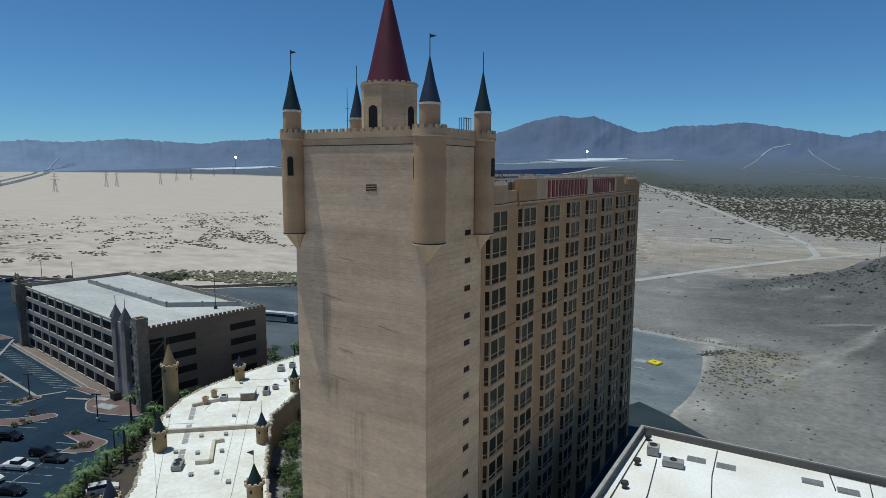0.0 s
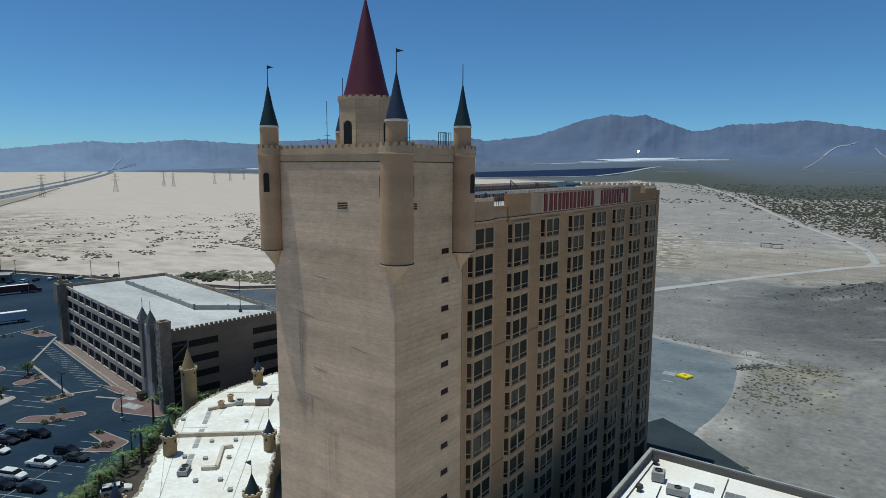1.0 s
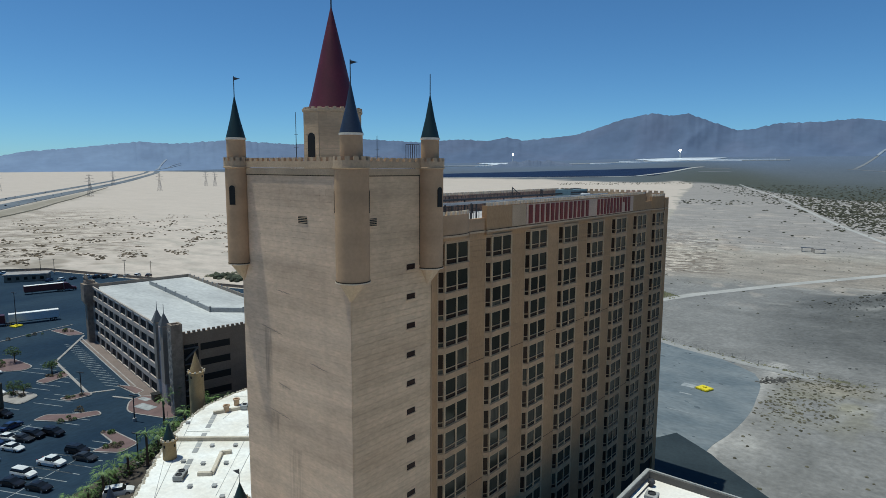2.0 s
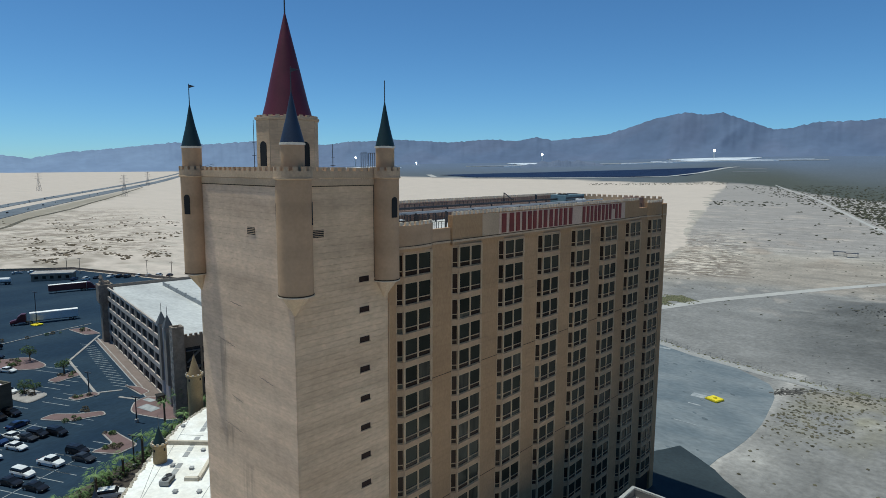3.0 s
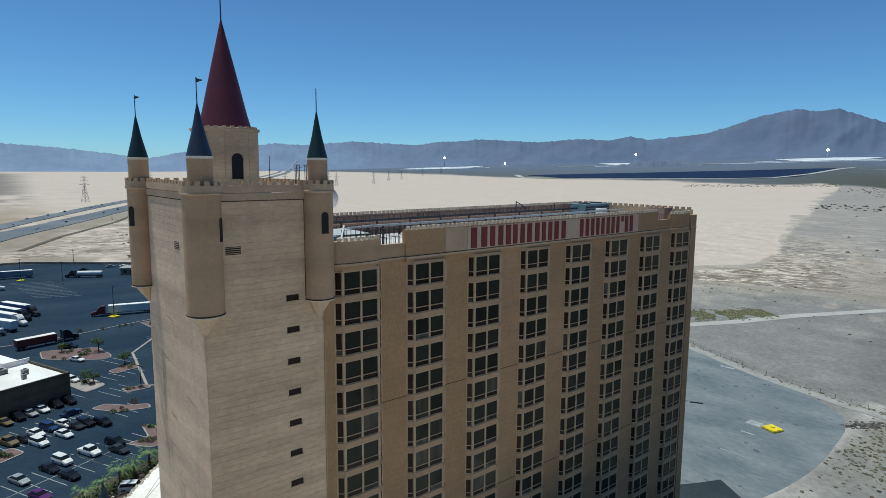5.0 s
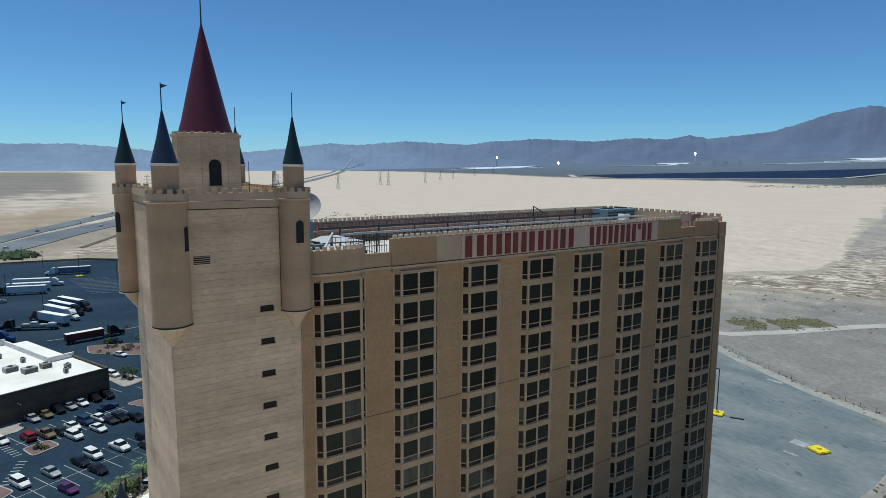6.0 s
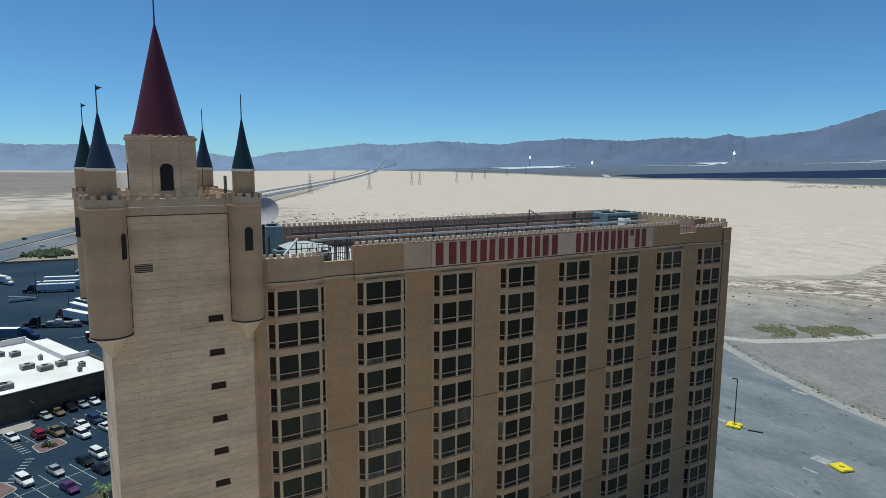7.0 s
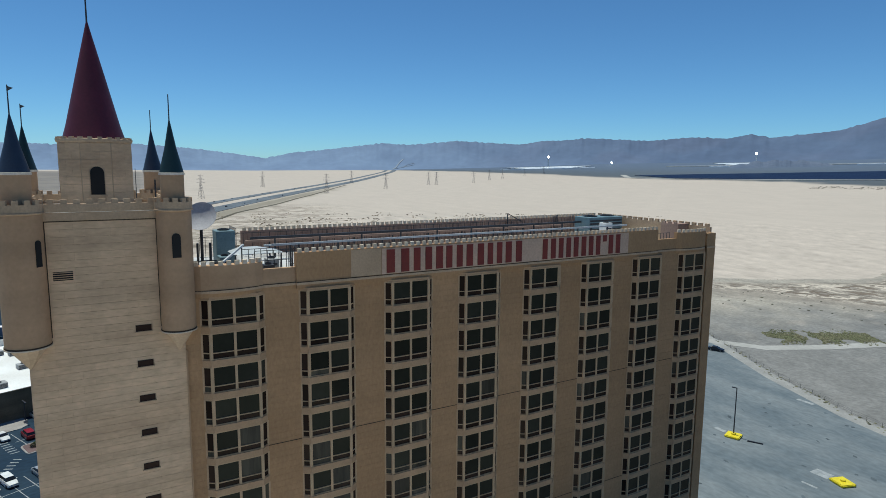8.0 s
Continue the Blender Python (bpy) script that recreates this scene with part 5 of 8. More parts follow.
for line, w in (([(-101.4, 73.2), (-83.0, 56.6)], 0.9), ([(-91, 78), (-66, 52)], 0.12), ([(-88, 84), (-70, 63)], 0.12), ([(-104, 70), (-74, 46)], 0.1), ([(-106, 80), (-92, 92)], 0.1), ([(-97, 64.5), (-93.5, 67.2)], 0.1), ([(-86, 81), (-64, 57)], 0.08), ([(-98, 62), (-70, 44)], 0.08), ([(-95, 79), (-72, 55.5)], 0.07), ([(-104, 88), (-96, 94)], 0.1), ([(-102, 80), (-97, 72)], 0.08)):
    n = 12 if w > 0.5 else 16
    for i in range(n):
        if w > 0.5 and i % 5 == 4:
            continue
        p = [Vector((*line[0], 5.325)).lerp(Vector((*line[1], 5.325)), (i + e) / n) for e in (0, 0.86 if w > 0.5 else 0.93)]
        if not all(inside(q, CASINO) for q in p):
            continue
        bm = bmesh.new()
        bar(bm, p[0], p[1], w if w > 0.5 else w * 0.75, 0.05)
        part("roof_seam", bm, M_HVAC, casino, "grey seam strip on the roof")


def castle_turret(x, y, z, r, h, cone, ch, cone_mat, tone, flag=False):
    """A small free-standing turret on the roof."""
    t = thing("roof_turret", f"small tan roof turret with a {tone} cone", "turret", x, y, z, 0, "roof turrets")
    bm = bmesh.new()
    lathe(bm, 0, 0, [(r, -0.5), (r, h - 0.35), (r + 0.28, h - 0.15), (r + 0.28, h + 0.15), (r * 0.9, h + 0.15)], 20)
    part("drum", bm, M_OCHRE, t, smooth=True)
    for i in range(10):
        a = 2 * math.pi * i / 10
        bm = bmesh.new()
        c, d = Vector((math.cos(a), math.sin(a), 0)) * (r + 0.16), Vector((-math.sin(a), math.cos(a), 0)) * 0.2
        bar(bm, c - d + Vector((0, 0, h + 0.28)), c + d + Vector((0, 0, h + 0.28)), 0.22, 0.3)
        part("merlon", bm, M_ROCK, t)
    for i in range(4):
        bm = bmesh.new()
        box(bm, -0.14, 0.14, -0.05, 0.1, 0, 0.45)
        a = 90 * i + 20
        part("slit", bm, M_DARK, t, at=facing(r * math.cos(radians(a)), r * math.sin(radians(a)), h - 1.0, a))
    bm = bmesh.new()
    lathe(bm, 0, 0, [(cone, h + 0.15), (cone * 0.5, h + ch * 0.52), (0.03, h + ch)], 20)
    part("cone_roof", bm, cone_mat, t, tone + " cone roof", True)
    bm = bmesh.new()
    lathe(bm, 0, 0, [(0.04, h + ch - 0.2), (0.03, h + ch + 1.9), (0, h + ch + 1.95)], 6)
    if flag:
        for s in (0.0, 0.02):
            v = [bm.verts.new(p) for p in ((0, s, h + ch + 1.9), (-1.1, s - 0.3, h + ch + 1.4), (0, s, h + ch + 1.1))]
            bm.faces.new(v)
    part("flagpole", bm, M_METAL, t)


castle_turret(-89.1, 57.3, 5.3, 1.1, 3.2, 1.0, 3.1, M_GREEN, "dark green")
castle_turret(-77.1, 68.2, 5.3, 1.0, 2.9, 0.92, 2.6, M_BLUE, "slate blue")
castle_turret(-109.4, 73.6, -2.2, 1.5, 13.9, 1.3, 4.4, M_GOLD, "ochre")
castle_turret(-105.1, 87.5, 5.3, 1.05, 3.0, 0.95, 2.5, M_BLUE, "slate blue")
castle_turret(-90.0, 88.8, 5.3, 0.95, 2.7, 0.9, 2.6, M_GREEN, "dark green")
castle_turret(-63.4, 54.3, 5.3, 1.1, 2.9, 1.05, 2.9, M_GREEN, "dark green", True)
castle_turret(-82.3, 44.9, 4.0, 1.15, 0.9, 1.0, 3.0, M_BLUE, "slate blue")
for x, y, sx, sy, sz, fans in ((-81.3, 55.0, 1.5, 2.6, 0.9, 2), (-98.2, 77.6, 1.3, 1.7, 1.0, 1), (-93.8, 84.6, 1.3, 2.4, 1.1, 2), (-102.0, 96.6, 1.5, 1.9, 1.2, 1), (-101.4, 99.6, 1.4, 1.4, 1.1, 1), (-94.2, 87.5, 1.2, 1.2, 0.9, 1)):
    rooftop_unit(x, y, 5.3, sx, sy, sz, 42, None, "grey air-conditioning unit on the white roof", fans)
pent = thing("roof_shed", "small brown plant shed on the white roof", "shed", -95.2, 81.2, 5.3, 40)
bm = bmesh.new()
box(bm, -1.3, 1.3, -1.8, 1.8, 0, 1.5)
part("wall", bm, M_STONE, pent)
bm = bmesh.new()
box(bm, -1.45, 1.45, -1.95, 1.95, 1.5, 1.62)
part("roof", bm, M_WHITE, pent)
for x, y in ((-99.7, 74.4), (-101.3, 77.7)):
    c = thing("roof_chimney", "short round tan roof chimney", "chimney", x, y, 5.3, 0, "roof chimneys")
    bm = bmesh.new()
    lathe(bm, 0, 0, [(0.55, 0), (0.55, 1.1), (0.7, 1.15), (0.7, 1.4), (0.45, 1.4), (0.45, 1.1)], 14)
    part("shaft", bm, M_TRIM, c)
hatch = None
for x, y in ((-100.2, 66.5), (-90.0, 73.1), (-87.7, 64.2), (-84.7, 66.9), (-82.8, 59.7), (-80.0, 62.2), (-77.5, 54.5), (-74.8, 57.0), (-96, 92), (-103, 86), (-71, 56), (-86, 58)):
    if hatch is None:
        hatch = thing("roof_vent", "small grey vent hood on the white roof", "vent", x, y, 5.3, 42, "roof vents")
        bm = bmesh.new()
        box(bm, -0.26, 0.26, -0.34, 0.34, 0, 0.3)
        part("hood", bm, M_HVAC, hatch)
        bm = bmesh.new()
        box(bm, -0.34, 0.34, -0.42, 0.42, 0.3, 0.37)
        part("lid", bm, M_HVAC, hatch)
    else:
        copy_thing(hatch, pose(x, y, 5.3, 0, 0, 42))

# ---- podium on the other side, white roof ----
podium = thing("podium_building", "low podium building with a white membrane roof", "building")
bm = bmesh.new()
# Unseen south and east stretches added: their white roof bounces light onto the hotel
box(bm, -19.4, 48, 26, 88.0, -0.5, 13.2)
# Wall coloured dark to deepen the shade at the wing's foot
part("wall", bm, M_SHOP, podium, "dark brown rendered wall")
bm = bmesh.new()
box(bm, -18.9, 47.5, 26.5, 87.5, 13.2, 13.24)
part("roof", bm, M_PODIUM, podium, "white membrane roof with beige stains")
bm = bmesh.new()
for x0, x1, y0, y1 in ((-19.4, -18.9, 26, 88.0), (-18.9, 48, 87.5, 88.0), (47.5, 48, 26, 87.5), (-18.9, 47.5, 26, 26.5)):
    box(bm, x0, x1, y0, y1, 13.2, 14.2)
part("parapet", bm, M_PARAPET, podium, "dark grey parapet")
bm = bmesh.new()
for x0, x1, y0, y1 in ((-19.45, -19.0, 25.9, 88.05), (-19.0, 48.1, 87.75, 88.05)):
    box(bm, x0, x1, y0, y1, 14.2, 14.28)
part("coping", bm, M_HVAC, podium, "pale metal coping")
for x, y, sx, sy, sz, fans in ((-16.3, 81.4, 1.5, 1.6, 1.35, 1), (-13.3, 79.2, 2.6, 1.3, 0.95, 1)):
    rooftop_unit(x, y, 13.24, sx, sy, sz, 8, None, "pale grey air-conditioning unit on the white roof", fans)
sk = None
for x, y in ((-11.0, 82.6), (-7.4, 82.6), (2.2, 83.9), (5.9, 83.5), (-3.0, 74.0), (4.0, 72.0)):
    if sk is None:
        sk = thing("skylight", "flat grey skylight panel on the white roof", "skylight", x, y, 13.24, 4, "podium skylights")
        bm = bmesh.new()
        box(bm, -1.15, 1.15, -0.65, 0.65, 0, 0.18)
        part("kerb", bm, M_HVAC, sk)
        for i in range(2):
            bm = bmesh.new()
            box(bm, -1.1 + 1.12 * i, -0.03 + 1.12 * i, -0.6, 0.6, 0.18, 0.22)
            part("pane", bm, mat("grey skylight mesh", (0.20, 0.205, 0.21), (0.15, 0.155, 0.16), 0.6, 1, 9, 0.1), sk)
    else:
        copy_thing(sk, pose(x, y, 13.24, 0, 0, 4))
for x, y in ((-17.9, 85.6), (-17.4, 77.3), (-17.2, 70.5)):
    f = thing("exhaust_fan", "small dark roof exhaust fan", "fan", x, y, 13.24, 0, "exhaust fans")
    bm = bmesh.new()
    lathe(bm, 0, 0, [(0.3, 0), (0.3, 0.45), (0.5, 0.5), (0.42, 0.85), (0.0, 0.95)], 12)
    part("hood", bm, M_METAL, f)
for line in ([(-9.0, 86.9), (-8.6, 79), (-7.5, 70), (-7, 60)], [(-15.5, 80.0), (-14.4, 70), (-14, 55)], [(-18.2, 86), (-17.9, 60)], [(4.0, 87.3), (4.6, 83.0)], [(4.0, 87.3), (10, 87.2)], [(8.2, 87.2), (8.4, 80)]):
    pp = thing("roof_conduit", "thin grey conduit pipe across the white roof", "pipe", *line[0], 13.24)
    bm = bmesh.new()
    for a, b in zip(line, line[1:]):
        bar(bm, (a[0] - line[0][0], a[1] - line[0][1], 0.12), (b[0] - line[0][0], b[1] - line[0][1], 0.12), 0.1)
    part("run", bm, M_METAL, pp)

# ---- parking garage ----
GX, GY, GA = -123.9, 76.9, 171.0  # near corner and the way along its front
garage = thing("parking_garage", "five-level taupe parking garage with an open pale deck", "garage", GX, GY, LOW, GA)
# local x runs along the front away from the near corner, local y runs out of the building
GL, GD, GH, LV = 80.8, 31.6, 18.3, 3.75
# Solid near-black box: the shade between the levels is its colour
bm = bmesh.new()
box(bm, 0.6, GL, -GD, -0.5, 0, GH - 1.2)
part("core", bm, M_DARK, garage, "near-black core with the parking levels' shade painted in")
bm = bmesh.new()
box(bm, 0.4, GL - 0.2, -GD + 0.2, -0.4, GH - 1.2, GH - 1.0)
part("deck", bm, M_DECK, garage, "pale concrete roof deck")
for k in range(6):
    bm = bmesh.new()
    z0 = k * LV - 1.0 if k else 0.0
    box(bm, 0.0, GL, -0.42, 0.0, z0 + (0.05 if k else 0), min(GH, k * LV + 0.3) if k < 5 else GH)
    part("spandrel", bm, M_BAND, garage, "concrete spandrel band")
n = 10
for i in range(n + 1):
    bm = bmesh.new()
    x = 15.2 + (GL - 18.7) * i / n
    box(bm, x - 0.36, x + 0.36, -0.45, -0.03, 0.3, GH - 0.7)
    part("column", bm, M_BAND, garage)
# side wall with slot openings
bm = bmesh.new()
box(bm, 0.0, 0.6, -GD, 0.0, 0, GH)
for i in range(26):
    box(bm, 0.05, 0.5, -GD + 0.6 + 1.15 * i, -GD + 1.2 + 1.15 * i, GH, GH + 0.5)
part("side_wall", bm, M_GSIDE, garage, "plain side wall with a few teeth")
# Slots and stairwell are flat near-black panels, their shade painted on
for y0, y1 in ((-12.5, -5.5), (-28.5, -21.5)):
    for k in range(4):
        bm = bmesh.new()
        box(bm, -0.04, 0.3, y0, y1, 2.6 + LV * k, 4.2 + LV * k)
        part("slot", bm, M_DARK, garage, "near-black panel for a long shaded slot")
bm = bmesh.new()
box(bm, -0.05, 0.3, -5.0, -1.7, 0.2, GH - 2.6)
part("stair_recess", bm, M_DARK, garage, "near-black panel for the shaded open stairwell")
# Flights take a dark grey so the stairwell's shade is in their colour
for k in range(4):
    bm = bmesh.new()
    bar(bm, (-0.25, -1.8, 1.0 + LV * k), (-0.25, -4.9, 3.6 + LV * k), 0.5, 0.35)
    box(bm, -0.5, 0.0, -5.0, -1.7, 3.55 + LV * k, 3.75 + LV * k)
    part("stair_flight", bm, M_PARAPET, garage, "concrete stair flight, darkened for the stairwell's shade")
bm = bmesh.new()
for x0, x1, y0, y1 in ((0.6, GL, -GD, -GD + 0.3), (GL - 0.3, GL, -GD, 0)):
    box(bm, x0, x1, y0, y1, 0, GH)
part("rear_wall", bm, M_GARAGE, garage)
# ramp walls on the deck
for a, b in (((22, -16.5), (74, -16.5)), ((22, -16.5), (9, -30)), ((9, -30), (0.6, -30))):
    bm = bmesh.new()
    bar(bm, (*a, GH - 0.4), (*b, GH - 0.4), 0.3, 1.3)
    part("ramp_wall", bm, M_HVAC, garage, "low grey ramp wall")
    u = Vector((b[0] - a[0], b[1] - a[1]))
    for i in range(int(u.length / 9) + 1):
        p = Vector(a) + u * min(1.0, 9 * i / u.length)
        bm = bmesh.new()
        box(bm, p.x - 0.2, p.x + 0.2, p.y - 0.2, p.y + 0.2, GH - 1.0, GH + 0.5)
        part("guard_post", bm, M_HVAC, garage)
for i in range(20):
    bm = bmesh.new()
    x = 2 + (GL - 4) * i / 19
    box(bm, x - 0.12, x + 0.12, -GD - 0.05, -GD + 0.35, GH - 1.0, GH + 0.3)
    part("guard_post", bm, M_HVAC, garage)
M_PINN = mat("grey slate cap", (0.10, 0.105, 0.11), None, 0.7)
# entrance tower and pointed pinnacles
block_rng = random.Random(8)
M_STONES = mat("rough tan-grey stone", (0.30, 0.26, 0.22), (0.20, 0.175, 0.15), 0.95, 0.6, 4, 0.4, rnd=0.35)
for x, y, w, h, name in ((-0.4, 0.2, 2.5, 20.6, "corner_tower"), (GL - 2.2, 0.3, 2.8, 19.4, "corner_tower")):
    bm = bmesh.new()
    box(bm, x - w / 2, x + w / 2, y - w / 2, y + w / 2, 0, h)
    for i in range(4):
        u = -w / 2 + w * (i + 0.5) / 4
        for s in (-1, 1):
            box(bm, x + u - 0.35, x + u + 0.35, y + s * (w / 2 - 0.25) - 0.25, y + s * (w / 2 - 0.25) + 0.25, h, h + 0.6)
            if 0 < i < 3:
                box(bm, x + s * (w / 2 - 0.25) - 0.25, x + s * (w / 2 - 0.25) + 0.25, y + u - 0.35, y + u + 0.35, h, h + 0.6)
    if x > 9:  # corbelled head with two stub pinnacles
        for k, g in ((0, 0.25), (1, 0.5), (2, 0.75)):
            box(bm, x - w / 2 - g, x + w / 2 + g, y - w / 2 - g, y + w / 2 + g, h - 7.0 + 0.5 * k, h - (6.5 - 0.5 * k if k < 2 else 0.3))
        for u in (-1.1, 1.1):
            lathe(bm, x + u, y + 0.9, [(0.4, h), (0.4, h + 1.5), (0.55, h + 1.55), (0.0, h + 3.0)], 8)
    tower = part(name, bm, M_STONE, garage, "rough stone corner tower")
    if x < 9:  # rough blocks on the two seen faces
        for k in range(34):
            for i in range(3):
                bm = bmesh.new()
                lift, shift = block_rng.uniform(0.02, 0.09), (0.42 if k % 2 else 0.0)
                u0, u1 = max(0.0, 0.84 * i - shift), min(w, 0.84 * (i + 1) - shift - 0.04)
                box(bm, x - w / 2 + u0, x - w / 2 + u1, y + w / 2 - 0.02, y + w / 2 + lift, 0.6 * k, 0.6 * k + 0.55)
                part("stone", bm, M_STONES, tower)
bm = bmesh.new()
box(bm, 6.0, 13.2, -0.2, 0.5, 0, GH + 0.3)
part("entrance_panel", bm, mat("pale pink-grey render", (0.40, 0.33, 0.30), (0.33, 0.275, 0.25), 0.9, 0.2, 3, 0.1), garage, "pale entrance wall panel")
for x in (6.6, 11.6):
    bm = bmesh.new()
    box(bm, x - 0.9, x + 0.9, -0.5, 1.0, 5.5, GH + 1.2)
    p = part("pinnacle", bm, M_GARAGE, garage, "square pinnacle with a pointed cap")
    bm = bmesh.new()
    lathe(bm, x, 0.25, [(1.55, GH + 1.2), (0.05, GH + 4.2)], 4, math.pi / 4)
    lathe(bm, x, 0.25, [(0.07, GH + 4.0), (0.05, GH + 6.2)], 6)
    part("cap", bm, M_PINN, p, "grey pyramid cap")
# Near-black panels in place of shaded stair recesses
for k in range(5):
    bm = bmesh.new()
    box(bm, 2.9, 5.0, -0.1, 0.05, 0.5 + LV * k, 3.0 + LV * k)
    part("stair_opening", bm, M_DARK, garage, "near-black panel for a shaded stair opening")
for x, y in ((11, -24),):
    l = thing("deck_lamp", "thin dark lamp post on the garage deck", "lamp post", *(garage.matrix_basis @ Vector((x, y, 0))).xy, LOW + GH - 1.0, 0, "deck lamps")
    bm = bmesh.new()
    lathe(bm, 0, 0, [(0.45, 0), (0.45, 0.8), (0.09, 0.82), (0.07, 9.6), (0, 9.65)], 8)
    part("pole", bm, M_METAL, l)
    bm = bmesh.new()
    box(bm, -0.5, 0.5, -0.12, 0.12, 9.5, 9.65)
    part("head", bm, M_METAL, l)

m = garage.matrix_basis
sheet("walkway", [tuple((m @ Vector(p)).xy) for p in ((14.5, 0.05, 0), (14.5, 3.4, 0), (GL + 1.0, 3.4, 0), (GL + 1.0, 0.05, 0))], 0.12, mat("brown-pink paving", (0.20, 0.155, 0.135), (0.155, 0.12, 0.105), 0.9, 0.3, 3, 0.2), "brown-pink paved walkway along the garage front", "walkway")
sheet("kerb", [tuple((m @ Vector(p)).xy) for p in ((14.5, 3.4, 0), (14.5, 3.65, 0), (GL + 1.0, 3.65, 0), (GL + 1.0, 3.4, 0))], 0.16, M_LINE, "pale painted kerb of the walkway", "kerb")

# ---- shop building in the car park ----
shop = thing("shop_building", "single-storey dark brown shop with a white roof", "building", -154.4, 51.3, LOW, 110.9)
# local -x runs along the front away from the corner, local +y runs back from it
bm = bmesh.new()
box(bm, -95, 0, 0, 46, 0, 6.3)
part("wall", bm, M_SHOP, shop, "dark brown rendered wall")
bm = bmesh.new()
box(bm, -94.5, -0.5, 0.5, 45.5, 6.3, 6.6)
part("roof", bm, M_WHITE, shop, "white membrane roof")
for x0, x1, y0, y1, h in ((-95, 0, 0, 0.4, 7.2), (-0.4, 0, 0.4, 18, 7.2), (-6, 0, 18, 18.5, 8.0), (-6.4, -6, 18, 46, 8.0), (-95, -6, 45.6, 46, 8.4), (-24, -23.6, 34, 45.6, 8.0)):
    bm = bmesh.new()
    box(bm, x0, x1, y0, y1, 6.3, h)
    part("parapet", bm, M_WHITE if y0 > 10 else M_SHOP, shop)
for x, y, sx, sy in ((-24, 6.5, 2.6, 3.6), (-15, 18.5, 2.0, 3.0), (-12.5, 14, 2.2, 3.2), (-8.5, 14.5, 1.8, 2.4), (-16, 36, 2.0, 2.6), (-13, 33, 1.8, 2.4), (-5.5, 9.5, 1.2, 1.4), (-18, 32, 1.2, 1.2), (-28, 22, 1.6, 2.2), (-31, 14, 2.2, 3.0), (-22, 27, 1.0, 1.2), (-10, 24, 1.0, 1.0), (-7.5, 6, 0.9, 1.0), (-27, 38, 1.8, 2.4), (-20, 40, 1.0, 1.2), (-35, 30, 2.0, 2.6), (-38, 9, 2.2, 2.8), (-46, 18, 2.0, 3.0)):
    w = shop.matrix_basis @ Vector((x, y, 0))
    rooftop_unit(w.x, w.y, LOW + 6.6, sx, sy, 1.3, 20.9, None, "grey air-conditioning unit on the shop roof", 1)
bm = bmesh.new()
prism(bm, [(-60, -3.2), (-30, -3.2), (-27, -6.2), (-23.6, -6.4), (-21.8, -5.2), (-21.3, -3), (-21.3, 0), (-60, 0)], 0.04, 0.18)
part("walkway", bm, M_KERB, shop, "pale concrete walkway")
shed = thing("fuel_kiosk", "low tan kiosk with a pale roof by the lake", "kiosk", -340, 113, LOW, 60)
bm = bmesh.new()
box(bm, -9, 9, -4, 4, 0, 3.2)
part("wall", bm, M_STONE, shed)
bm = bmesh.new()
box(bm, -9.6, 9.6, -4.6, 4.6, 3.2, 3.8)
part("roof", bm, M_KERB, shed)
for i in range(5):
    bm = bmesh.new()
    box(bm, -7.5 + 3.4 * i, -6 + 3.4 * i, -4.05, -3.9, 1.0, 2.4)
    part("window", bm, M_GLASS, shed)
booth = thing("ticket_booth", "small dark ticket booth on a paved island", "booth", -135.5, 77.2, LOW, 171)
bm = bmesh.new()
box(bm, -1.0, 1.0, -0.8, 0.8, 0.1, 1.7)
part("wall", bm, M_SHOP, booth)
bm = bmesh.new()
box(bm, -1.15, 1.15, -0.95, 0.95, 1.7, 1.85)
part("roof", bm, M_DARK, booth)


# ---- car park: islands, lines, lamps, planting ----
def island(pts, label="kerbed planting island of red gravel", name="traffic_island", top=None):
    i = thing(name, label, "island", *pts[0], LOW)
    loc = [(x - pts[0][0], y - pts[0][1]) for x, y in pts]
    bm = bmesh.new()
    prism(bm, loc, 0, 0.2)
    part("kerb", bm, M_KERB, i, "pale concrete kerb")
    cx, cy = sum(p[0] for p in loc) / len(loc), sum(p[1] for p in loc) / len(loc)
    bm = bmesh.new()
    inner = []
    for k, p in enumerate(loc):
        a, b = Vector(loc[k - 1]), Vector(loc[(k + 1) % len(loc)])
        d = ((Vector(p) - a).normalized() - (b - Vector(p)).normalized())
        n = Vector((b.y - a.y, a.x - b.x)).normalized()
        inner.append(tuple(Vector(p) - n * 0.32 * AREA(loc)))
    prism(bm, inner, 0.1, 0.24)
    part("bed", bm, top or M_GRAVEL, i, "red gravel bed")
    return i


def AREA(p):
    s = sum(a[0] * b[1] - b[0] * a[1] for a, b in zip(p, p[1:] + p[:1]))
    return 1 if s > 0 else -1


def rounded(pts, r=1.2, n=4):
    """Rounds the corners of a polygon."""
    out = []
    for k, p in enumerate(pts):
        a, b = Vector(pts[k - 1]), Vector(pts[(k + 1) % len(pts)])
        p = Vector(p)
        u, v = (a - p), (b - p)
        ru, rv = min(r, u.length * 0.45), min(r, v.length * 0.45)
        s, e = p + u.normalized() * ru, p + v.normalized() * rv
        for i in range(n + 1):
            t = i / n
            out.append(tuple(s * (1 - t) ** 2 + p * 2 * t * (1 - t) + e * t * t))
    return out


island(rounded([(-118.6, 55.6), (-113.4, 59.2), (-115.0, 63.8), (-125.6, 63.0), (-126.8, 60.6), (-119.4, 60.2)]))
island(rounded([(-144.5, 53.6), (-138.6, 57.8), (-136.2, 65.2), (-139.4, 65.6), (-141.6, 61.0), (-146.0, 57.0)]))
island(rounded([(-154.6, 62.4), (-150.8, 63.4), (-151.0, 69.2), (-154.2, 68.8)]))
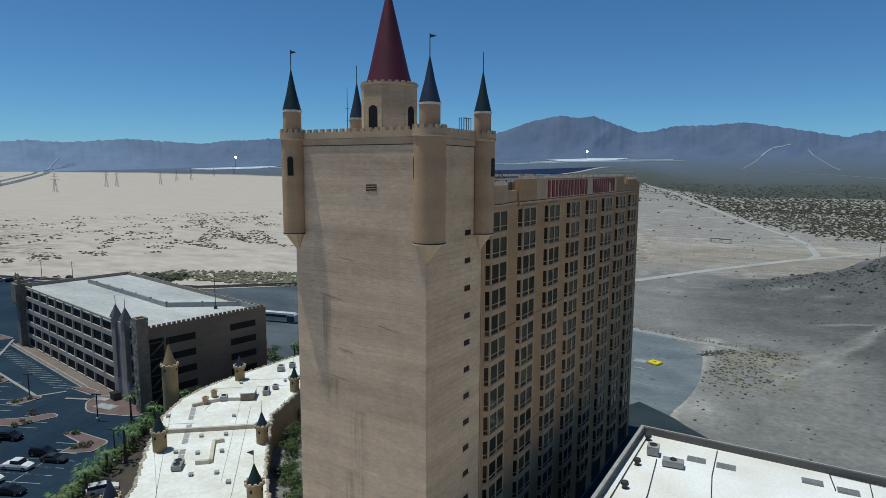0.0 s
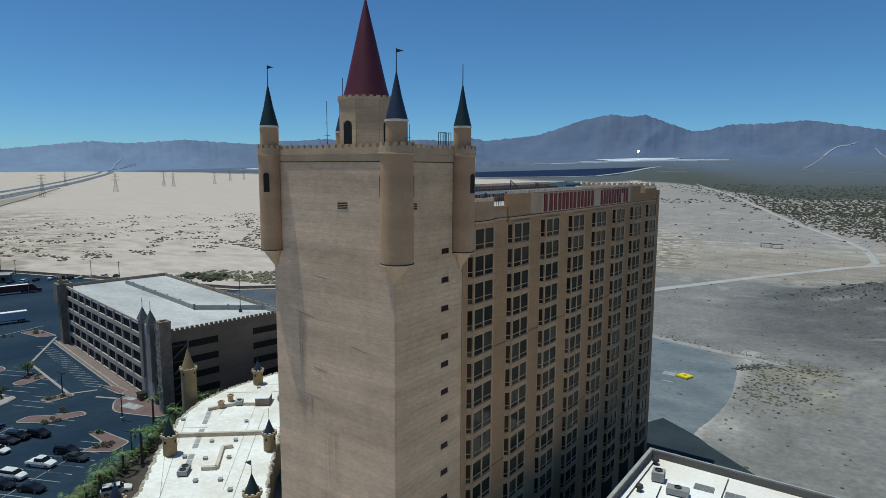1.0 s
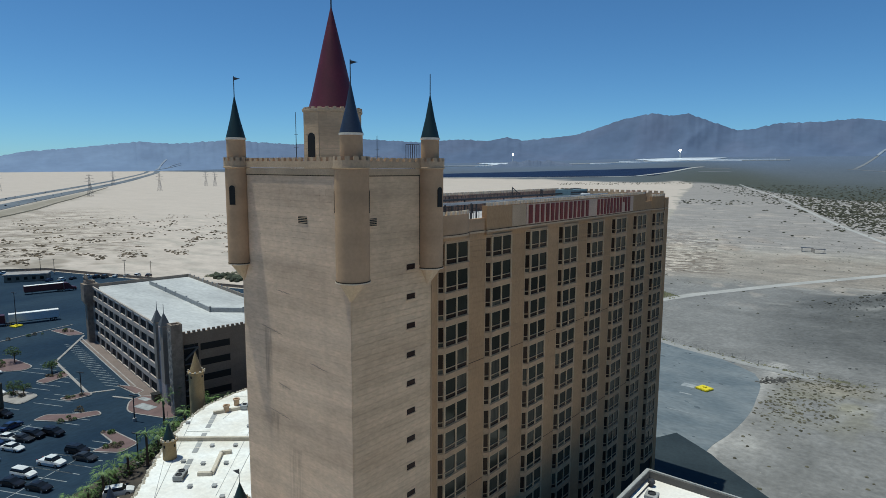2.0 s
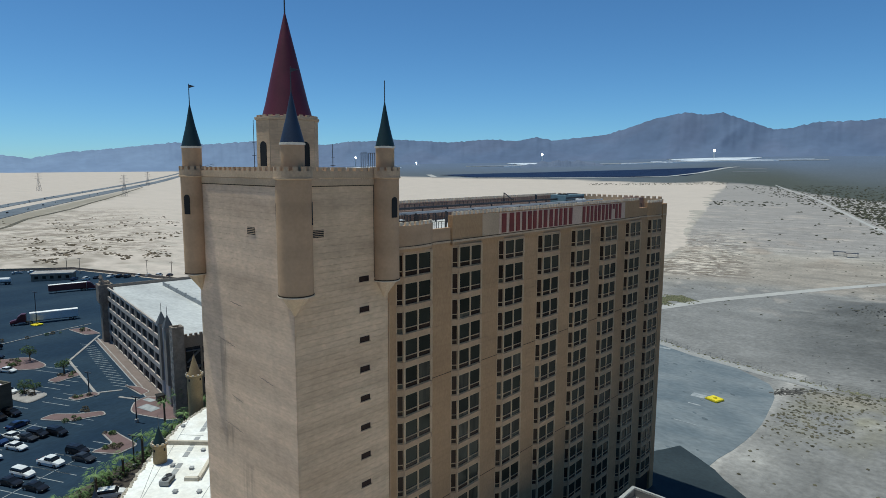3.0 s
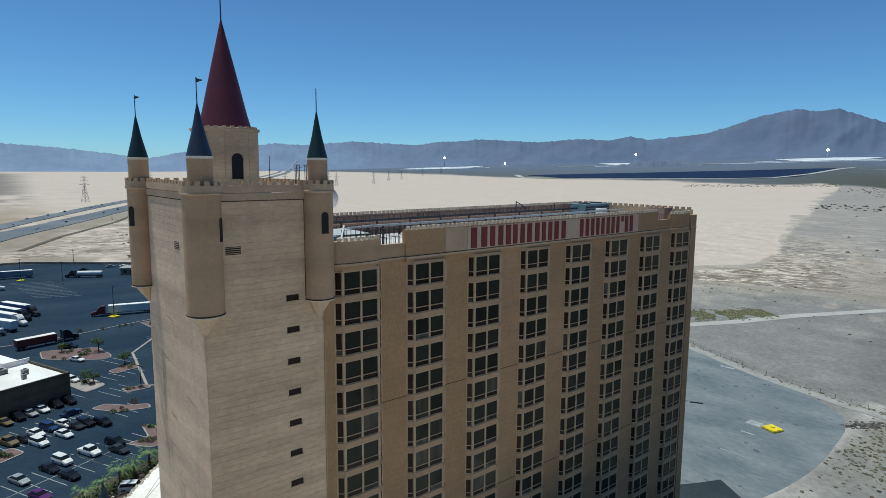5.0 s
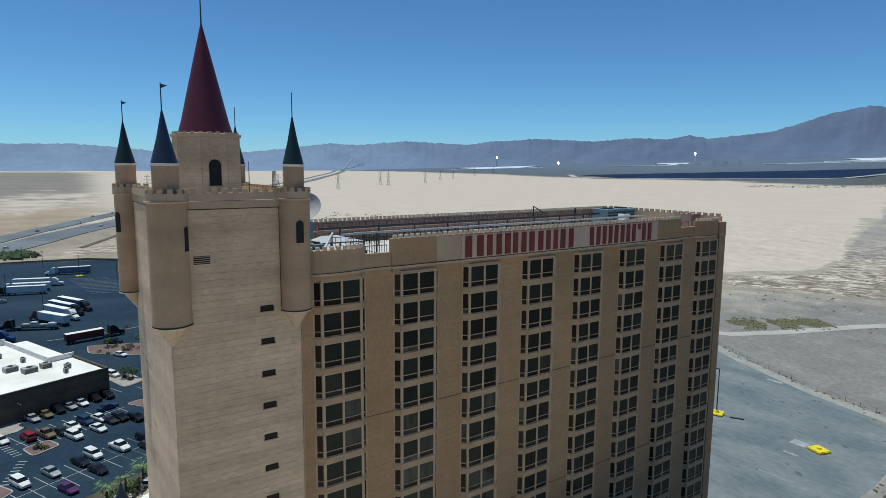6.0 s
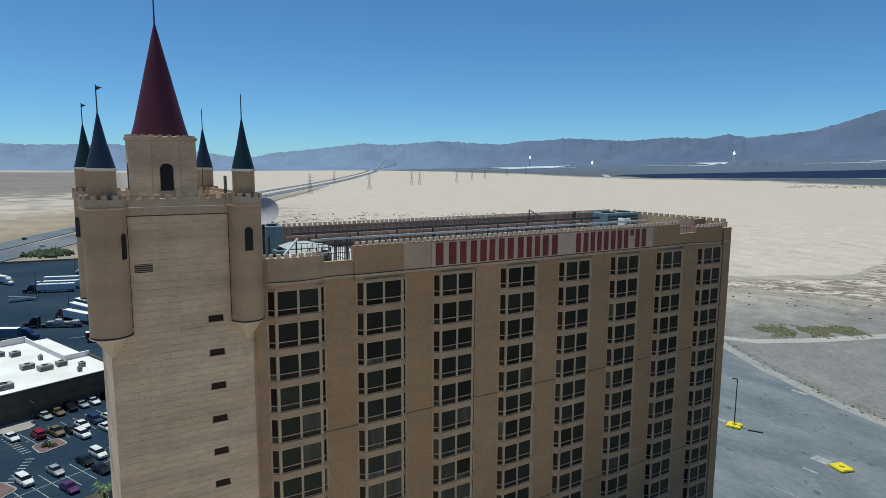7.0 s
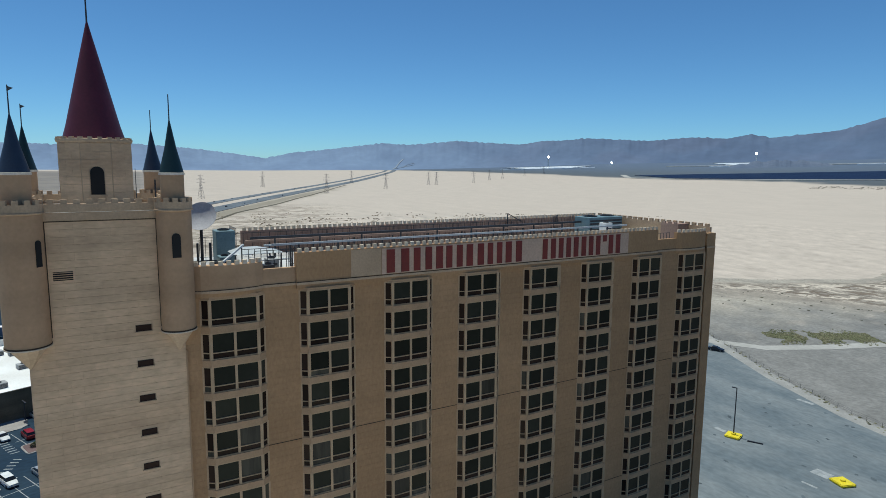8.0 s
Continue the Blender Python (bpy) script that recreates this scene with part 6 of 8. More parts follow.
island(rounded([(-172.4, 63.0), (-168.6, 64.0), (-170.8, 71.0), (-176.0, 71.2)]))
island(rounded([(-206, 50.5), (-196, 50.0), (-184.5, 64.5), (-187.0, 67.5), (-200.0, 66.0)], 2.5))
island(rounded([(-226, 84.5), (-214, 86.0), (-212.0, 90.5), (-225.0, 90.0)]))
island(rounded([(-153.5, 75.6), (-143.0, 75.6), (-144.0, 78.4), (-149.0, 78.2)], 0.8), "kerbed gravel island before the garage front")
island(rounded([(-140.6, 73.0), (-133.5, 69.0), (-121.0, 74.0), (-124.0, 80.0), (-141.0, 77.6)], 3), "paved red island beside the ticket booth")
island(rounded([(-129.5, 32.0), (-124.2, 33.8), (-127.2, 39.0), (-131.5, 37.0)]))
island(rounded([(-112, 24), (-106, 26.5), (-110.0, 31.0), (-115.0, 28)]))
island(rounded([(-168.5, 51.5), (-157.0, 55.0), (-160.5, 60.5), (-169.0, 58.0)], 2), "kerbed corner bed beside the shop", top=M_KERB)
for x, y, s in ((-133.0, 73.4, 2.6), (-138.0, 75.6, 1.6)):
    pad = thing("paved_pad", "pale concrete pad on the paved island", "paving", x, y, LOW + 0.24, 12)
    bm = bmesh.new()
    box(bm, -s, s, -s * 0.5, s * 0.5, 0, 0.05)
    part("slab", bm, M_LINE, pad)


def line(name, a, b, w, label):
    bm = bmesh.new()
    bar(bm, (*a, LOW + 0.05), (*b, LOW + 0.05), w, 0.02)
    return solid(name, bm, M_LINE, label, "road marking", "car park lines", "structure")


# pale concrete dividers
for a, b in (((-210.7, 89.5), (-186.9, 72.9)), ((-186.9, 72.9), (-153.2, 68.6)), ((-153.2, 68.6), (-150.5, 74.0)), ((-146.0, 71.5), (-140.8, 74.0)), ((-149.0, 78.4), (-207.0, 87.6))):
    bm = bmesh.new()
    bar(bm, (*a, LOW + 0.09), (*b, LOW + 0.09), 0.35 if a[0] < -148.9 and a[1] > 78 and b[1] > 87 else 0.7, 0.14)
    solid("kerb_divider", bm, M_KERB, "pale concrete kerb dividing the lanes", "kerb", kind="structure")
# low boundary line between car park and truck park
bm = bmesh.new()
for a, b in (((-219.4, 40), (-219.4, 49.6)), ((-219.4, 49.6), (-221.6, 64)), ((-221.6, 64), (-226.2, 79)), ((-226.2, 79), (-229.2, 93))):
    bar(bm, (*a, LOW + 0.1), (*b, LOW + 0.1), 0.4, 0.2)
solid("kerb_line", bm, M_KERB, "low kerb between car park and truck park", "kerb", kind="structure")
U, V = Vector((math.cos(radians(24.5)), math.sin(radians(24.5)))), Vector((-math.sin(radians(24.5)), math.cos(radians(24.5))))


def stalls(x, y, count, length, step=2.75, u=U, v=V, spine=False):
    for i in range(count):
        p = Vector((x, y)) + v * step * i
        line("stall_line", p - u * length / 2, p + u * length / 2, 0.16, "white parking stall line")
    if spine:
        line("stall_line", (Vector((x, y)) - v * 1), (Vector((x, y)) + v * (step * (count - 1) + 1)), 0.16, "white parking row line")


stalls(-106.2, 28.5, 11, 10.6, spine=True)
stalls(-116.4, 48.0, 4, 10.0)
stalls(-133.0, 32.0, 9, 10.4, spine=True)
stalls(-147.2, 33.0, 9, 5.2)
stalls(-137.5, 58.0, 3, 7.5)
stalls(-119.8, 56.8, 3, 6.0)
stalls(-152.5, 59.5, 3, 8.5, 2.9)
stalls(-166.0, 61.8, 4, 7.5, 2.9)
stalls(-181.0, 65.5, 3, 9, 3.0)
gu, gv = Vector((math.cos(radians(24)), math.sin(radians(24)))), Vector((math.cos(radians(171)), math.sin(radians(171))))
stalls(-153.5, 75.0, 18, 6.0, 2.85, gu, gv)
for i in range(9):
    p = Vector((-136.5 + 1.25 * i, 26.6 + 0.5 * i))
    line("crossing_bar", p, p + Vector((-0.5, 1.6)), 0.3, "white crossing bar")
    q = Vector((-113.0 - 1.3 * i, 28.2 + 0.4 * i))
    line("crossing_bar", q, q + Vector((0.7, 1.5)), 0.3, "white crossing bar")
for i in range(12):
    a = Vector((-300 - 4.2 * i, 60 - 0.5 * i))
    line("stall_line", a, a + Vector((6, 17)), 0.2, "white truck stall line")


def lamp_post(x, y, z, h, base=M_KERB, arm=1.0, heads=2, label="tall dark car park lamp post"):
    l = thing("street_lamp", label, "street lamp", x, y, z, 20, "lamp posts")
    bm = bmesh.new()
    lathe(bm, 0, 0, [(0.14, 0.4), (0.1, h), (0, h + 0.05)], 8)
    part("pole", bm, M_METAL, l)
    bm = bmesh.new()
    if base == M_YELLOW:
        box(bm, -1.5, 1.5, -1.5, 1.5, 0, 0.45)
        bmesh.ops.bevel(bm, geom=bm.edges[:], offset=0.12, segments=2, affect="EDGES")
        lathe(bm, 0, 0, [(0.5, 0.4), (0.45, 0.8), (0.2, 0.85)], 10)
    else:
        lathe(bm, 0, 0, [(0.4, 0), (0.4, 0.8), (0.2, 0.85)], 10)
    part("base", bm, base, l, "yellow painted base" if base == M_YELLOW else "")
    for i in range(heads):
        s = 1 if i else -1
        bm = bmesh.new()
        box(bm, s * 0.1, s * (arm + 0.1), -0.14, 0.14, h - 0.12, h + 0.06)
        part("head", bm, M_METAL, l)


for x, y, h in ((-105.6, 59.2, 6.5), (-143.2, 32.2, 5.2), (-127.0, 68.2, 6.0), (-257.9, 40.8, 10.0), (-304.0, 28.8, 11.0), (-152.8, 67.0, 6.0), (-330, 75, 11), (-380, 45, 11), (-349.6, 128, 8), (-318, 150, 8)):
    lamp_post(x, y, LOW, h)
lamp_post(-241.4, 79.2, LOW, 12.2, M_YELLOW)
lamp_post(-352, 60, LOW, 11, M_YELLOW)
lamp_post(-56.2, 165.2, 0.04, 10.9, M_YELLOW, 0.9, 1, "tall lamp post on a yellow concrete base in the yard")
base = thing("lamp_base", "bare yellow concrete lamp base in the yard", "lamp base", -33.7, 164.8, 0.04, -20)
bm = bmesh.new()
box(bm, -1.6, 1.6, -1.5, 1.5, 0, 0.5)
bmesh.ops.bevel(bm, geom=bm.edges[:], offset=0.12, segments=2, affect="EDGES")
part("block", bm, M_YELLOW, base)
bm = bmesh.new()
lathe(bm, 0, 0, [(0.5, 0.48), (0.45, 0.8), (0.1, 0.82)], 10)
part("plinth", bm, M_YELLOW, base)
for x, y, sx, sy in ((-37.6, 165.2, 1.6, 1.3), (-36.4, 158.9, 1.4, 0.3), (-59.8, 165.8, 1.3, 0.6), (-60, 199, 2.0, 0.6), (-34, 147, 2.6, 0.12)):
    bm = bmesh.new()
    box(bm, x - sx, x + sx, y - sy, y + sy, 0.04, 0.07)
    solid("worn_patch", bm, M_LINE, "pale worn paint patch on the yard", "road marking", kind="structure")
arm = thing("fallen_pole", "short dark pole lying beside the lamp base", "pole", -53.2, 165.6, 0.1, 30)
bm = bmesh.new()
bar(bm, (0, 0, 0.1), (3, 0, 0.1), 0.22)
part("shaft", bm, M_METAL, arm)


# ---- plants ----
def leaf_clump(bm, cx, cy, cz, r, count, size, rng, flat=0.8):
    for i in range(count):
        a, b, q = rng.uniform(0, 2 * math.pi), rng.uniform(-0.5, 1.3), r * rng.uniform(0.45, 1.0) ** 0.5
        c = Vector((cx + q * math.cos(a) * math.cos(b), cy + q * math.sin(a) * math.cos(b), cz + q * math.sin(b) * flat))
        u = Vector((rng.uniform(-1, 1), rng.uniform(-1, 1), rng.uniform(-0.6, 0.6))).normalized() * size * rng.uniform(0.6, 1.3)
        w = Vector((rng.uniform(-1, 1), rng.uniform(-1, 1), rng.uniform(-0.6, 0.6))).normalized() * size * 0.55
        v = [bm.verts.new(c + k) for k in (-u, w, u, -w)]
        bm.faces.new((v[0], v[1], v[2]))
        bm.faces.new((v[0], v[2], v[3]))


def tree_template(seed, h, r, label):
    rng = random.Random(seed)
    t = thing("tree", label, "tree", 0, 0, -500)
    bm = bmesh.new()
    lathe(bm, 0, 0, [(0.2, -0.2), (0.14, h * 0.45), (0.1, h * 0.6)], 8)
    for i in range(5):
        a = 2 * math.pi * i / 5 + rng.uniform(-0.3, 0.3)
        bar(bm, (0, 0, h * 0.4), (r * 0.6 * math.cos(a), r * 0.6 * math.sin(a), h * rng.uniform(0.62, 0.85)), 0.09)
    part("trunk", bm, M_BARK, t)
    bm = bmesh.new()
    for i in range(11):
        a, q = rng.uniform(0, 6.28), r * rng.uniform(0.15, 0.72)
        leaf_clump(bm, q * math.cos(a), q * math.sin(a), h * rng.uniform(0.55, 0.9), r * rng.uniform(0.28, 0.42), 75, 0.2, rng)
    part("crown", bm, M_LEAF, t)
    return t


def palm_template(seed, h, label, fronds=22, length=1.7):
    rng = random.Random(seed)
    t = thing("palm_tree", label, "palm", 0, 0, -500)
    bm = bmesh.new()
    lathe(bm, 0, 0, [(0.3, -0.2), (0.2, h * 0.5), (0.22, h - 0.3), (0.05, h)], 8)
    part("trunk", bm, M_BARK, t)
    bm = bmesh.new()
    for i in range(fronds):
        a, up = 2 * math.pi * i / fronds * 3.1, rng.uniform(-0.5, 1.2)
        d = Vector((math.cos(a), math.sin(a), 0))
        s = Vector((-math.sin(a), math.cos(a), 0))
        L = length * rng.uniform(0.8, 1.15)
        p0 = Vector((0, 0, h - 0.15))
        p1 = p0 + d * L * 0.55 + Vector((0, 0, up * L * 0.5))
        for k in range(9):
            f = -0.8 + 1.6 * k / 8
            tip = p1 + d * L * 0.55 * math.cos(f) + s * L * 0.5 * math.sin(f) + Vector((0, 0, (up * 0.3 - 0.45) * L * rng.uniform(0.6, 1.1)))
            v = [bm.verts.new(q) for q in (p1 - s * 0.05, p1 + s * 0.05, tip)]
            bm.faces.new(v)
        v = [bm.verts.new(q) for q in (p0 - s * 0.03, p0 + s * 0.03, p1 + s * 0.03, p1 - s * 0.03)]
        bm.faces.new(v)
    part("crown", bm, M_PALM, t)
    return t


def shrub_template(seed, r, material, label):
    rng = random.Random(seed)
    t = thing("shrub", label, "shrub", 0, 0, -500)
    bm = bmesh.new()
    leaf_clump(bm, 0, 0, r * 0.45, r, 110, 0.14 + r * 0.08, rng, 0.85)
    part("foliage", bm, material, t)
    bm = bmesh.new()
    for i in range(5):
        a = 1.3 * i
        bar(bm, (0, 0, -0.1), (0.6 * r * math.cos(a), 0.6 * r * math.sin(a), 0.7 * r), 0.04)
    part("stem", bm, M_BARK, t)
    return t


T1 = tree_template(11, 5.2, 3.4, "round green desert tree in a gravel island")
T2 = tree_template(12, 3.6, 2.6, "low spreading green desert tree in a gravel island")
P1 = palm_template(21, 6.0, "green fan palm beside the casino wall")
P2 = palm_template(22, 4.0, "short green fan palm beside the casino wall", 24, 2.0)
S1 = shrub_template(31, 0.75, M_LEAF, "small dark green shrub in a gravel bed")
S2 = shrub_template(32, 1.3, M_LEAF, "dense green shrub beside a building")
S3 = shrub_template(33, 0.9, mat("dusty shrub leaves", (0.11, 0.09, 0.055), None, 0.9, island=0.3), "dry dusty shrub in a gravel bed")
rng = random.Random(8)


def plant(t, places, z=LOW):
    first = True
    for x, y, *s in places:
        k = (s[0] if s else 1.0) * rng.uniform(0.9, 1.1)
        m = pose(x, y, z if z is not None else level(x, y), 0, 0, rng.uniform(0, 360))
        ob = t if first else copy_thing(t, m)
        ob.matrix_basis = m @ Matrix.Diagonal((k, k, k, 1))
        first = False


plant(T1, [(-194.5, 65.0), (-165, 56.2, 0.8), (-128.5, 119.5, 0.8), (-122, 122.5, 0.9), (-96.5, 95.0, 0.9), (-92.5, 98, 0.8), (-83.0, 82.0, 0.9), (-73.5, 70.5, 0.9), (-66.0, 64.5, 0.9), (-60.5, 60.0, 0.9)])
plant(T2, [(-176.2, 68.4), (-163.8, 58.0, 0.8), (-201.5, 56.0, 0.8), (-87.5, 89.5), (-79.5, 77.0), (-70.0, 68.0), (-137.0, 122.5, 0.8), (-118, 118)])
plant(P1, [(-104.4, 60.4), (-120.8, 71.8), (-123.6, 76.4), (-116.5, 78.5, 0.9), (-119.5, 118.5), (-113.0, 87.0, 0.8), (-112.5, 92.5, 0.9), (-103.5, 103.0)])
plant(P2, [(-99.2, 50.4), (-101.4, 53.2), (-103.4, 56.4), (-97.2, 47.2), (-95.0, 44.0), (-108.5, 64.5), (-112.0, 69.5), (-115.5, 73.8), (-117.0, 81.0), (-110.6, 66.0, 0.8), (-126.5, 84.5), (-114.5, 83.5), (-113.6, 97.5)])
places = []
for cx, cy, dx, dy, n in ((-116.5, 60.5, 3, 2.2, 6), (-124.0, 61.8, 2, 0.8, 3), (-140.5, 59.5, 2.5, 3.5, 6), (-152.6, 65.8, 1.0, 2.4, 4), (-172, 67.5, 2, 2.6, 4), (-197, 58, 5, 5, 14), (-219, 88, 5, 1.2, 4), (-127.8, 35.5, 1.5, 1.8, 4), (-165, 55.5, 2.5, 2, 4), (-224, 66, 1, 18, 8)):
    places += [(cx + rng.uniform(-dx, dx), cy + rng.uniform(-dy, dy), rng.uniform(0.6, 1.1)) for i in range(n)]
plant(S1, places[::2])
plant(S3, places[1::2])
hedge = []
for a, b, n in (((-97, 45), (-110, 64.5), 16), ((-110, 65), (-118, 75), 8), ((-109.6, 77), (-111, 92), 8), ((-124, 116.5), (-134, 120.5), 6), ((-86, 84), (-64, 60), 14), ((-90, 91), (-91, 104), 6), ((-78, 73), (-70, 66), 6)):
    for i in range(n):
        s = (i + rng.uniform(0, 1)) / n
        hedge.append((a[0] + (b[0] - a[0]) * s + rng.uniform(-0.8, 0.8), a[1] + (b[1] - a[1]) * s + rng.uniform(-0.8, 0.8), rng.uniform(0.8, 1.5)))
plant(S2, hedge)
RT = shrub_template(34, 1.6, mat("crimson blossom", (0.3, 0.02, 0.05), None, 0.8, island=0.25), "crimson flowering shrub beside the garage")
plant(RT, [(-133.0, 120.6)])
bm = bmesh.new()
prism(bm, [(-95, 112), (-88, 90), (-83, 76), (-68, 61), (-60, 55), (-50, 58), (-62, 74), (-80, 95), (-84, 112)], -2.4, -2.12)
solid("courtyard", bm, mat("red brick paving", (0.22, 0.12, 0.09), (0.17, 0.1, 0.08), 0.9, 0.3, 4, 0.2), "red paved courtyard between the buildings", "paving", kind="structure")


# ---- vehicles ----
def loft(bm, sections):
    """Joins cross-sections (x, half width, z0, z1, half width above) into a closed body."""
    rings = []
    for x, w0, z0, z1, w1 in sections:
        rings.append([bm.verts.new((x, s * w, z)) for s, w, z in ((-1, w0, z0), (1, w0, z0), (1, w0, z0 + (z1 - z0) * 0.55), (1, w1, z1), (-1, w1, z1), (-1, w0, z0 + (z1 - z0) * 0.55))])
    for a, b in zip(rings, rings[1:]):
        for i in range(6):
            bm.faces.new((a[i], a[(i + 1) % 6], b[(i + 1) % 6], b[i]))
    bm.faces.new(rings[0][::-1])
    bm.faces.new(rings[-1])


def wheel(parent, x, y, r, w):
    bm = bmesh.new()
    lathe(bm, 0, 0, [(r * 0.62, -w / 2), (r, -w / 2 + 0.03), (r, w / 2 - 0.03), (r * 0.62, w / 2)], 14)
    t = part("wheel", bm, M_TYRE, parent, "black tyre", at=pose(x, y, r, 90, 0, 0))
    bm = bmesh.new()
    lathe(bm, 0, 0, [(r * 0.6, -w / 2 - 0.01), (r * 0.6, w / 2 + 0.01)], 10)
    part("rim", bm, M_RIM, t)


SHAPES = {  # length, half width, bonnet z, roof z, windscreen foot, roof front, roof back, rear glass foot
    "sedan": (4.75, 0.9, 0.92, 1.45, 0.95, 0.25, -1.05, -1.75),
    "suv": (4.8, 0.95, 1.1, 1.75, 1.15, 0.55, -1.95, -2.25),
    "pickup": (5.6, 0.98, 1.12, 1.85, 1.35, 0.75, -0.65, -0.85),
}
STYLES = {"sedan": "sedan", "suv": "sport utility vehicle", "pickup": "pickup truck"}


def car_template(style, tone):
    L, W, zb, zr, f0, f1, b1, b0 = SHAPES[style]
    c = thing(style if style != "suv" else "suv_car", f"parked {tone} {STYLES[style]} on dark asphalt", "car", 0, 0, -500, 0, "parked cars")
    p = PAINT[tone]
    h = L / 2
    tail = zb + (0.02 if style != "pickup" else -0.1)
    bm = bmesh.new()
    loft(bm, [(-h, W * 0.86, 0.42, tail * 0.93, W * 0.8), (-h + 0.25, W, 0.28, tail, W * 0.9), (b0, W, 0.25, zb + 0.05, W * 0.92), (f0, W, 0.25, zb + 0.02, W * 0.92), (h - 0.5, W * 0.97, 0.28, zb - 0.1, W * 0.85), (h, W * 0.8, 0.4, zb - 0.28, W * 0.7)])
    part("body", bm, p, c, tone + " painted body")
    bm = bmesh.new()
    loft(bm, [(b0, W * 0.9, zb, zb + 0.06, W * 0.86), (b1, W * 0.88, zb, zr - 0.05, W * 0.70), (f1, W * 0.88, zb, zr - 0.05, W * 0.72), (f0, W * 0.9, zb, zb + 0.05, W * 0.86)])
    part("glasshouse", bm, M_CARGLASS, c, "dark glass house")
    bm = bmesh.new()
    loft(bm, [(b1 - 0.1, W * 0.72, zr - 0.1, zr - 0.02, W * 0.66), ((b1 + f1) / 2, W * 0.76, zr - 0.07, zr + 0.02, W * 0.68), (f1 + 0.08, W * 0.73, zr - 0.1, zr - 0.02, W * 0.66)])
    part("roof", bm, p, c)
    if style == "pickup":
        bm = bmesh.new()
        box(bm, -h + 0.15, b0 - 0.15, -W * 0.8, W * 0.8, tail - 0.1, tail + 0.012)
        part("cargo_bed", bm, M_DARK, c, "dark open cargo bed")
    for x in (h - 0.95, -h + 0.95):
        for y in (-W + 0.08, W - 0.08):
            wheel(c, x, y, 0.34 if style == "sedan" else 0.39, 0.24)
    for s in (-1, 1):
        bm = bmesh.new()
        box(bm, h - 0.16, h - 0.02, s * W * 0.62 - 0.16, s * W * 0.62 + 0.16, zb - 0.42, zb - 0.28)
        part("headlight", bm, M_LAMPG, c)
        bm = bmesh.new()
        box(bm, -h - 0.01, -h + 0.1, s * W * 0.68 - 0.12, s * W * 0.68 + 0.12, zb - 0.3, zb - 0.08)
        part("tail_light", bm, M_TAIL, c)
        bm = bmesh.new()
        box(bm, f0 - 0.3, f0 - 0.1, s * (W + 0.06) - 0.09, s * (W + 0.06) + 0.09, zb + 0.02, zb + 0.16)
        part("mirror", bm, p, c)
    return c


CARS = [
    ("suv", "white", -112.1, 31.7, 24), ("sedan", "silver", -113.7, 36.6, 24), ("suv", "white", -117.4, 44.0, 24), ("sedan", "black", -115.4, 41.6, 24), ("sedan", "black", -110.0, 44.1, 24),
    ("pickup", "white", -118.5, 48.9, 24), ("suv", "black", -120.1, 54.0, 24), ("sedan", "charcoal", -115.8, 53.8, 24), ("suv", "red", -134.4, 33.3, 200), ("pickup", "gold", -134.0, 36.6, 24),
    ("sedan", "charcoal", -134.1, 39.2, 204), ("sedan", "white", -135.4, 41.7, 24), ("suv", "white", -129.6, 41.6, 24), ("suv", "blue", -137.0, 44.3, 24), ("sedan", "white", -137.3, 47.2, 24),
    ("sedan", "white", -131.2, 46.3, 24), ("suv", "black", -134.9, 51.0, 24), ("suv", "black", -132.9, 54.1, 24), ("sedan", "silver", -145.6, 34.4, 24), ("sedan", "gold", -146.7, 37.0, 24),
    ("suv", "black", -148.2, 39.5, 24), ("sedan", "silver", -149.2, 42.0, 24), ("sedan", "white", -150.2, 44.5, 24), ("suv", "black", -151.7, 47.5, 24), ("suv", "black", -152.2, 50.3, 24),
    ("sedan", "blue", -143.6, 49.6, 114), ("suv", "white", -169.0, 53.6, 24), ("sedan", "white", -188.3, 58.1, 30), ("pickup", "black", -205.0, 58.3, 50),
    ("suv", "white", -97.6, 52.2, 60), ("sedan", "charcoal", -134.6, 49.0, 24), ("sedan", "white", -135.6, 40.5 - 12, 24), ("sedan", "black", -368.8, 90.5, 90), ("sedan", "silver", -371.4, 104.6, 90), ("sedan", "white", -368.4, 111.0, 80),
    ("suv", "white", -325.6, 123.0, 130), ("sedan", "black", -326.6, 128.4, 130), ("pickup", "white", -324.8, 134.4, 130), ("suv", "charcoal", -318.4, 140.2, 130), ("sedan", "white", -317.6, 145.4, 130),
    ("sedan", "blue", -330.0, 119.0, 130), ("suv", "black", -321.5, 137.5, 130), ("sedan", "silver", -314.0, 149.0, 130), ("suv", "white", -310.5, 153.0, 130), ("sedan", "charcoal", -307.0, 157.0, 130), ("sedan", "silver", -133.0, 58.0 - 37, 24),
    ("suv", "charcoal", -116.8, 27.2 - 4, 24), ("sedan", "purple", -105.0, 38.8, 24), ("sedan", "black", -98.6, 217.3, 20),
]
made = {}
for style, tone, x, y, a in CARS:
    z = LOW + 0.04 if x < -100 or y < 200 and x < -90 else level(x, y) + 0.06
    key = (style, tone)
    if key not in made:
        made[key] = car_template(style, tone)
        made[key].matrix_basis = pose(x, y, z, 0, 0, a)
    else:
        copy_thing(made[key], pose(x, y, z, 0, 0, a + rng.uniform(-2, 2)))


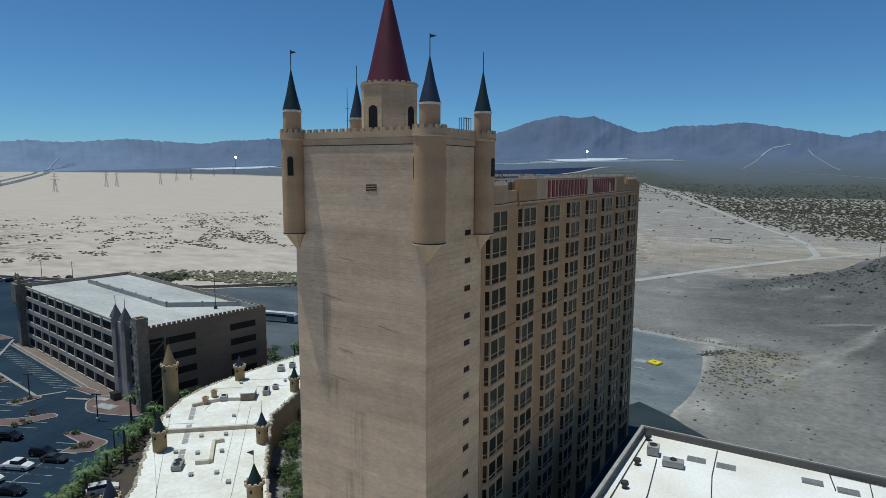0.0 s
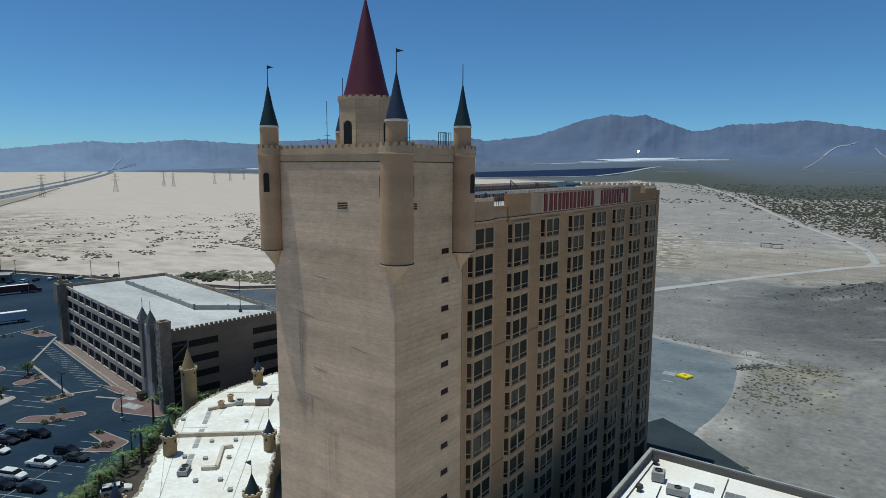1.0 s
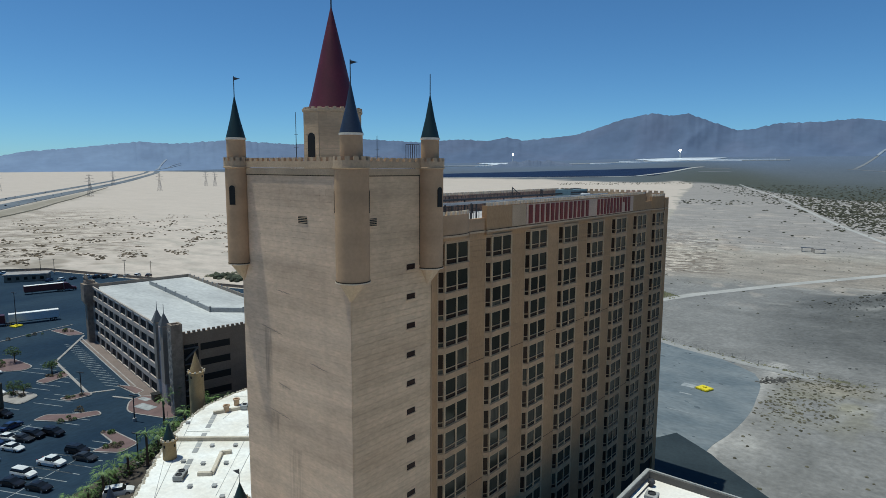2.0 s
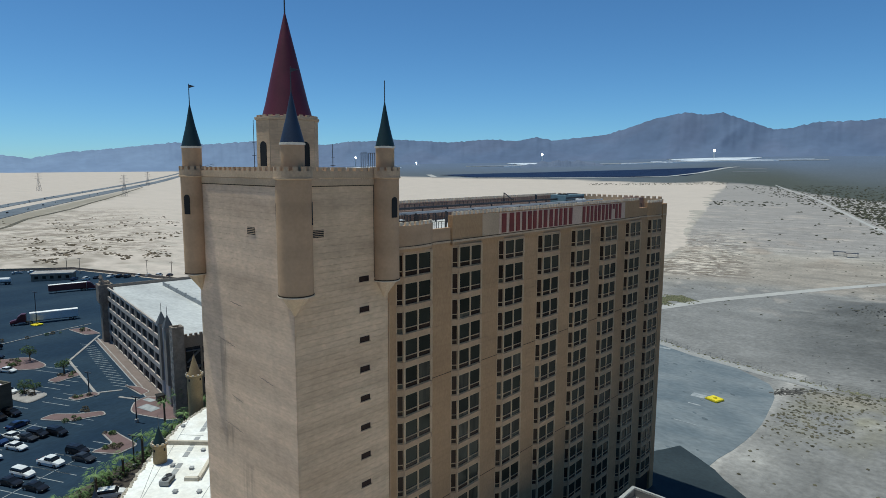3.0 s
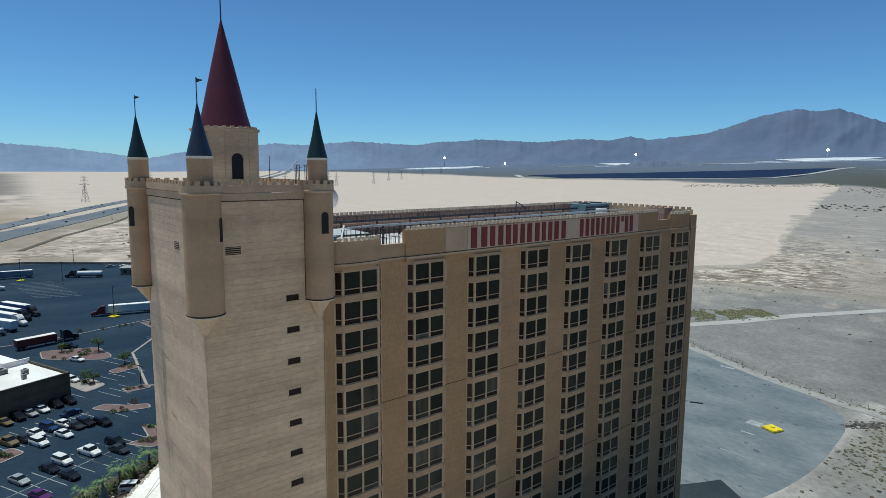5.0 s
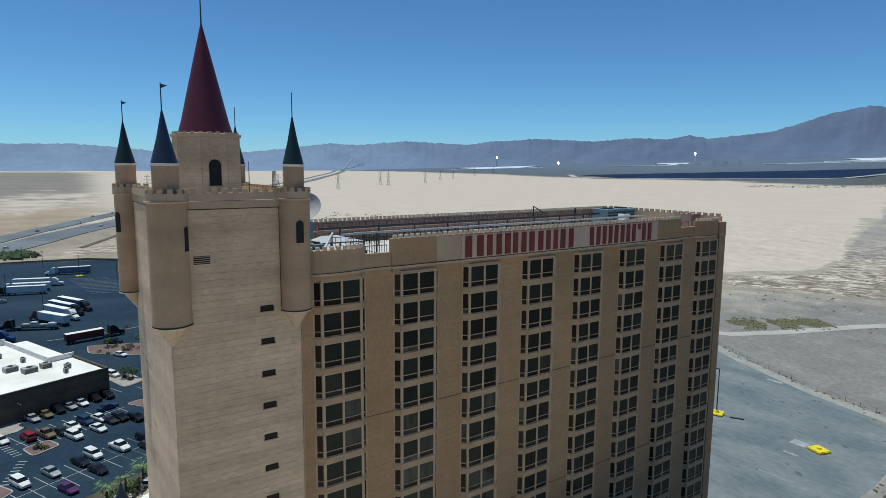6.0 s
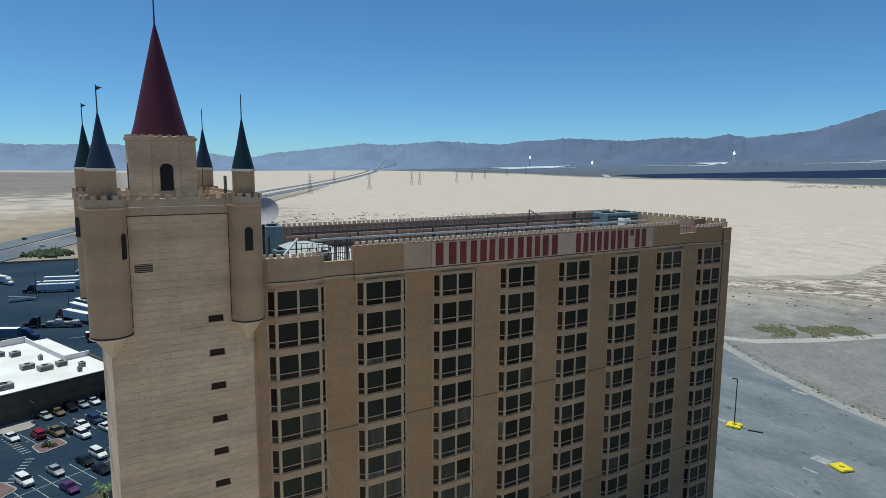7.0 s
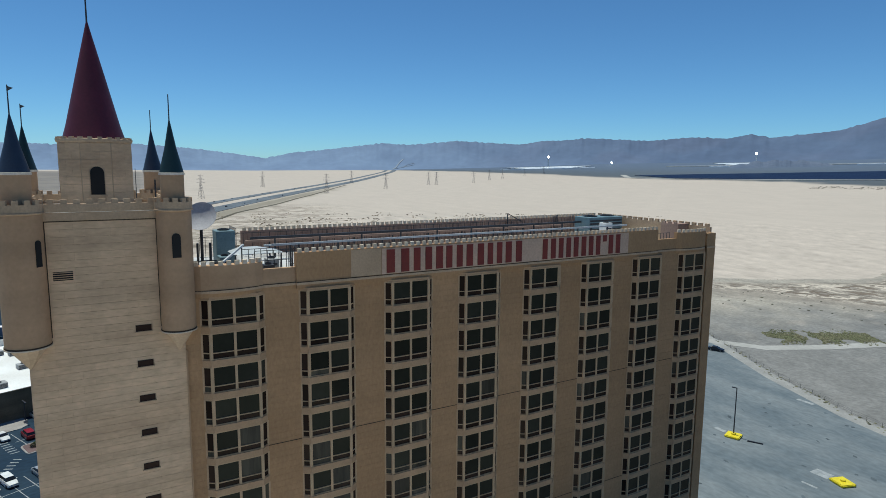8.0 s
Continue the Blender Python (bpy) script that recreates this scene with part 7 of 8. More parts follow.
def tractor(x, y, a, tone):
    c = thing("semi_tractor", f"parked {tone} semi-trailer tractor on dark asphalt", "truck", x, y, LOW + 0.04, a, "parked trucks")
    p = PAINT[tone]
    bm = bmesh.new()
    box(bm, -3.6, 2.9, -0.5, 0.5, 0.7, 1.0)
    part("chassis", bm, M_METAL, c)
    bm = bmesh.new()
    loft(bm, [(-1.9, 1.2, 1.0, 3.9, 1.15), (-0.6, 1.2, 0.9, 3.95, 1.1), (0.5, 1.2, 0.8, 3.1, 1.05), (0.95, 1.18, 0.8, 2.2, 1.1)])
    part("cab", bm, p, c, tone + " sleeper cab")
    bm = bmesh.new()
    loft(bm, [(0.9, 1.1, 0.7, 2.15, 0.95), (2.6, 1.0, 0.6, 1.75, 0.8), (3.0, 0.9, 0.6, 1.5, 0.75)])
    part("bonnet", bm, p, c)
    bm = bmesh.new()
    loft(bm, [(0.42, 1.07, 2.15, 3.0, 1.0), (0.98, 1.05, 2.12, 2.3, 1.0)])
    part("windscreen", bm, M_CARGLASS, c)
    for s in (-1, 1):
        bm = bmesh.new()
        lathe(bm, 0, 0, [(0.34, -0.9), (0.34, 0.9)], 12)
        part("fuel_tank", bm, M_RIM, c, at=pose(-0.6, s * 1.0, 0.75, 0, 90, 0))
        bm = bmesh.new()
        lathe(bm, -2.05, s * 1.1, [(0.08, 1.0), (0.08, 4.1)], 8)
        part("exhaust_stack", bm, M_RIM, c)
        for xx in (2.1, -2.2, -3.3):
            wheel(c, xx, s * 1.0, 0.5, 0.3 if xx > 0 else 0.55)
        bm = bmesh.new()
        box(bm, 2.9, 3.05, s * 0.75 - 0.15, s * 0.75 + 0.15, 0.95, 1.2)
        part("headlight", bm, M_LAMPG, c)


def trailer(x, y, a, length, material, label, height=4.0):
    c = thing("semi_trailer", label, "trailer", x, y, LOW + 0.04, a, "parked trailers")
    bm = bmesh.new()
    box(bm, -length / 2, length / 2, -1.28, 1.28, 1.15, height)
    bmesh.ops.bevel(bm, geom=bm.edges[:], offset=0.06, segments=1, affect="EDGES")
    part("box_body", bm, material, c)
    bm = bmesh.new()
    box(bm, -length / 2 + 0.05, length / 2 - 0.05, -1.2, 1.2, height - 0.02, height + 0.03)
    part("roof", bm, M_WHITE, c, "pale roof")
    bm = bmesh.new()
    box(bm, -length / 2 + 0.3, length / 2 - 0.4, -0.5, 0.5, 0.8, 1.15)
    part("chassis", bm, M_METAL, c)
    for s in (-1, 1):
        for xx in (-length / 2 + 1.2, -length / 2 + 2.45):
            wheel(c, xx, s * 0.95, 0.5, 0.55)
        bm = bmesh.new()
        box(bm, length / 2 - 3.0, length / 2 - 2.85, s * 0.7 - 0.08, s * 0.7 + 0.08, 0.0, 1.15)
        part("landing_leg", bm, M_METAL, c)


M_TRBLUE = mat("blue-grey trailer panel", (0.16, 0.2, 0.27), (0.12, 0.15, 0.21), 0.5, 0.3, 4, 0.05)
M_TRRED = mat("dark red trailer panel", (0.12, 0.025, 0.025), (0.09, 0.02, 0.02), 0.5, 0.3, 4, 0.05)
M_TRWHITE = mat("white trailer panel", (0.6, 0.61, 0.62), (0.5, 0.51, 0.52), 0.45, 0.3, 4, 0.05)
RIGS = [
    (-350.0, 13.0, 28, "white", M_TRWHITE, "white box semi-trailer parked on asphalt"),
    (-362.2, 55.6, -100, "white", M_TRBLUE, "blue-grey semi-trailer with a pale roof"), (-331.5, 41.5, 72, "white", M_TRWHITE, "white box semi-trailer parked on asphalt"), (-320.5, 35.5, -106, "white", M_TRWHITE, "white box semi-trailer parked on asphalt"),
    (-313.0, 33.5, -106, "black", M_TRWHITE, "white box semi-trailer parked on asphalt"), (-247.5, 42.0, -150, "maroon", M_TRWHITE, "white box semi-trailer parked on asphalt"), (-254.5, 46.5, 26, "white", M_TRWHITE, "white box semi-trailer parked on asphalt"), (-262.5, 48.5, 26, "black", M_TRBLUE, "blue-grey semi-trailer with a pale roof"),
    (-269.0, 52.0, 26, "charcoal", M_TRBLUE, "blue-grey semi-trailer with a pale roof"), (-229.0, 22.0, 62, "blue", M_TRBLUE, "blue-grey semi-trailer with a pale roof"), (-244.4, 82.6, -104, "maroon", M_TRWHITE, "white box semi-trailer parked on asphalt"),
]
for x, y, a, tone, m, label in RIGS:
    d = Vector((math.cos(radians(a)), math.sin(radians(a))))
    trailer(x - d.x * 3.0, y - d.y * 3.0, a, 15.2, m, label)
    tractor(x + d.x * 7.6, y + d.y * 7.6, a, tone)
trailer(-300.1, 107.3, -101, 15.5, M_TRRED, "dark red box semi-trailer", 3.8)
tractor(-297.0, 123.0 - 7.0, -101 + 180, "maroon")
trailer(-213.0, 50.6, 103, 11.5, M_TRRED, "dark red box semi-trailer", 3.4)
tractor(-215.4, 60.0, 103, "black")
fl = thing("flatbed_trailer", "low flatbed trailer loaded with pale machinery", "trailer", -238.5, 38.0, LOW + 0.04, -115, "parked trailers")
bm = bmesh.new()
box(bm, -7, 7, -1.25, 1.25, 0.9, 1.2)
part("deck", bm, M_METAL, fl)
for x, sx, sz, m in ((-5, 1.3, 1.3, M_TRWHITE), (-2.2, 1.2, 0.9, M_HVAC), (0.8, 1.0, 1.8, M_TRWHITE), (3.6, 1.3, 1.1, M_HVAC)):
    bm = bmesh.new()
    box(bm, x - sx, x + sx, -1.0, 1.0, 1.2, 1.2 + sz)
    bmesh.ops.bevel(bm, geom=bm.edges[:], offset=0.2, segments=2, affect="EDGES")
    part("load", bm, m, fl, "pale machine load")
for s in (-1, 1):
    for x in (-6, -4.8):
        wheel(fl, x, s * 0.95, 0.5, 0.5)
tractor(-242.6, 29.4, -115, "black")
tk = thing("tank_trailer", "white tank trailer in the truck park", "trailer", -342.3, 89.1, LOW + 0.04, -120, "parked trailers")
bm = bmesh.new()
lathe(bm, 0, 0, [(0.4, -6.2), (1.15, -5.8), (1.2, 0), (1.15, 5.8), (0.4, 6.2)], 18)
part("tank", bm, M_TRWHITE, tk, "white tank", True, at=pose(0, 0, 2.3, 0, 90, 0))
bm = bmesh.new()
box(bm, -6, 6, -0.5, 0.5, 0.8, 1.2)
part("chassis", bm, M_METAL, tk)
for s in (-1, 1):
    for x in (-5, -3.8):
        wheel(tk, x, s * 0.95, 0.5, 0.5)
tractor(-346.7, 81.4, -120, "black")
bus = thing("coach", "white and blue coach parked behind the garage", "bus", -157.7, 150.1, LOW + 0.04, 14)
bm = bmesh.new()
loft(bm, [(-6.4, 1.25, 0.5, 3.5, 1.15), (5.6, 1.25, 0.5, 3.5, 1.15), (6.4, 1.2, 0.5, 2.9, 1.05)])
part("body", bm, M_TRWHITE, bus)
bm = bmesh.new()
box(bm, 3.4, 6.3, -1.28, 1.28, 0.55, 2.6)
part("front_panel", bm, PAINT["blue"], bus, "blue front")
bm = bmesh.new()
box(bm, -6.0, 3.3, -1.29, 1.29, 2.0, 2.9)
part("window_band", bm, M_CARGLASS, bus)
for s in (-1, 1):
    for x in (4.2, -3.6, -4.8):
        wheel(bus, x, s * 1.05, 0.5, 0.35)
cont = thing("car_hauler", "low silver car trailer in the truck park", "trailer", -297.0, 23.9, LOW + 0.04, -88)
bm = bmesh.new()
box(bm, -5, 5, -1.2, 1.2, 0.7, 1.0)
bar(bm, (-5, 0, 1.0), (5, 0, 2.6), 1.9, 0.15)
part("ramp_deck", bm, M_RIM, cont)
for s in (-1, 1):
    for x in (-2, -0.8):
        wheel(cont, x, s * 1.0, 0.45, 0.4)


# ---- the yard's edge and the desert beyond ----
FENCE = [(-140, 243), (-112, 231.5), (-74, 210.5), (-50, 200.5), (-28, 194.9), (-13, 192.6), (0, 191.8)]
ribbon("verge", [(x - 0.6, y - 1.5) for x, y in FENCE[:6]], 3.8, 0.05, M_GRIT, "pale gravel verge beside the fence", "verge")
ribbon("dirt_road", [(-170, 200), (-112, 222), (-93, 234), (-84, 252), (-73, 282), (-45, 339), (-10, 402), (40, 475), (90, 545)], 5.0, 0.06, M_DIRT, "pale graded dirt road", "road")
ribbon("dirt_road", [(0, 418), (3, 436), (1, 460), (-3, 500), (-15, 548), (-42, 633), (-74, 735), (-134, 955), (-223, 1285), (-281, 1500), (-372, 1745), (-480, 2040)], 4.2, 0.06, M_DIRT, "pale graded dirt road", "road")
fence = thing("wire_fence", "low wire fence with thin dark posts", "fence")
for a, b in zip(FENCE, FENCE[1:]):
    n = round(math.dist(a, b) / 4)
    for i in range(n):
        x, y = a[0] + (b[0] - a[0]) * i / n, a[1] + (b[1] - a[1]) * i / n
        bm = bmesh.new()
        bar(bm, (x, y, level(x, y) - 0.3), (x, y, level(x, y) + 1.3), 0.06)
        part("post", bm, M_METAL, fence)
    bm = bmesh.new()
    for h in (0.5, 0.9, 1.3):
        bar(bm, (*a, level(*a) + h), (*b, level(*b) + h), 0.025)
    part("wire", bm, M_METAL, fence)


def scatter(name, label, category, places, material, lo, hi, flat, seed, z_off=0.0):
    rng = random.Random(seed)
    bm = bmesh.new()
    for x, y in places:
        r = rng.uniform(lo, hi)
        blob(bm, x, y, level(x, y) - 0.1 + z_off, r, r * rng.uniform(0.7, 1.2), r * flat * rng.uniform(0.7, 1.2), rng)
    return solid(name, bm, material, label, category, kind="stuff")


def polar(az, r):
    return -r * math.sin(radians(az)), 50 + r * math.cos(radians(az))


rng = random.Random(77)
M_TUFT = mat("dry olive tufts", (0.115, 0.102, 0.068), (0.08, 0.072, 0.046), 0.95, 0.2, 2, 0.3, island=0.35)
# dense scrub on the far side of the flats
pts = []
while len(pts) < 12000:
    az, r = rng.uniform(-11, 18), 1.0 / rng.uniform(1 / 2000, 1 / 460)
    lim = lerp_rows([(-9, 470), (0, 520), (6, 630), (8.7, 830), (10.9, 1060), (13, 1320), (15, 1580), (18, 1950)], az)
    q = polar(az, r)
    on_road = abs(q[0] - lerp_rows([(430, 3), (460, 1), (500, -3), (548, -15), (633, -42), (735, -74), (955, -134), (1285, -223), (1500, -281), (1745, -372), (2040, -480)], q[1])) < 6
    if r > lim * rng.uniform(0.96, 1.25) and not on_road:
        pts.append(polar(az, r))
pts += [polar(rng.uniform(-10, 18), rng.uniform(430, 900)) for i in range(60)]
scatter("scrub", "dense grey-green desert scrub on pale soil", "scrub", [p for p in pts if p[1] < 850], M_SCRUB, 0.5, 1.75, 0.75, 1)
scatter("scrub", "dense grey-green desert scrub on pale soil", "scrub", [p for p in pts if p[1] >= 850 and rng.random() < 0.75] + [polar(rng.uniform(12.5, 18.6), rng.uniform(1000, 1150)) for i in range(60)] + [polar(rng.uniform(17, 29), rng.uniform(2080, 2230)) for i in range(260)], M_SCRUB, 1.0, 2.8, 0.7, 13)
# patches on the dry lake
pts = []
while len(pts) < 3400:
    az, r = rng.uniform(38, 80), 1.0 / rng.uniform(1 / 760, 1 / 400)
    x, y = polar(az, r)
    if noise.noise((az * 0.35, r * 0.016, 9.0)) > -0.05 and (az < 60 or noise.noise((az * 0.5, r * 0.05, 2.0)) > 0.02):
        pts.append((x, y))
scatter("lake_scrub", "low brown scrub patches on the dry lake", "scrub", pts, mat("brown scrub", (0.085, 0.066, 0.042), (0.12, 0.088, 0.055), 0.95, island=0.35), 0.35, 1.6, 0.6, 2)
pts = []
while len(pts) < 700:
    x, y = rng.uniform(-285, -200), rng.uniform(172, 236)
    if 175 + (x + 285) * 0.28 < y < 200 + (x + 285) * 0.45:
        pts.append((x, y))
scatter("green_scrub", "thick olive scrub along the car park edge", "scrub", pts, mat("olive scrub", (0.135, 0.128, 0.085), (0.17, 0.155, 0.105), 0.95, 0.1, island=0.3), 0.7, 1.7, 0.7, 3)
scatter("bank_bushes", "tall dark green bushes behind the garage", "bushes", [(rng.uniform(-282, -258), rng.uniform(176, 190)) for i in range(46)], mat("dark bank leaves", (0.05, 0.058, 0.032), (0.035, 0.042, 0.024), 0.85, 0.4, 3, 0.3, island=0.4), 1.2, 2.4, 1.1, 4)
scatter("roadside_bushes", "large green bushes beside the highway", "bushes", [(-455 + rng.gauss(0, 7), 32 + rng.gauss(0, 5)) for i in range(300)], mat("dark roadside leaves", (0.055, 0.085, 0.035), (0.035, 0.056, 0.024), 0.85, 0.4, 3, 0.3, island=0.4), 0.9, 2.1, 1.5, 5)
scatter("yard_weeds", "small dry weeds on grey soil", "weeds", [p for p in ((rng.gauss(-14.5, 5), rng.gauss(168, 9)) for i in range(520)) if p[0] > -21] + [(rng.gauss(-9, 5), rng.gauss(188, 2.2)) for i in range(160)] + [(rng.uniform(-20, 40), rng.uniform(95, 200)) for i in range(160)], M_TUFT, 0.14, 0.5, 0.8, 6)
scatter("fence_weeds", "dark weeds along the wire fence", "weeds", [(lambda a, b, s: (a[0] + (b[0] - a[0]) * s + rng.gauss(0, 0.7), a[1] + (b[1] - a[1]) * s + rng.gauss(0, 0.7)))(*rng.choice(list(zip(FENCE, FENCE[1:]))), rng.random()) for i in range(420)], mat("dry fence weeds", (0.17, 0.16, 0.10), (0.11, 0.105, 0.06), 0.95, 0.2, island=0.4), 0.1, 0.5, 0.8, 7)
scatter("hill_scrub", "dark scrub and rock on the low hills", "scrub", [(rng.gauss(32, 20), rng.gauss(292, 22)) for i in range(160)] + [(rng.gauss(-5, 9), rng.gauss(290, 8)) for i in range(40)], mat("dark hill scrub", (0.06, 0.058, 0.045), (0.085, 0.08, 0.065), 0.95, island=0.35), 0.3, 1.1, 0.6, 8)
scatter("hill_rocks", "dark broken rocks along the hill crests", "rocks", [(rng.gauss(34, 14), rng.gauss(284, 9)) for i in range(1500)] + [(rng.gauss(-5, 10), rng.gauss(282, 4)) for i in range(260)] + [(rng.uniform(-30, 60), rng.uniform(205, 280)) for i in range(150)], mat("dark rock", (0.055, 0.054, 0.05), (0.11, 0.107, 0.10), 0.95, 0.3, island=0.5), 0.1, 0.5, 0.9, 21)
scatter("rubble_pile", "dark heap of broken rubble at the yard corner", "rubble", [(-21.2 + 0.6 * d + 0.8 * w, 183.4 + 0.8 * d - 0.6 * w) for d, w in ((rng.gauss(0, 2.6), rng.gauss(0, 0.9)) for i in range(150))], mat("dark rubble", (0.05, 0.047, 0.042), (0.11, 0.10, 0.09), 0.9, 0.8, island=0.6), 0.25, 0.6, 0.7, 9)
scatter("loose_stones", "pale loose stones on grey soil", "stones", [(rng.uniform(-21, 40), rng.uniform(95, 215)) for i in range(240)] + [(rng.gauss(-14, 4), rng.gauss(140, 7)) for i in range(40)] + [(rng.gauss(-22.4, 0.8), rng.uniform(119, 188)) for i in range(150)], mat("grey-tan stones", (0.30, 0.27, 0.23), (0.22, 0.20, 0.175), 0.95, 0.5, island=0.3), 0.07, 0.24, 0.6, 10)
pts = []
while len(pts) < 4200:
    s, w = rng.random(), rng.gauss(0, 1)
    x, y = -100 + 18 * s + 3.2 * w, 247 + 32 * s - 2.4 * w
    if noise.noise((x * 0.16, y * 0.16, 51.0)) > -0.5 + 0.28 * abs(w):
        pts.append((x, y))
scatter("grass_patch", "patch of dry green grass beside the dirt road", "grass", pts, mat("dry green grass", (0.11, 0.115, 0.058), (0.15, 0.138, 0.08), 0.95, 0.2, island=0.45), 0.15, 0.45, 1.0, 11)
scatter("flat_scrub", "sparse scrub over the grey flats", "scrub", [polar(rng.uniform(-8, 17.5), rng.uniform(430, 900)) for i in range(240)] + [polar(rng.uniform(-6, 18), rng.uniform(215, 520)) for i in range(260)] + [polar(rng.uniform(18, 32), rng.uniform(265, 312)) for i in range(60)], M_SCRUB, 0.2, 0.75, 0.6, 12)
# marker posts along the lake shore and out on the flats
shore = thing("marker_fence", "row of small dark posts along the lake shore", "fence")
for az0, az1, r0, r1, n in ((17.5, 34, 391, 322, 34),):
    for i in range(n):
        x, y = polar(az0 + (az1 - az0) * i / n, r0 + (r1 - r0) * i / n)
        bm = bmesh.new()
        bar(bm, (x, y, level(x, y) - 0.2), (x, y, level(x, y) + 0.7), 0.06)
        part("post", bm, M_STONE, shore)
# oil and tyre marks on the yard
bm = bmesh.new()
for i in range(55):
    x, y = rng.uniform(-70, -26), rng.uniform(128, 200)
    if y > 125 + 0.95 * (-x - 60) and y < 196 - 0.4 * (x + 36):
        a, d = radians(rng.gauss(150, 14)), rng.uniform(0.3, 1.0)
        u, w = Vector((math.cos(a), math.sin(a))) * d, Vector((-math.sin(a), math.cos(a))) * rng.uniform(0.15, 0.5)
        z = near_level(x, y) + 0.048
        ring = [Vector((x, y)) + u * math.cos(t) * rng.uniform(0.7, 1.1) + w * math.sin(t) * rng.uniform(0.6, 1.2) for t in [k * math.pi / 4 for k in range(8)]]
        prism(bm, [tuple(p) for p in ring], z - 0.02, z)
solid("oil_marks", bm, mat("oil-dark asphalt", (0.07, 0.086, 0.097), (0.095, 0.113, 0.125), 0.85, 0.5, 3, 0.1, island=0.3), "dark oil and tyre marks on worn asphalt", "stains", kind="stuff")
for x, y in ((-60.0, 478.0), (-52.5, 475.0)):
    s = thing("sun_shelter", "small open shelter out on the flats", "shelter", x, y, level(x, y), 20, "far shelters")
    bm = bmesh.new()
    box(bm, -3.5, 3.5, -1.6, 1.6, 2.6, 2.8)
    part("roof", bm, M_METAL, s)
    for a in (-3, 3):
        for b in (-1.3, 1.3):
            bm = bmesh.new()
            bar(bm, (a, b, 0), (a, b, 2.6), 0.16)
            part("post", bm, M_METAL, s)

# low wall between the truck park and the lake
bm = bmesh.new()
EDGE = [(-202, 204), (-233, 174), (-300, 152), (-366, 130), (-390, 98), (-414, 68), (-421, 10), (-426, -100)]
for a, b in zip(EDGE, EDGE[1:]):
    bar(bm, (*a, LOW + 0.6), (*b, LOW + 0.6), 0.5, 1.4)
solid("boundary_wall", bm, M_STONE, "low dark wall between the lot and the lake", "wall", kind="structure")

# ---- highway across the lake ----
ROAD = [(-380, -52), (-502, 11), (-600, 56), (-734, 128), (-920, 224), (-1056, 297), (-1223, 390), (-1475, 533), (-1844, 745), (-2298, 1011), (-2660, 1218), (-3087, 1472), (-3373, 1640), (-3680, 1800)]
for wide, offs in ((30.0, [-15, -16] + [-17] * 20), (20.0, [10, 12, 16, 25, 30, 31, 32, 33] + [35] * 20)):
    pts = []
    for i, p in enumerate(ROAD):
        a, b = ROAD[max(0, i - 1)], ROAD[min(len(ROAD) - 1, i + 1)]
        d = Vector((b[0] - a[0], b[1] - a[1])).normalized()
        pts.append((p[0] - d.y * offs[i], p[1] + d.x * offs[i]))
    ribbon("highway", pts, wide, 0.5, M_HIGHWAY, "grey highway carriageway across the dry lake", "road")
ribbon("frontage_track", [(-480, 72), (-563, 108), (-676, 171), (-760, 207), (-908, 298), (-1038, 365), (-1145, 425), (-1307, 510), (-1457, 585), (-1700, 712)], 4.5, 0.25, mat("dark brown verge", (0.105, 0.09, 0.062), (0.075, 0.063, 0.043), 0.95, 0.05, 0.8, 0.2), "narrow dark brown track beside the highway", "road")
# the road forks on the lower mountain side: bearing and share of the climb
for fork, wide in (([(64.5, 0.09), (64.25, 0.15), (63.99, 0.31), (63.78, 0.415), (63.57, 0.48)], 0.05), ([(64.5, 0.09), (63.62, 0.15), (63.1, 0.194), (62.52, 0.233)], 0.022), ([(63.6, 0.15), (63.2, 0.24), (62.5, 0.30)], 0.014), ([(4.2, 0.04), (3.85, 0.196), (3.46, 0.345), (2.66, 0.451), (2.06, 0.502)], 0.07), ([(0.22, 0.02), (0.5, 0.15), (0.85, 0.36)], 0.06)):
    bm = bmesh.new()
    prev = None
    for (a0, s0), (a1, s1) in zip(fork, fork[1:]):
        for k in range(7):
            q, ring = k / 6, []
            a, s = a0 + (a1 - a0) * q, s0 + (s1 - s0) * q
            for da, ds in ((-wide, -wide * 0.12), (wide, wide * 0.12)):
                r, z, _ = slope(a + da, s + ds)
                x, y = -r * math.sin(radians(a + da)), 50 + r * math.cos(radians(a + da))
                ring += [bm.verts.new((x, y, z - 3)), bm.verts.new((x, y, z + 2.5))]
            if prev:
                bm.faces.new((prev[1], ring[1], ring[3], prev[3]))
                bm.faces.new((prev[0], ring[0], ring[1], prev[1]))
                bm.faces.new((prev[3], ring[3], ring[2], prev[2]))
            prev = ring
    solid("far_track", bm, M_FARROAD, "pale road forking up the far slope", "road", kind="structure")
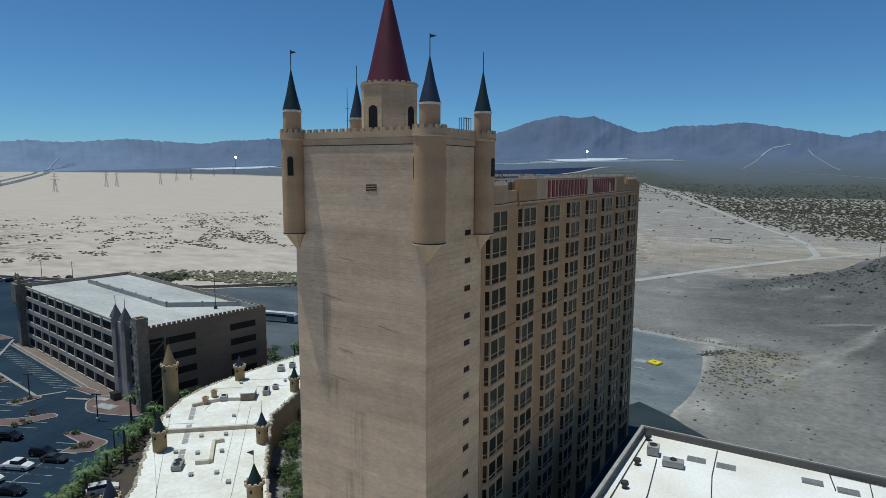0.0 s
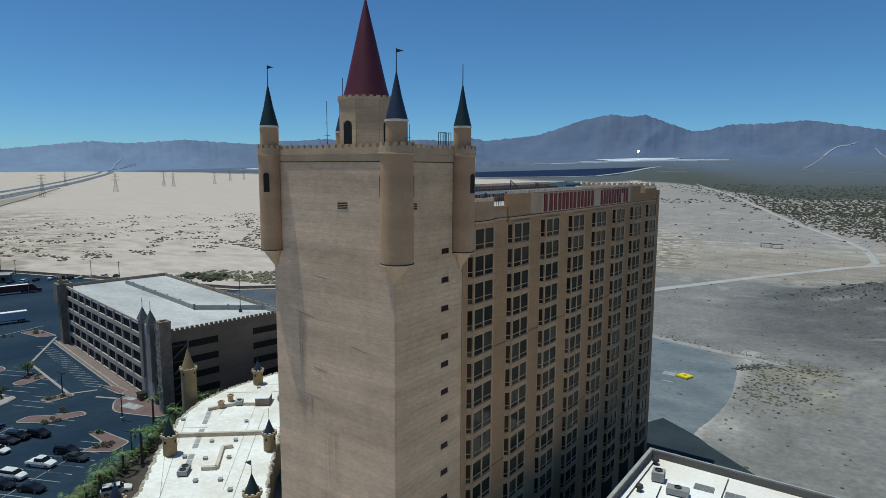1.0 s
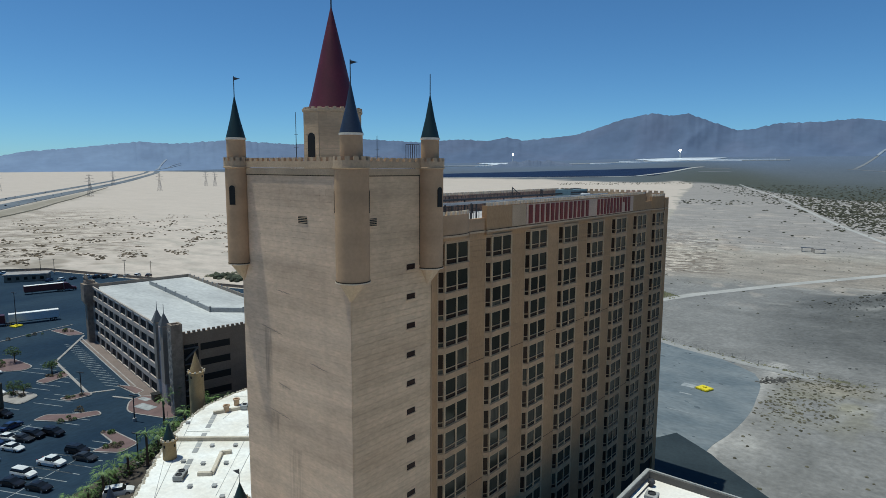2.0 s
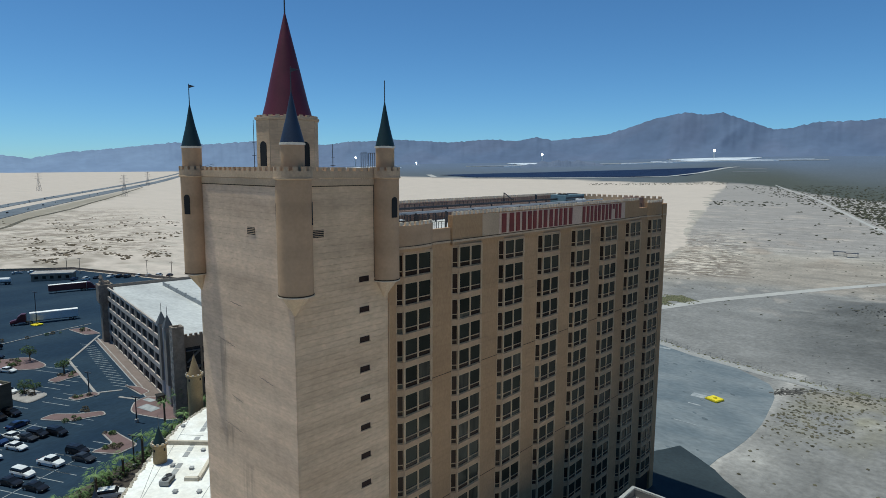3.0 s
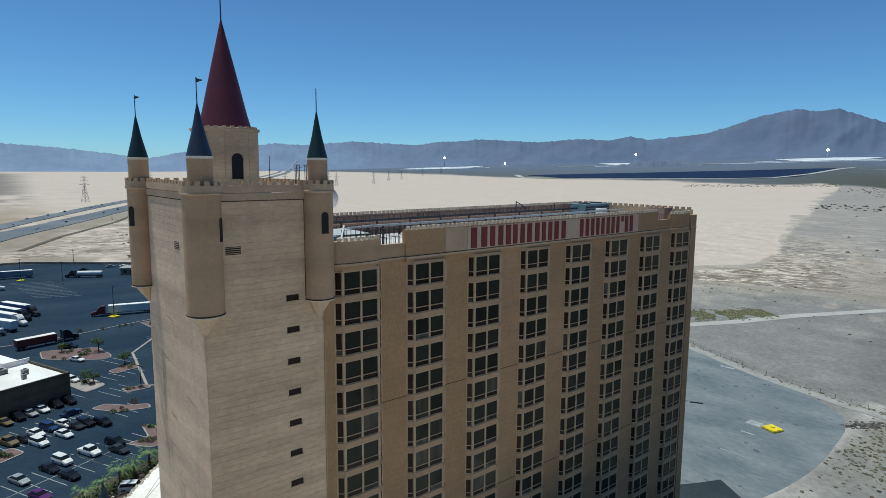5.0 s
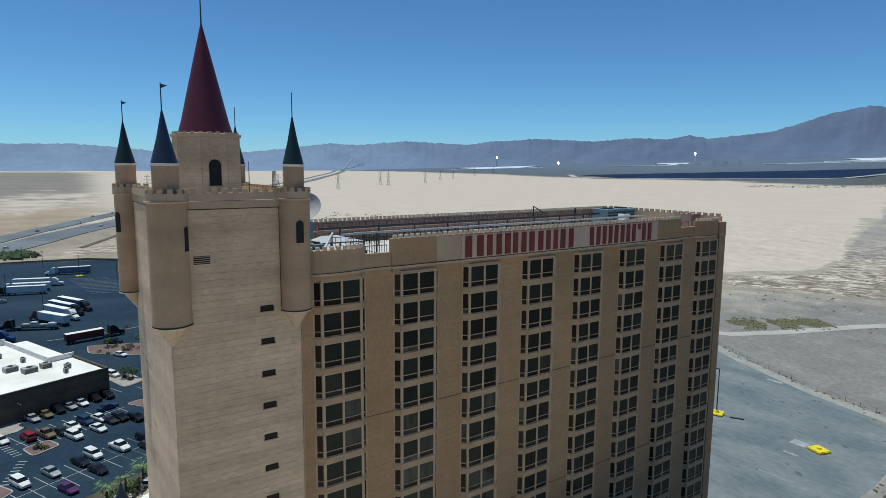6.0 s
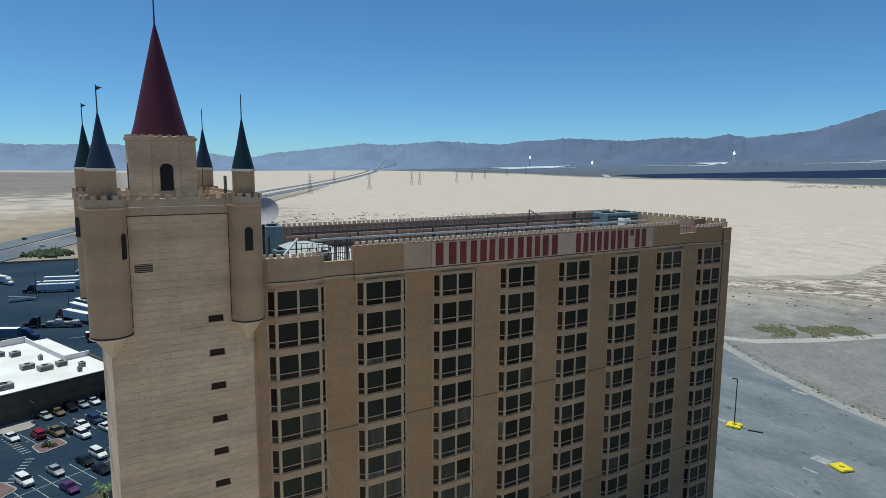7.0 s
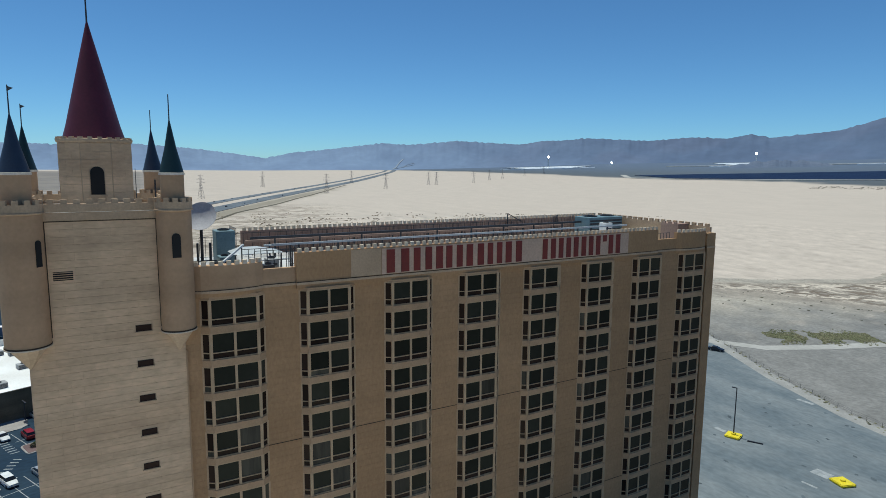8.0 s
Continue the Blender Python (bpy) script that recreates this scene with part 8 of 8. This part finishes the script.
for i, (s, off, key) in enumerate(((0.06, -14, 0), (0.11, 12, 1), (0.16, -16, 2), (0.2, 15, 3), (0.24, -13, 4), (0.3, 13, 0), (0.34, -15, 3), (0.4, 14, 2), (0.45, -12, 1), (0.52, 13, 4), (0.6, -14, 3), (0.08, 17, 4), (0.13, -17, 0), (0.145, 13, 3), (0.18, 18, 1), (0.215, -13, 2), (0.225, 17, 4), (0.26, 13, 0), (0.27, -18, 3), (0.285, 17, 2), (0.31, -14, 4), (0.325, 18, 1), (0.36, 13, 3), (0.38, -17, 4), (0.43, 17, 0), (0.48, -13, 2), (0.56, 14, 1), (0.65, 17, 3), (0.72, -14, 4))):
    acc, goal = 0.0, s * 2300
    for a, b in zip(ROAD, ROAD[1:]):
        d = math.dist(a, b)
        if acc + d > goal:
            u = Vector((b[0] - a[0], b[1] - a[1])) / d
            p = Vector(a) + u * (goal - acc)
            t = list(made.values())[key]
            off = off - 4 if off < 0 else off + (16 if goal > 400 else 0)
            copy_thing(t, pose(p.x - u.y * off, p.y + u.x * off, level(p.x, p.y) + 0.5, 0, 0, math.degrees(math.atan2(u.y, u.x))))
            break
        acc += d


# ---- pylons and poles ----
def pylon_template():
    t = thing("power_pylon", "tall dark lattice power pylon on the dry lake", "pylon", 0, 0, -500, 0, "power pylons")
    for sx in (-1, 1):
        for sy in (-1, 1):
            bm = bmesh.new()
            bar(bm, (sx * 4, sy * 4, -0.5), (sx * 1.1, sy * 1.1, 26), 0.3)
            bar(bm, (sx * 1.1, sy * 1.1, 26), (sx * 0.7, sy * 0.7, 40), 0.24)
            part("leg", bm, M_PYLON, t)
    bm = bmesh.new()
    for k in range(5):
        z0, z1 = 5.2 * k, 5.2 * (k + 1)
        w0, w1 = 4 - 2.9 * z0 / 26, 4 - 2.9 * z1 / 26
        for a, b in (((-1, -1), (1, -1)), ((1, -1), (1, 1)), ((1, 1), (-1, 1)), ((-1, 1), (-1, -1))):
            bar(bm, (a[0] * w0, a[1] * w0, z0), (b[0] * w1, b[1] * w1, z1), 0.14)
            bar(bm, (b[0] * w0, b[1] * w0, z0), (a[0] * w1, a[1] * w1, z1), 0.14)
    part("bracing", bm, M_PYLON, t)
    for z, w in ((27, 9), (33, 8), (38.5, 6)):
        bm = bmesh.new()
        bar(bm, (-w, 0, z), (w, 0, z), 0.34)
        bar(bm, (-w, 0, z), (0, 0, z + 2.2), 0.17)
        bar(bm, (w, 0, z), (0, 0, z + 2.2), 0.17)
        part("crossarm", bm, M_PYLON, t)
    return t


PY = pylon_template()
for i, (x, y) in enumerate(((-1094, 217), (-1620, 450), (-1226, 486), (-1843, 787), (-1385, 696), (-1623, 975), (-1660, 968), (-1748, 1191), (-1995, 1424), (-2062, 1535), (-2320, 1846), (-2415, 2039))):
    m = pose(x, y, level(x, y), 0, 0, 40)
    if i:
        copy_thing(PY, m)
    else:
        PY.matrix_basis = m
for x, y, h in ((35.4, 450.6, 11), (-352, 122.5, 9), (-395, 90, 9), (-428, 36, 9), (-300, 155, 9)):
    p = thing("utility_pole", "thin dark wooden utility pole", "pole", x, y, level(x, y), 30, "utility poles")
    bm = bmesh.new()
    lathe(bm, 0, 0, [(0.16, -0.3), (0.11, h), (0, h + 0.02)], 8)
    part("shaft", bm, M_BARK, p)
    bm = bmesh.new()
    bar(bm, (-1.1, 0, h - 0.7), (1.1, 0, h - 0.7), 0.14)
    part("crossarm", bm, M_BARK, p)


# ---- far solar fields and towers ----
def far_sheet(name, az0, az1, r0, r1, lift, material, label, category, gap=0.0, rows=10, taper=0.0, thin=0.0):
    bm = bmesh.new()
    n = 40
    for k in range(rows):
        s0, s1 = k / rows, (k + 1 - gap) / rows
        prev = None
        for i in range(n + 1):
            s = i / n
            a = az0 + (az1 - az0) * s
            ring = []
            for q in (s0, s1):
                aa = a + taper * (1 - q) * (1 if s > 0.5 else -1) * abs(2 * s - 1)
                r = r0 + (r1 - thin * s * s - r0) * q
                x, y = polar(aa, r)
                z = level(x, y)
                ring += [bm.verts.new((x, y, z - 3)), bm.verts.new((x, y, z + lift))]
            if prev:
                bm.faces.new((prev[1], ring[1], ring[3], prev[3]))
                bm.faces.new((prev[0], ring[0], ring[1], prev[1]))
                bm.faces.new((prev[3], ring[3], ring[2], prev[2]))
            prev = ring
    return solid(name, bm, material, label, category, kind="stuff")


far_sheet("solar_field", 17.0, 42.5, 2690, 3230, 1.5, M_SOLAR, "navy solar panel field beyond the dry lake", "solar field", 0.06, 9, -3.4, 300)
for line, w in ((((5.48, 3061), (4.85, 3439), (4.25, 4003), (4.15, 4090)), 12), (((-1.5, 2956), (-0.79, 3304), (-0.19, 3733), (0.25, 4080)), 10), (((5.91, 3015), (4.0, 2891), (1.92, 2774), (-2.0, 2562), (-4.5, 2401), (-9, 2250)), 11), (((16.8, 3160), (14.28, 3110)), 22), (((16.9, 2900), (14.26, 2860)), 18)):
    ribbon("far_track", [polar(*p) for p in line], w, 1.0, M_TRACK, "pale track on the far desert slope", "road")
ribbon("field_road", [polar(43.5, 2950), polar(43.0, 2720), polar(41.0, 2645), polar(30, 2630), polar(22.0, 2645), polar(19.4, 2860), polar(17.4, 3170), polar(16.5, 3245)], 26, 2.0, M_DIRT, "pale track around the solar field", "road")
for az, w, r in ((50.2, 4.0, 3830), (33.0, 3.4, 3900), (18.4, 3.9, 3900)):
    far_sheet("mirror_field", az - w, az + w, r - 120, r + 90, 3.0, M_MIRROR, "pale glinting field of mirrors below a solar tower", "mirror field", 0.25, 3, -w * 0.5)
for az0, az1, r0, r1 in ((11.0, 23.5, 3800, 3830), (13.5, 26.0, 3700, 3722), (28.0, 36.5, 3690, 3720), (46.0, 54.5, 3700, 3725)):
    far_sheet("mirror_field", az0, az1, r0, r1, 3.0, M_MIRROR, "pale glinting field of mirrors below a solar tower", "mirror field", 0.3, 2)
far_sheet("mirror_field", 10.0, 40.0, 3720, 3790, 2.0, M_HVAC, "grey glinting field of mirrors below a solar tower", "mirror field", 0.45, 3)
for az, top, w in ((50.2, 120, 17), (33.0, 145, 17), (18.4, 168, 20), (44.6, 78, 11)):
    x, y = polar(az, 3960)
    z = level(x, y)
    t = thing("solar_tower", "distant solar power tower with a glowing receiver", "tower", x, y, z, az, "solar towers")
    h = max(18, top - z)
    bm = bmesh.new()
    box(bm, -3, 3, -3, 3, 0, h - 12)
    part("shaft", bm, M_PIPE, t)
    bm = bmesh.new()
    lathe(bm, 0, 0, [(0.1, h - 12), (w * 0.22, h - 9), (w * 0.3, h - 4), (w * 0.22, h + 1), (0, h + 3)], 12)
    part("receiver", bm, M_RECEIVER, t, "white-hot receiver")
# low dark butte in front of the far range
bm = bmesh.new()
for i in range(60):
    s = i / 59
    a = 27.5 + 7.5 * s
    top = 42 * math.sin(math.pi * s) ** 0.7 * (0.72 + 0.3 * noise.noise((a * 1.5, 0, 3)) + 0.16 * noise.noise((a * 4.2, 0, 5)))
    ring = []
    for q, h in ((0, -4), (0.35, 0.6), (0.6, 1.0), (1.0, -4)):
        x, y = polar(a, 3560 + 200 * q)
        ring.append(bm.verts.new((x, y, level(x, y) + (h if h < 0 else h * top))))
    if i:
        for k in range(3):
            bm.faces.new((prev[k], ring[k], ring[k + 1], prev[k + 1]))
    prev = ring
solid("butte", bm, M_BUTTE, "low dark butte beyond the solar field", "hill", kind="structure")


# ---- stucco blocks, the pieces of the tower and wing walls ----
CH, CL, GAP = 0.54, 1.55, 0.02


def block_mesh(length, height, gap, material):
    bm = bmesh.new()
    box(bm, 0.0, length - 0.005, -0.05, 0.0, 0.0, height - gap)
    return mesh_of("block", bm, material)


cut = {}


def block_wall(parent, m, length, z0, z1, holes, z_parts, material, piece_material, gap=GAP):
    """Courses of blocks over a wall; single parts above z_parts, one joined part below."""
    rest = bmesh.new()
    rows = int((z1 - z0) / CH)
    for k in range(rows):
        z = z1 - CH * (k + 1)
        u = -(0.5 if k % 2 else 0.0) * CL
        while u < length - 0.05:
            a, b = max(u, 0.0), min(u + CL, length)
            spans = [(a, b)]
            for h0, h1, hz0, hz1 in holes:  # pieces above and below an opening
                p, q = max(a, h0), min(b, h1)
                if q - p > 0.02:
                    for e0, e1 in ((z, min(hz0, z + CH - GAP)), (max(hz1, z), z + CH - GAP)):
                        if e1 - e0 > 0.03 and hz0 < z + CH - GAP and hz1 > z:
                            box(rest, p, q, -0.05, 0.0, e0, e1)
            for h0, h1, hz0, hz1 in holes:
                if hz0 < z + CH - GAP and hz1 > z:
                    spans = [s for p, q in spans for s in ((p, min(q, h0)), (max(p, h1), q)) if s[1] - s[0] > 0.06]
            for p, q in spans:
                if z > z_parts:
                    key = (round(q - p, 2), gap, piece_material.name)
                    if key not in cut:
                        cut[key] = block_mesh(key[0], CH, gap, piece_material)
                    part("block", cut[key], None, parent, at=m @ pose(p, 0, z))
                else:
                    box(rest, p, q - 0.005, -0.05, 0.0, z, z + CH - gap)
            u += CL
    if len(rest.verts):
        rest.transform(m)
        part("stucco_facing", rest, material, parent, "courses of scored stucco blocks")["kind"] = "stuff"
    else:
        rest.free()


slots = [(50.0 - TY0 - 0.06, 51.0 - TY0 + 0.06, 45.02 - STOREY * k, 45.56 - STOREY * k) for k in range(16)]
block_wall(hotel, pose(TX1, TY0, 0, 0, 0, 90), TY1 - TY0, 0, 53.4, slots, 43.0, M_BLOCKS, M_BLOCK, 0.012)
block_wall(hotel, pose(TX0, TY0, 0), TX1 - TX0, 0, 53.4, [], 45.2, M_WEATHERS, M_WEATHER, 0.008)
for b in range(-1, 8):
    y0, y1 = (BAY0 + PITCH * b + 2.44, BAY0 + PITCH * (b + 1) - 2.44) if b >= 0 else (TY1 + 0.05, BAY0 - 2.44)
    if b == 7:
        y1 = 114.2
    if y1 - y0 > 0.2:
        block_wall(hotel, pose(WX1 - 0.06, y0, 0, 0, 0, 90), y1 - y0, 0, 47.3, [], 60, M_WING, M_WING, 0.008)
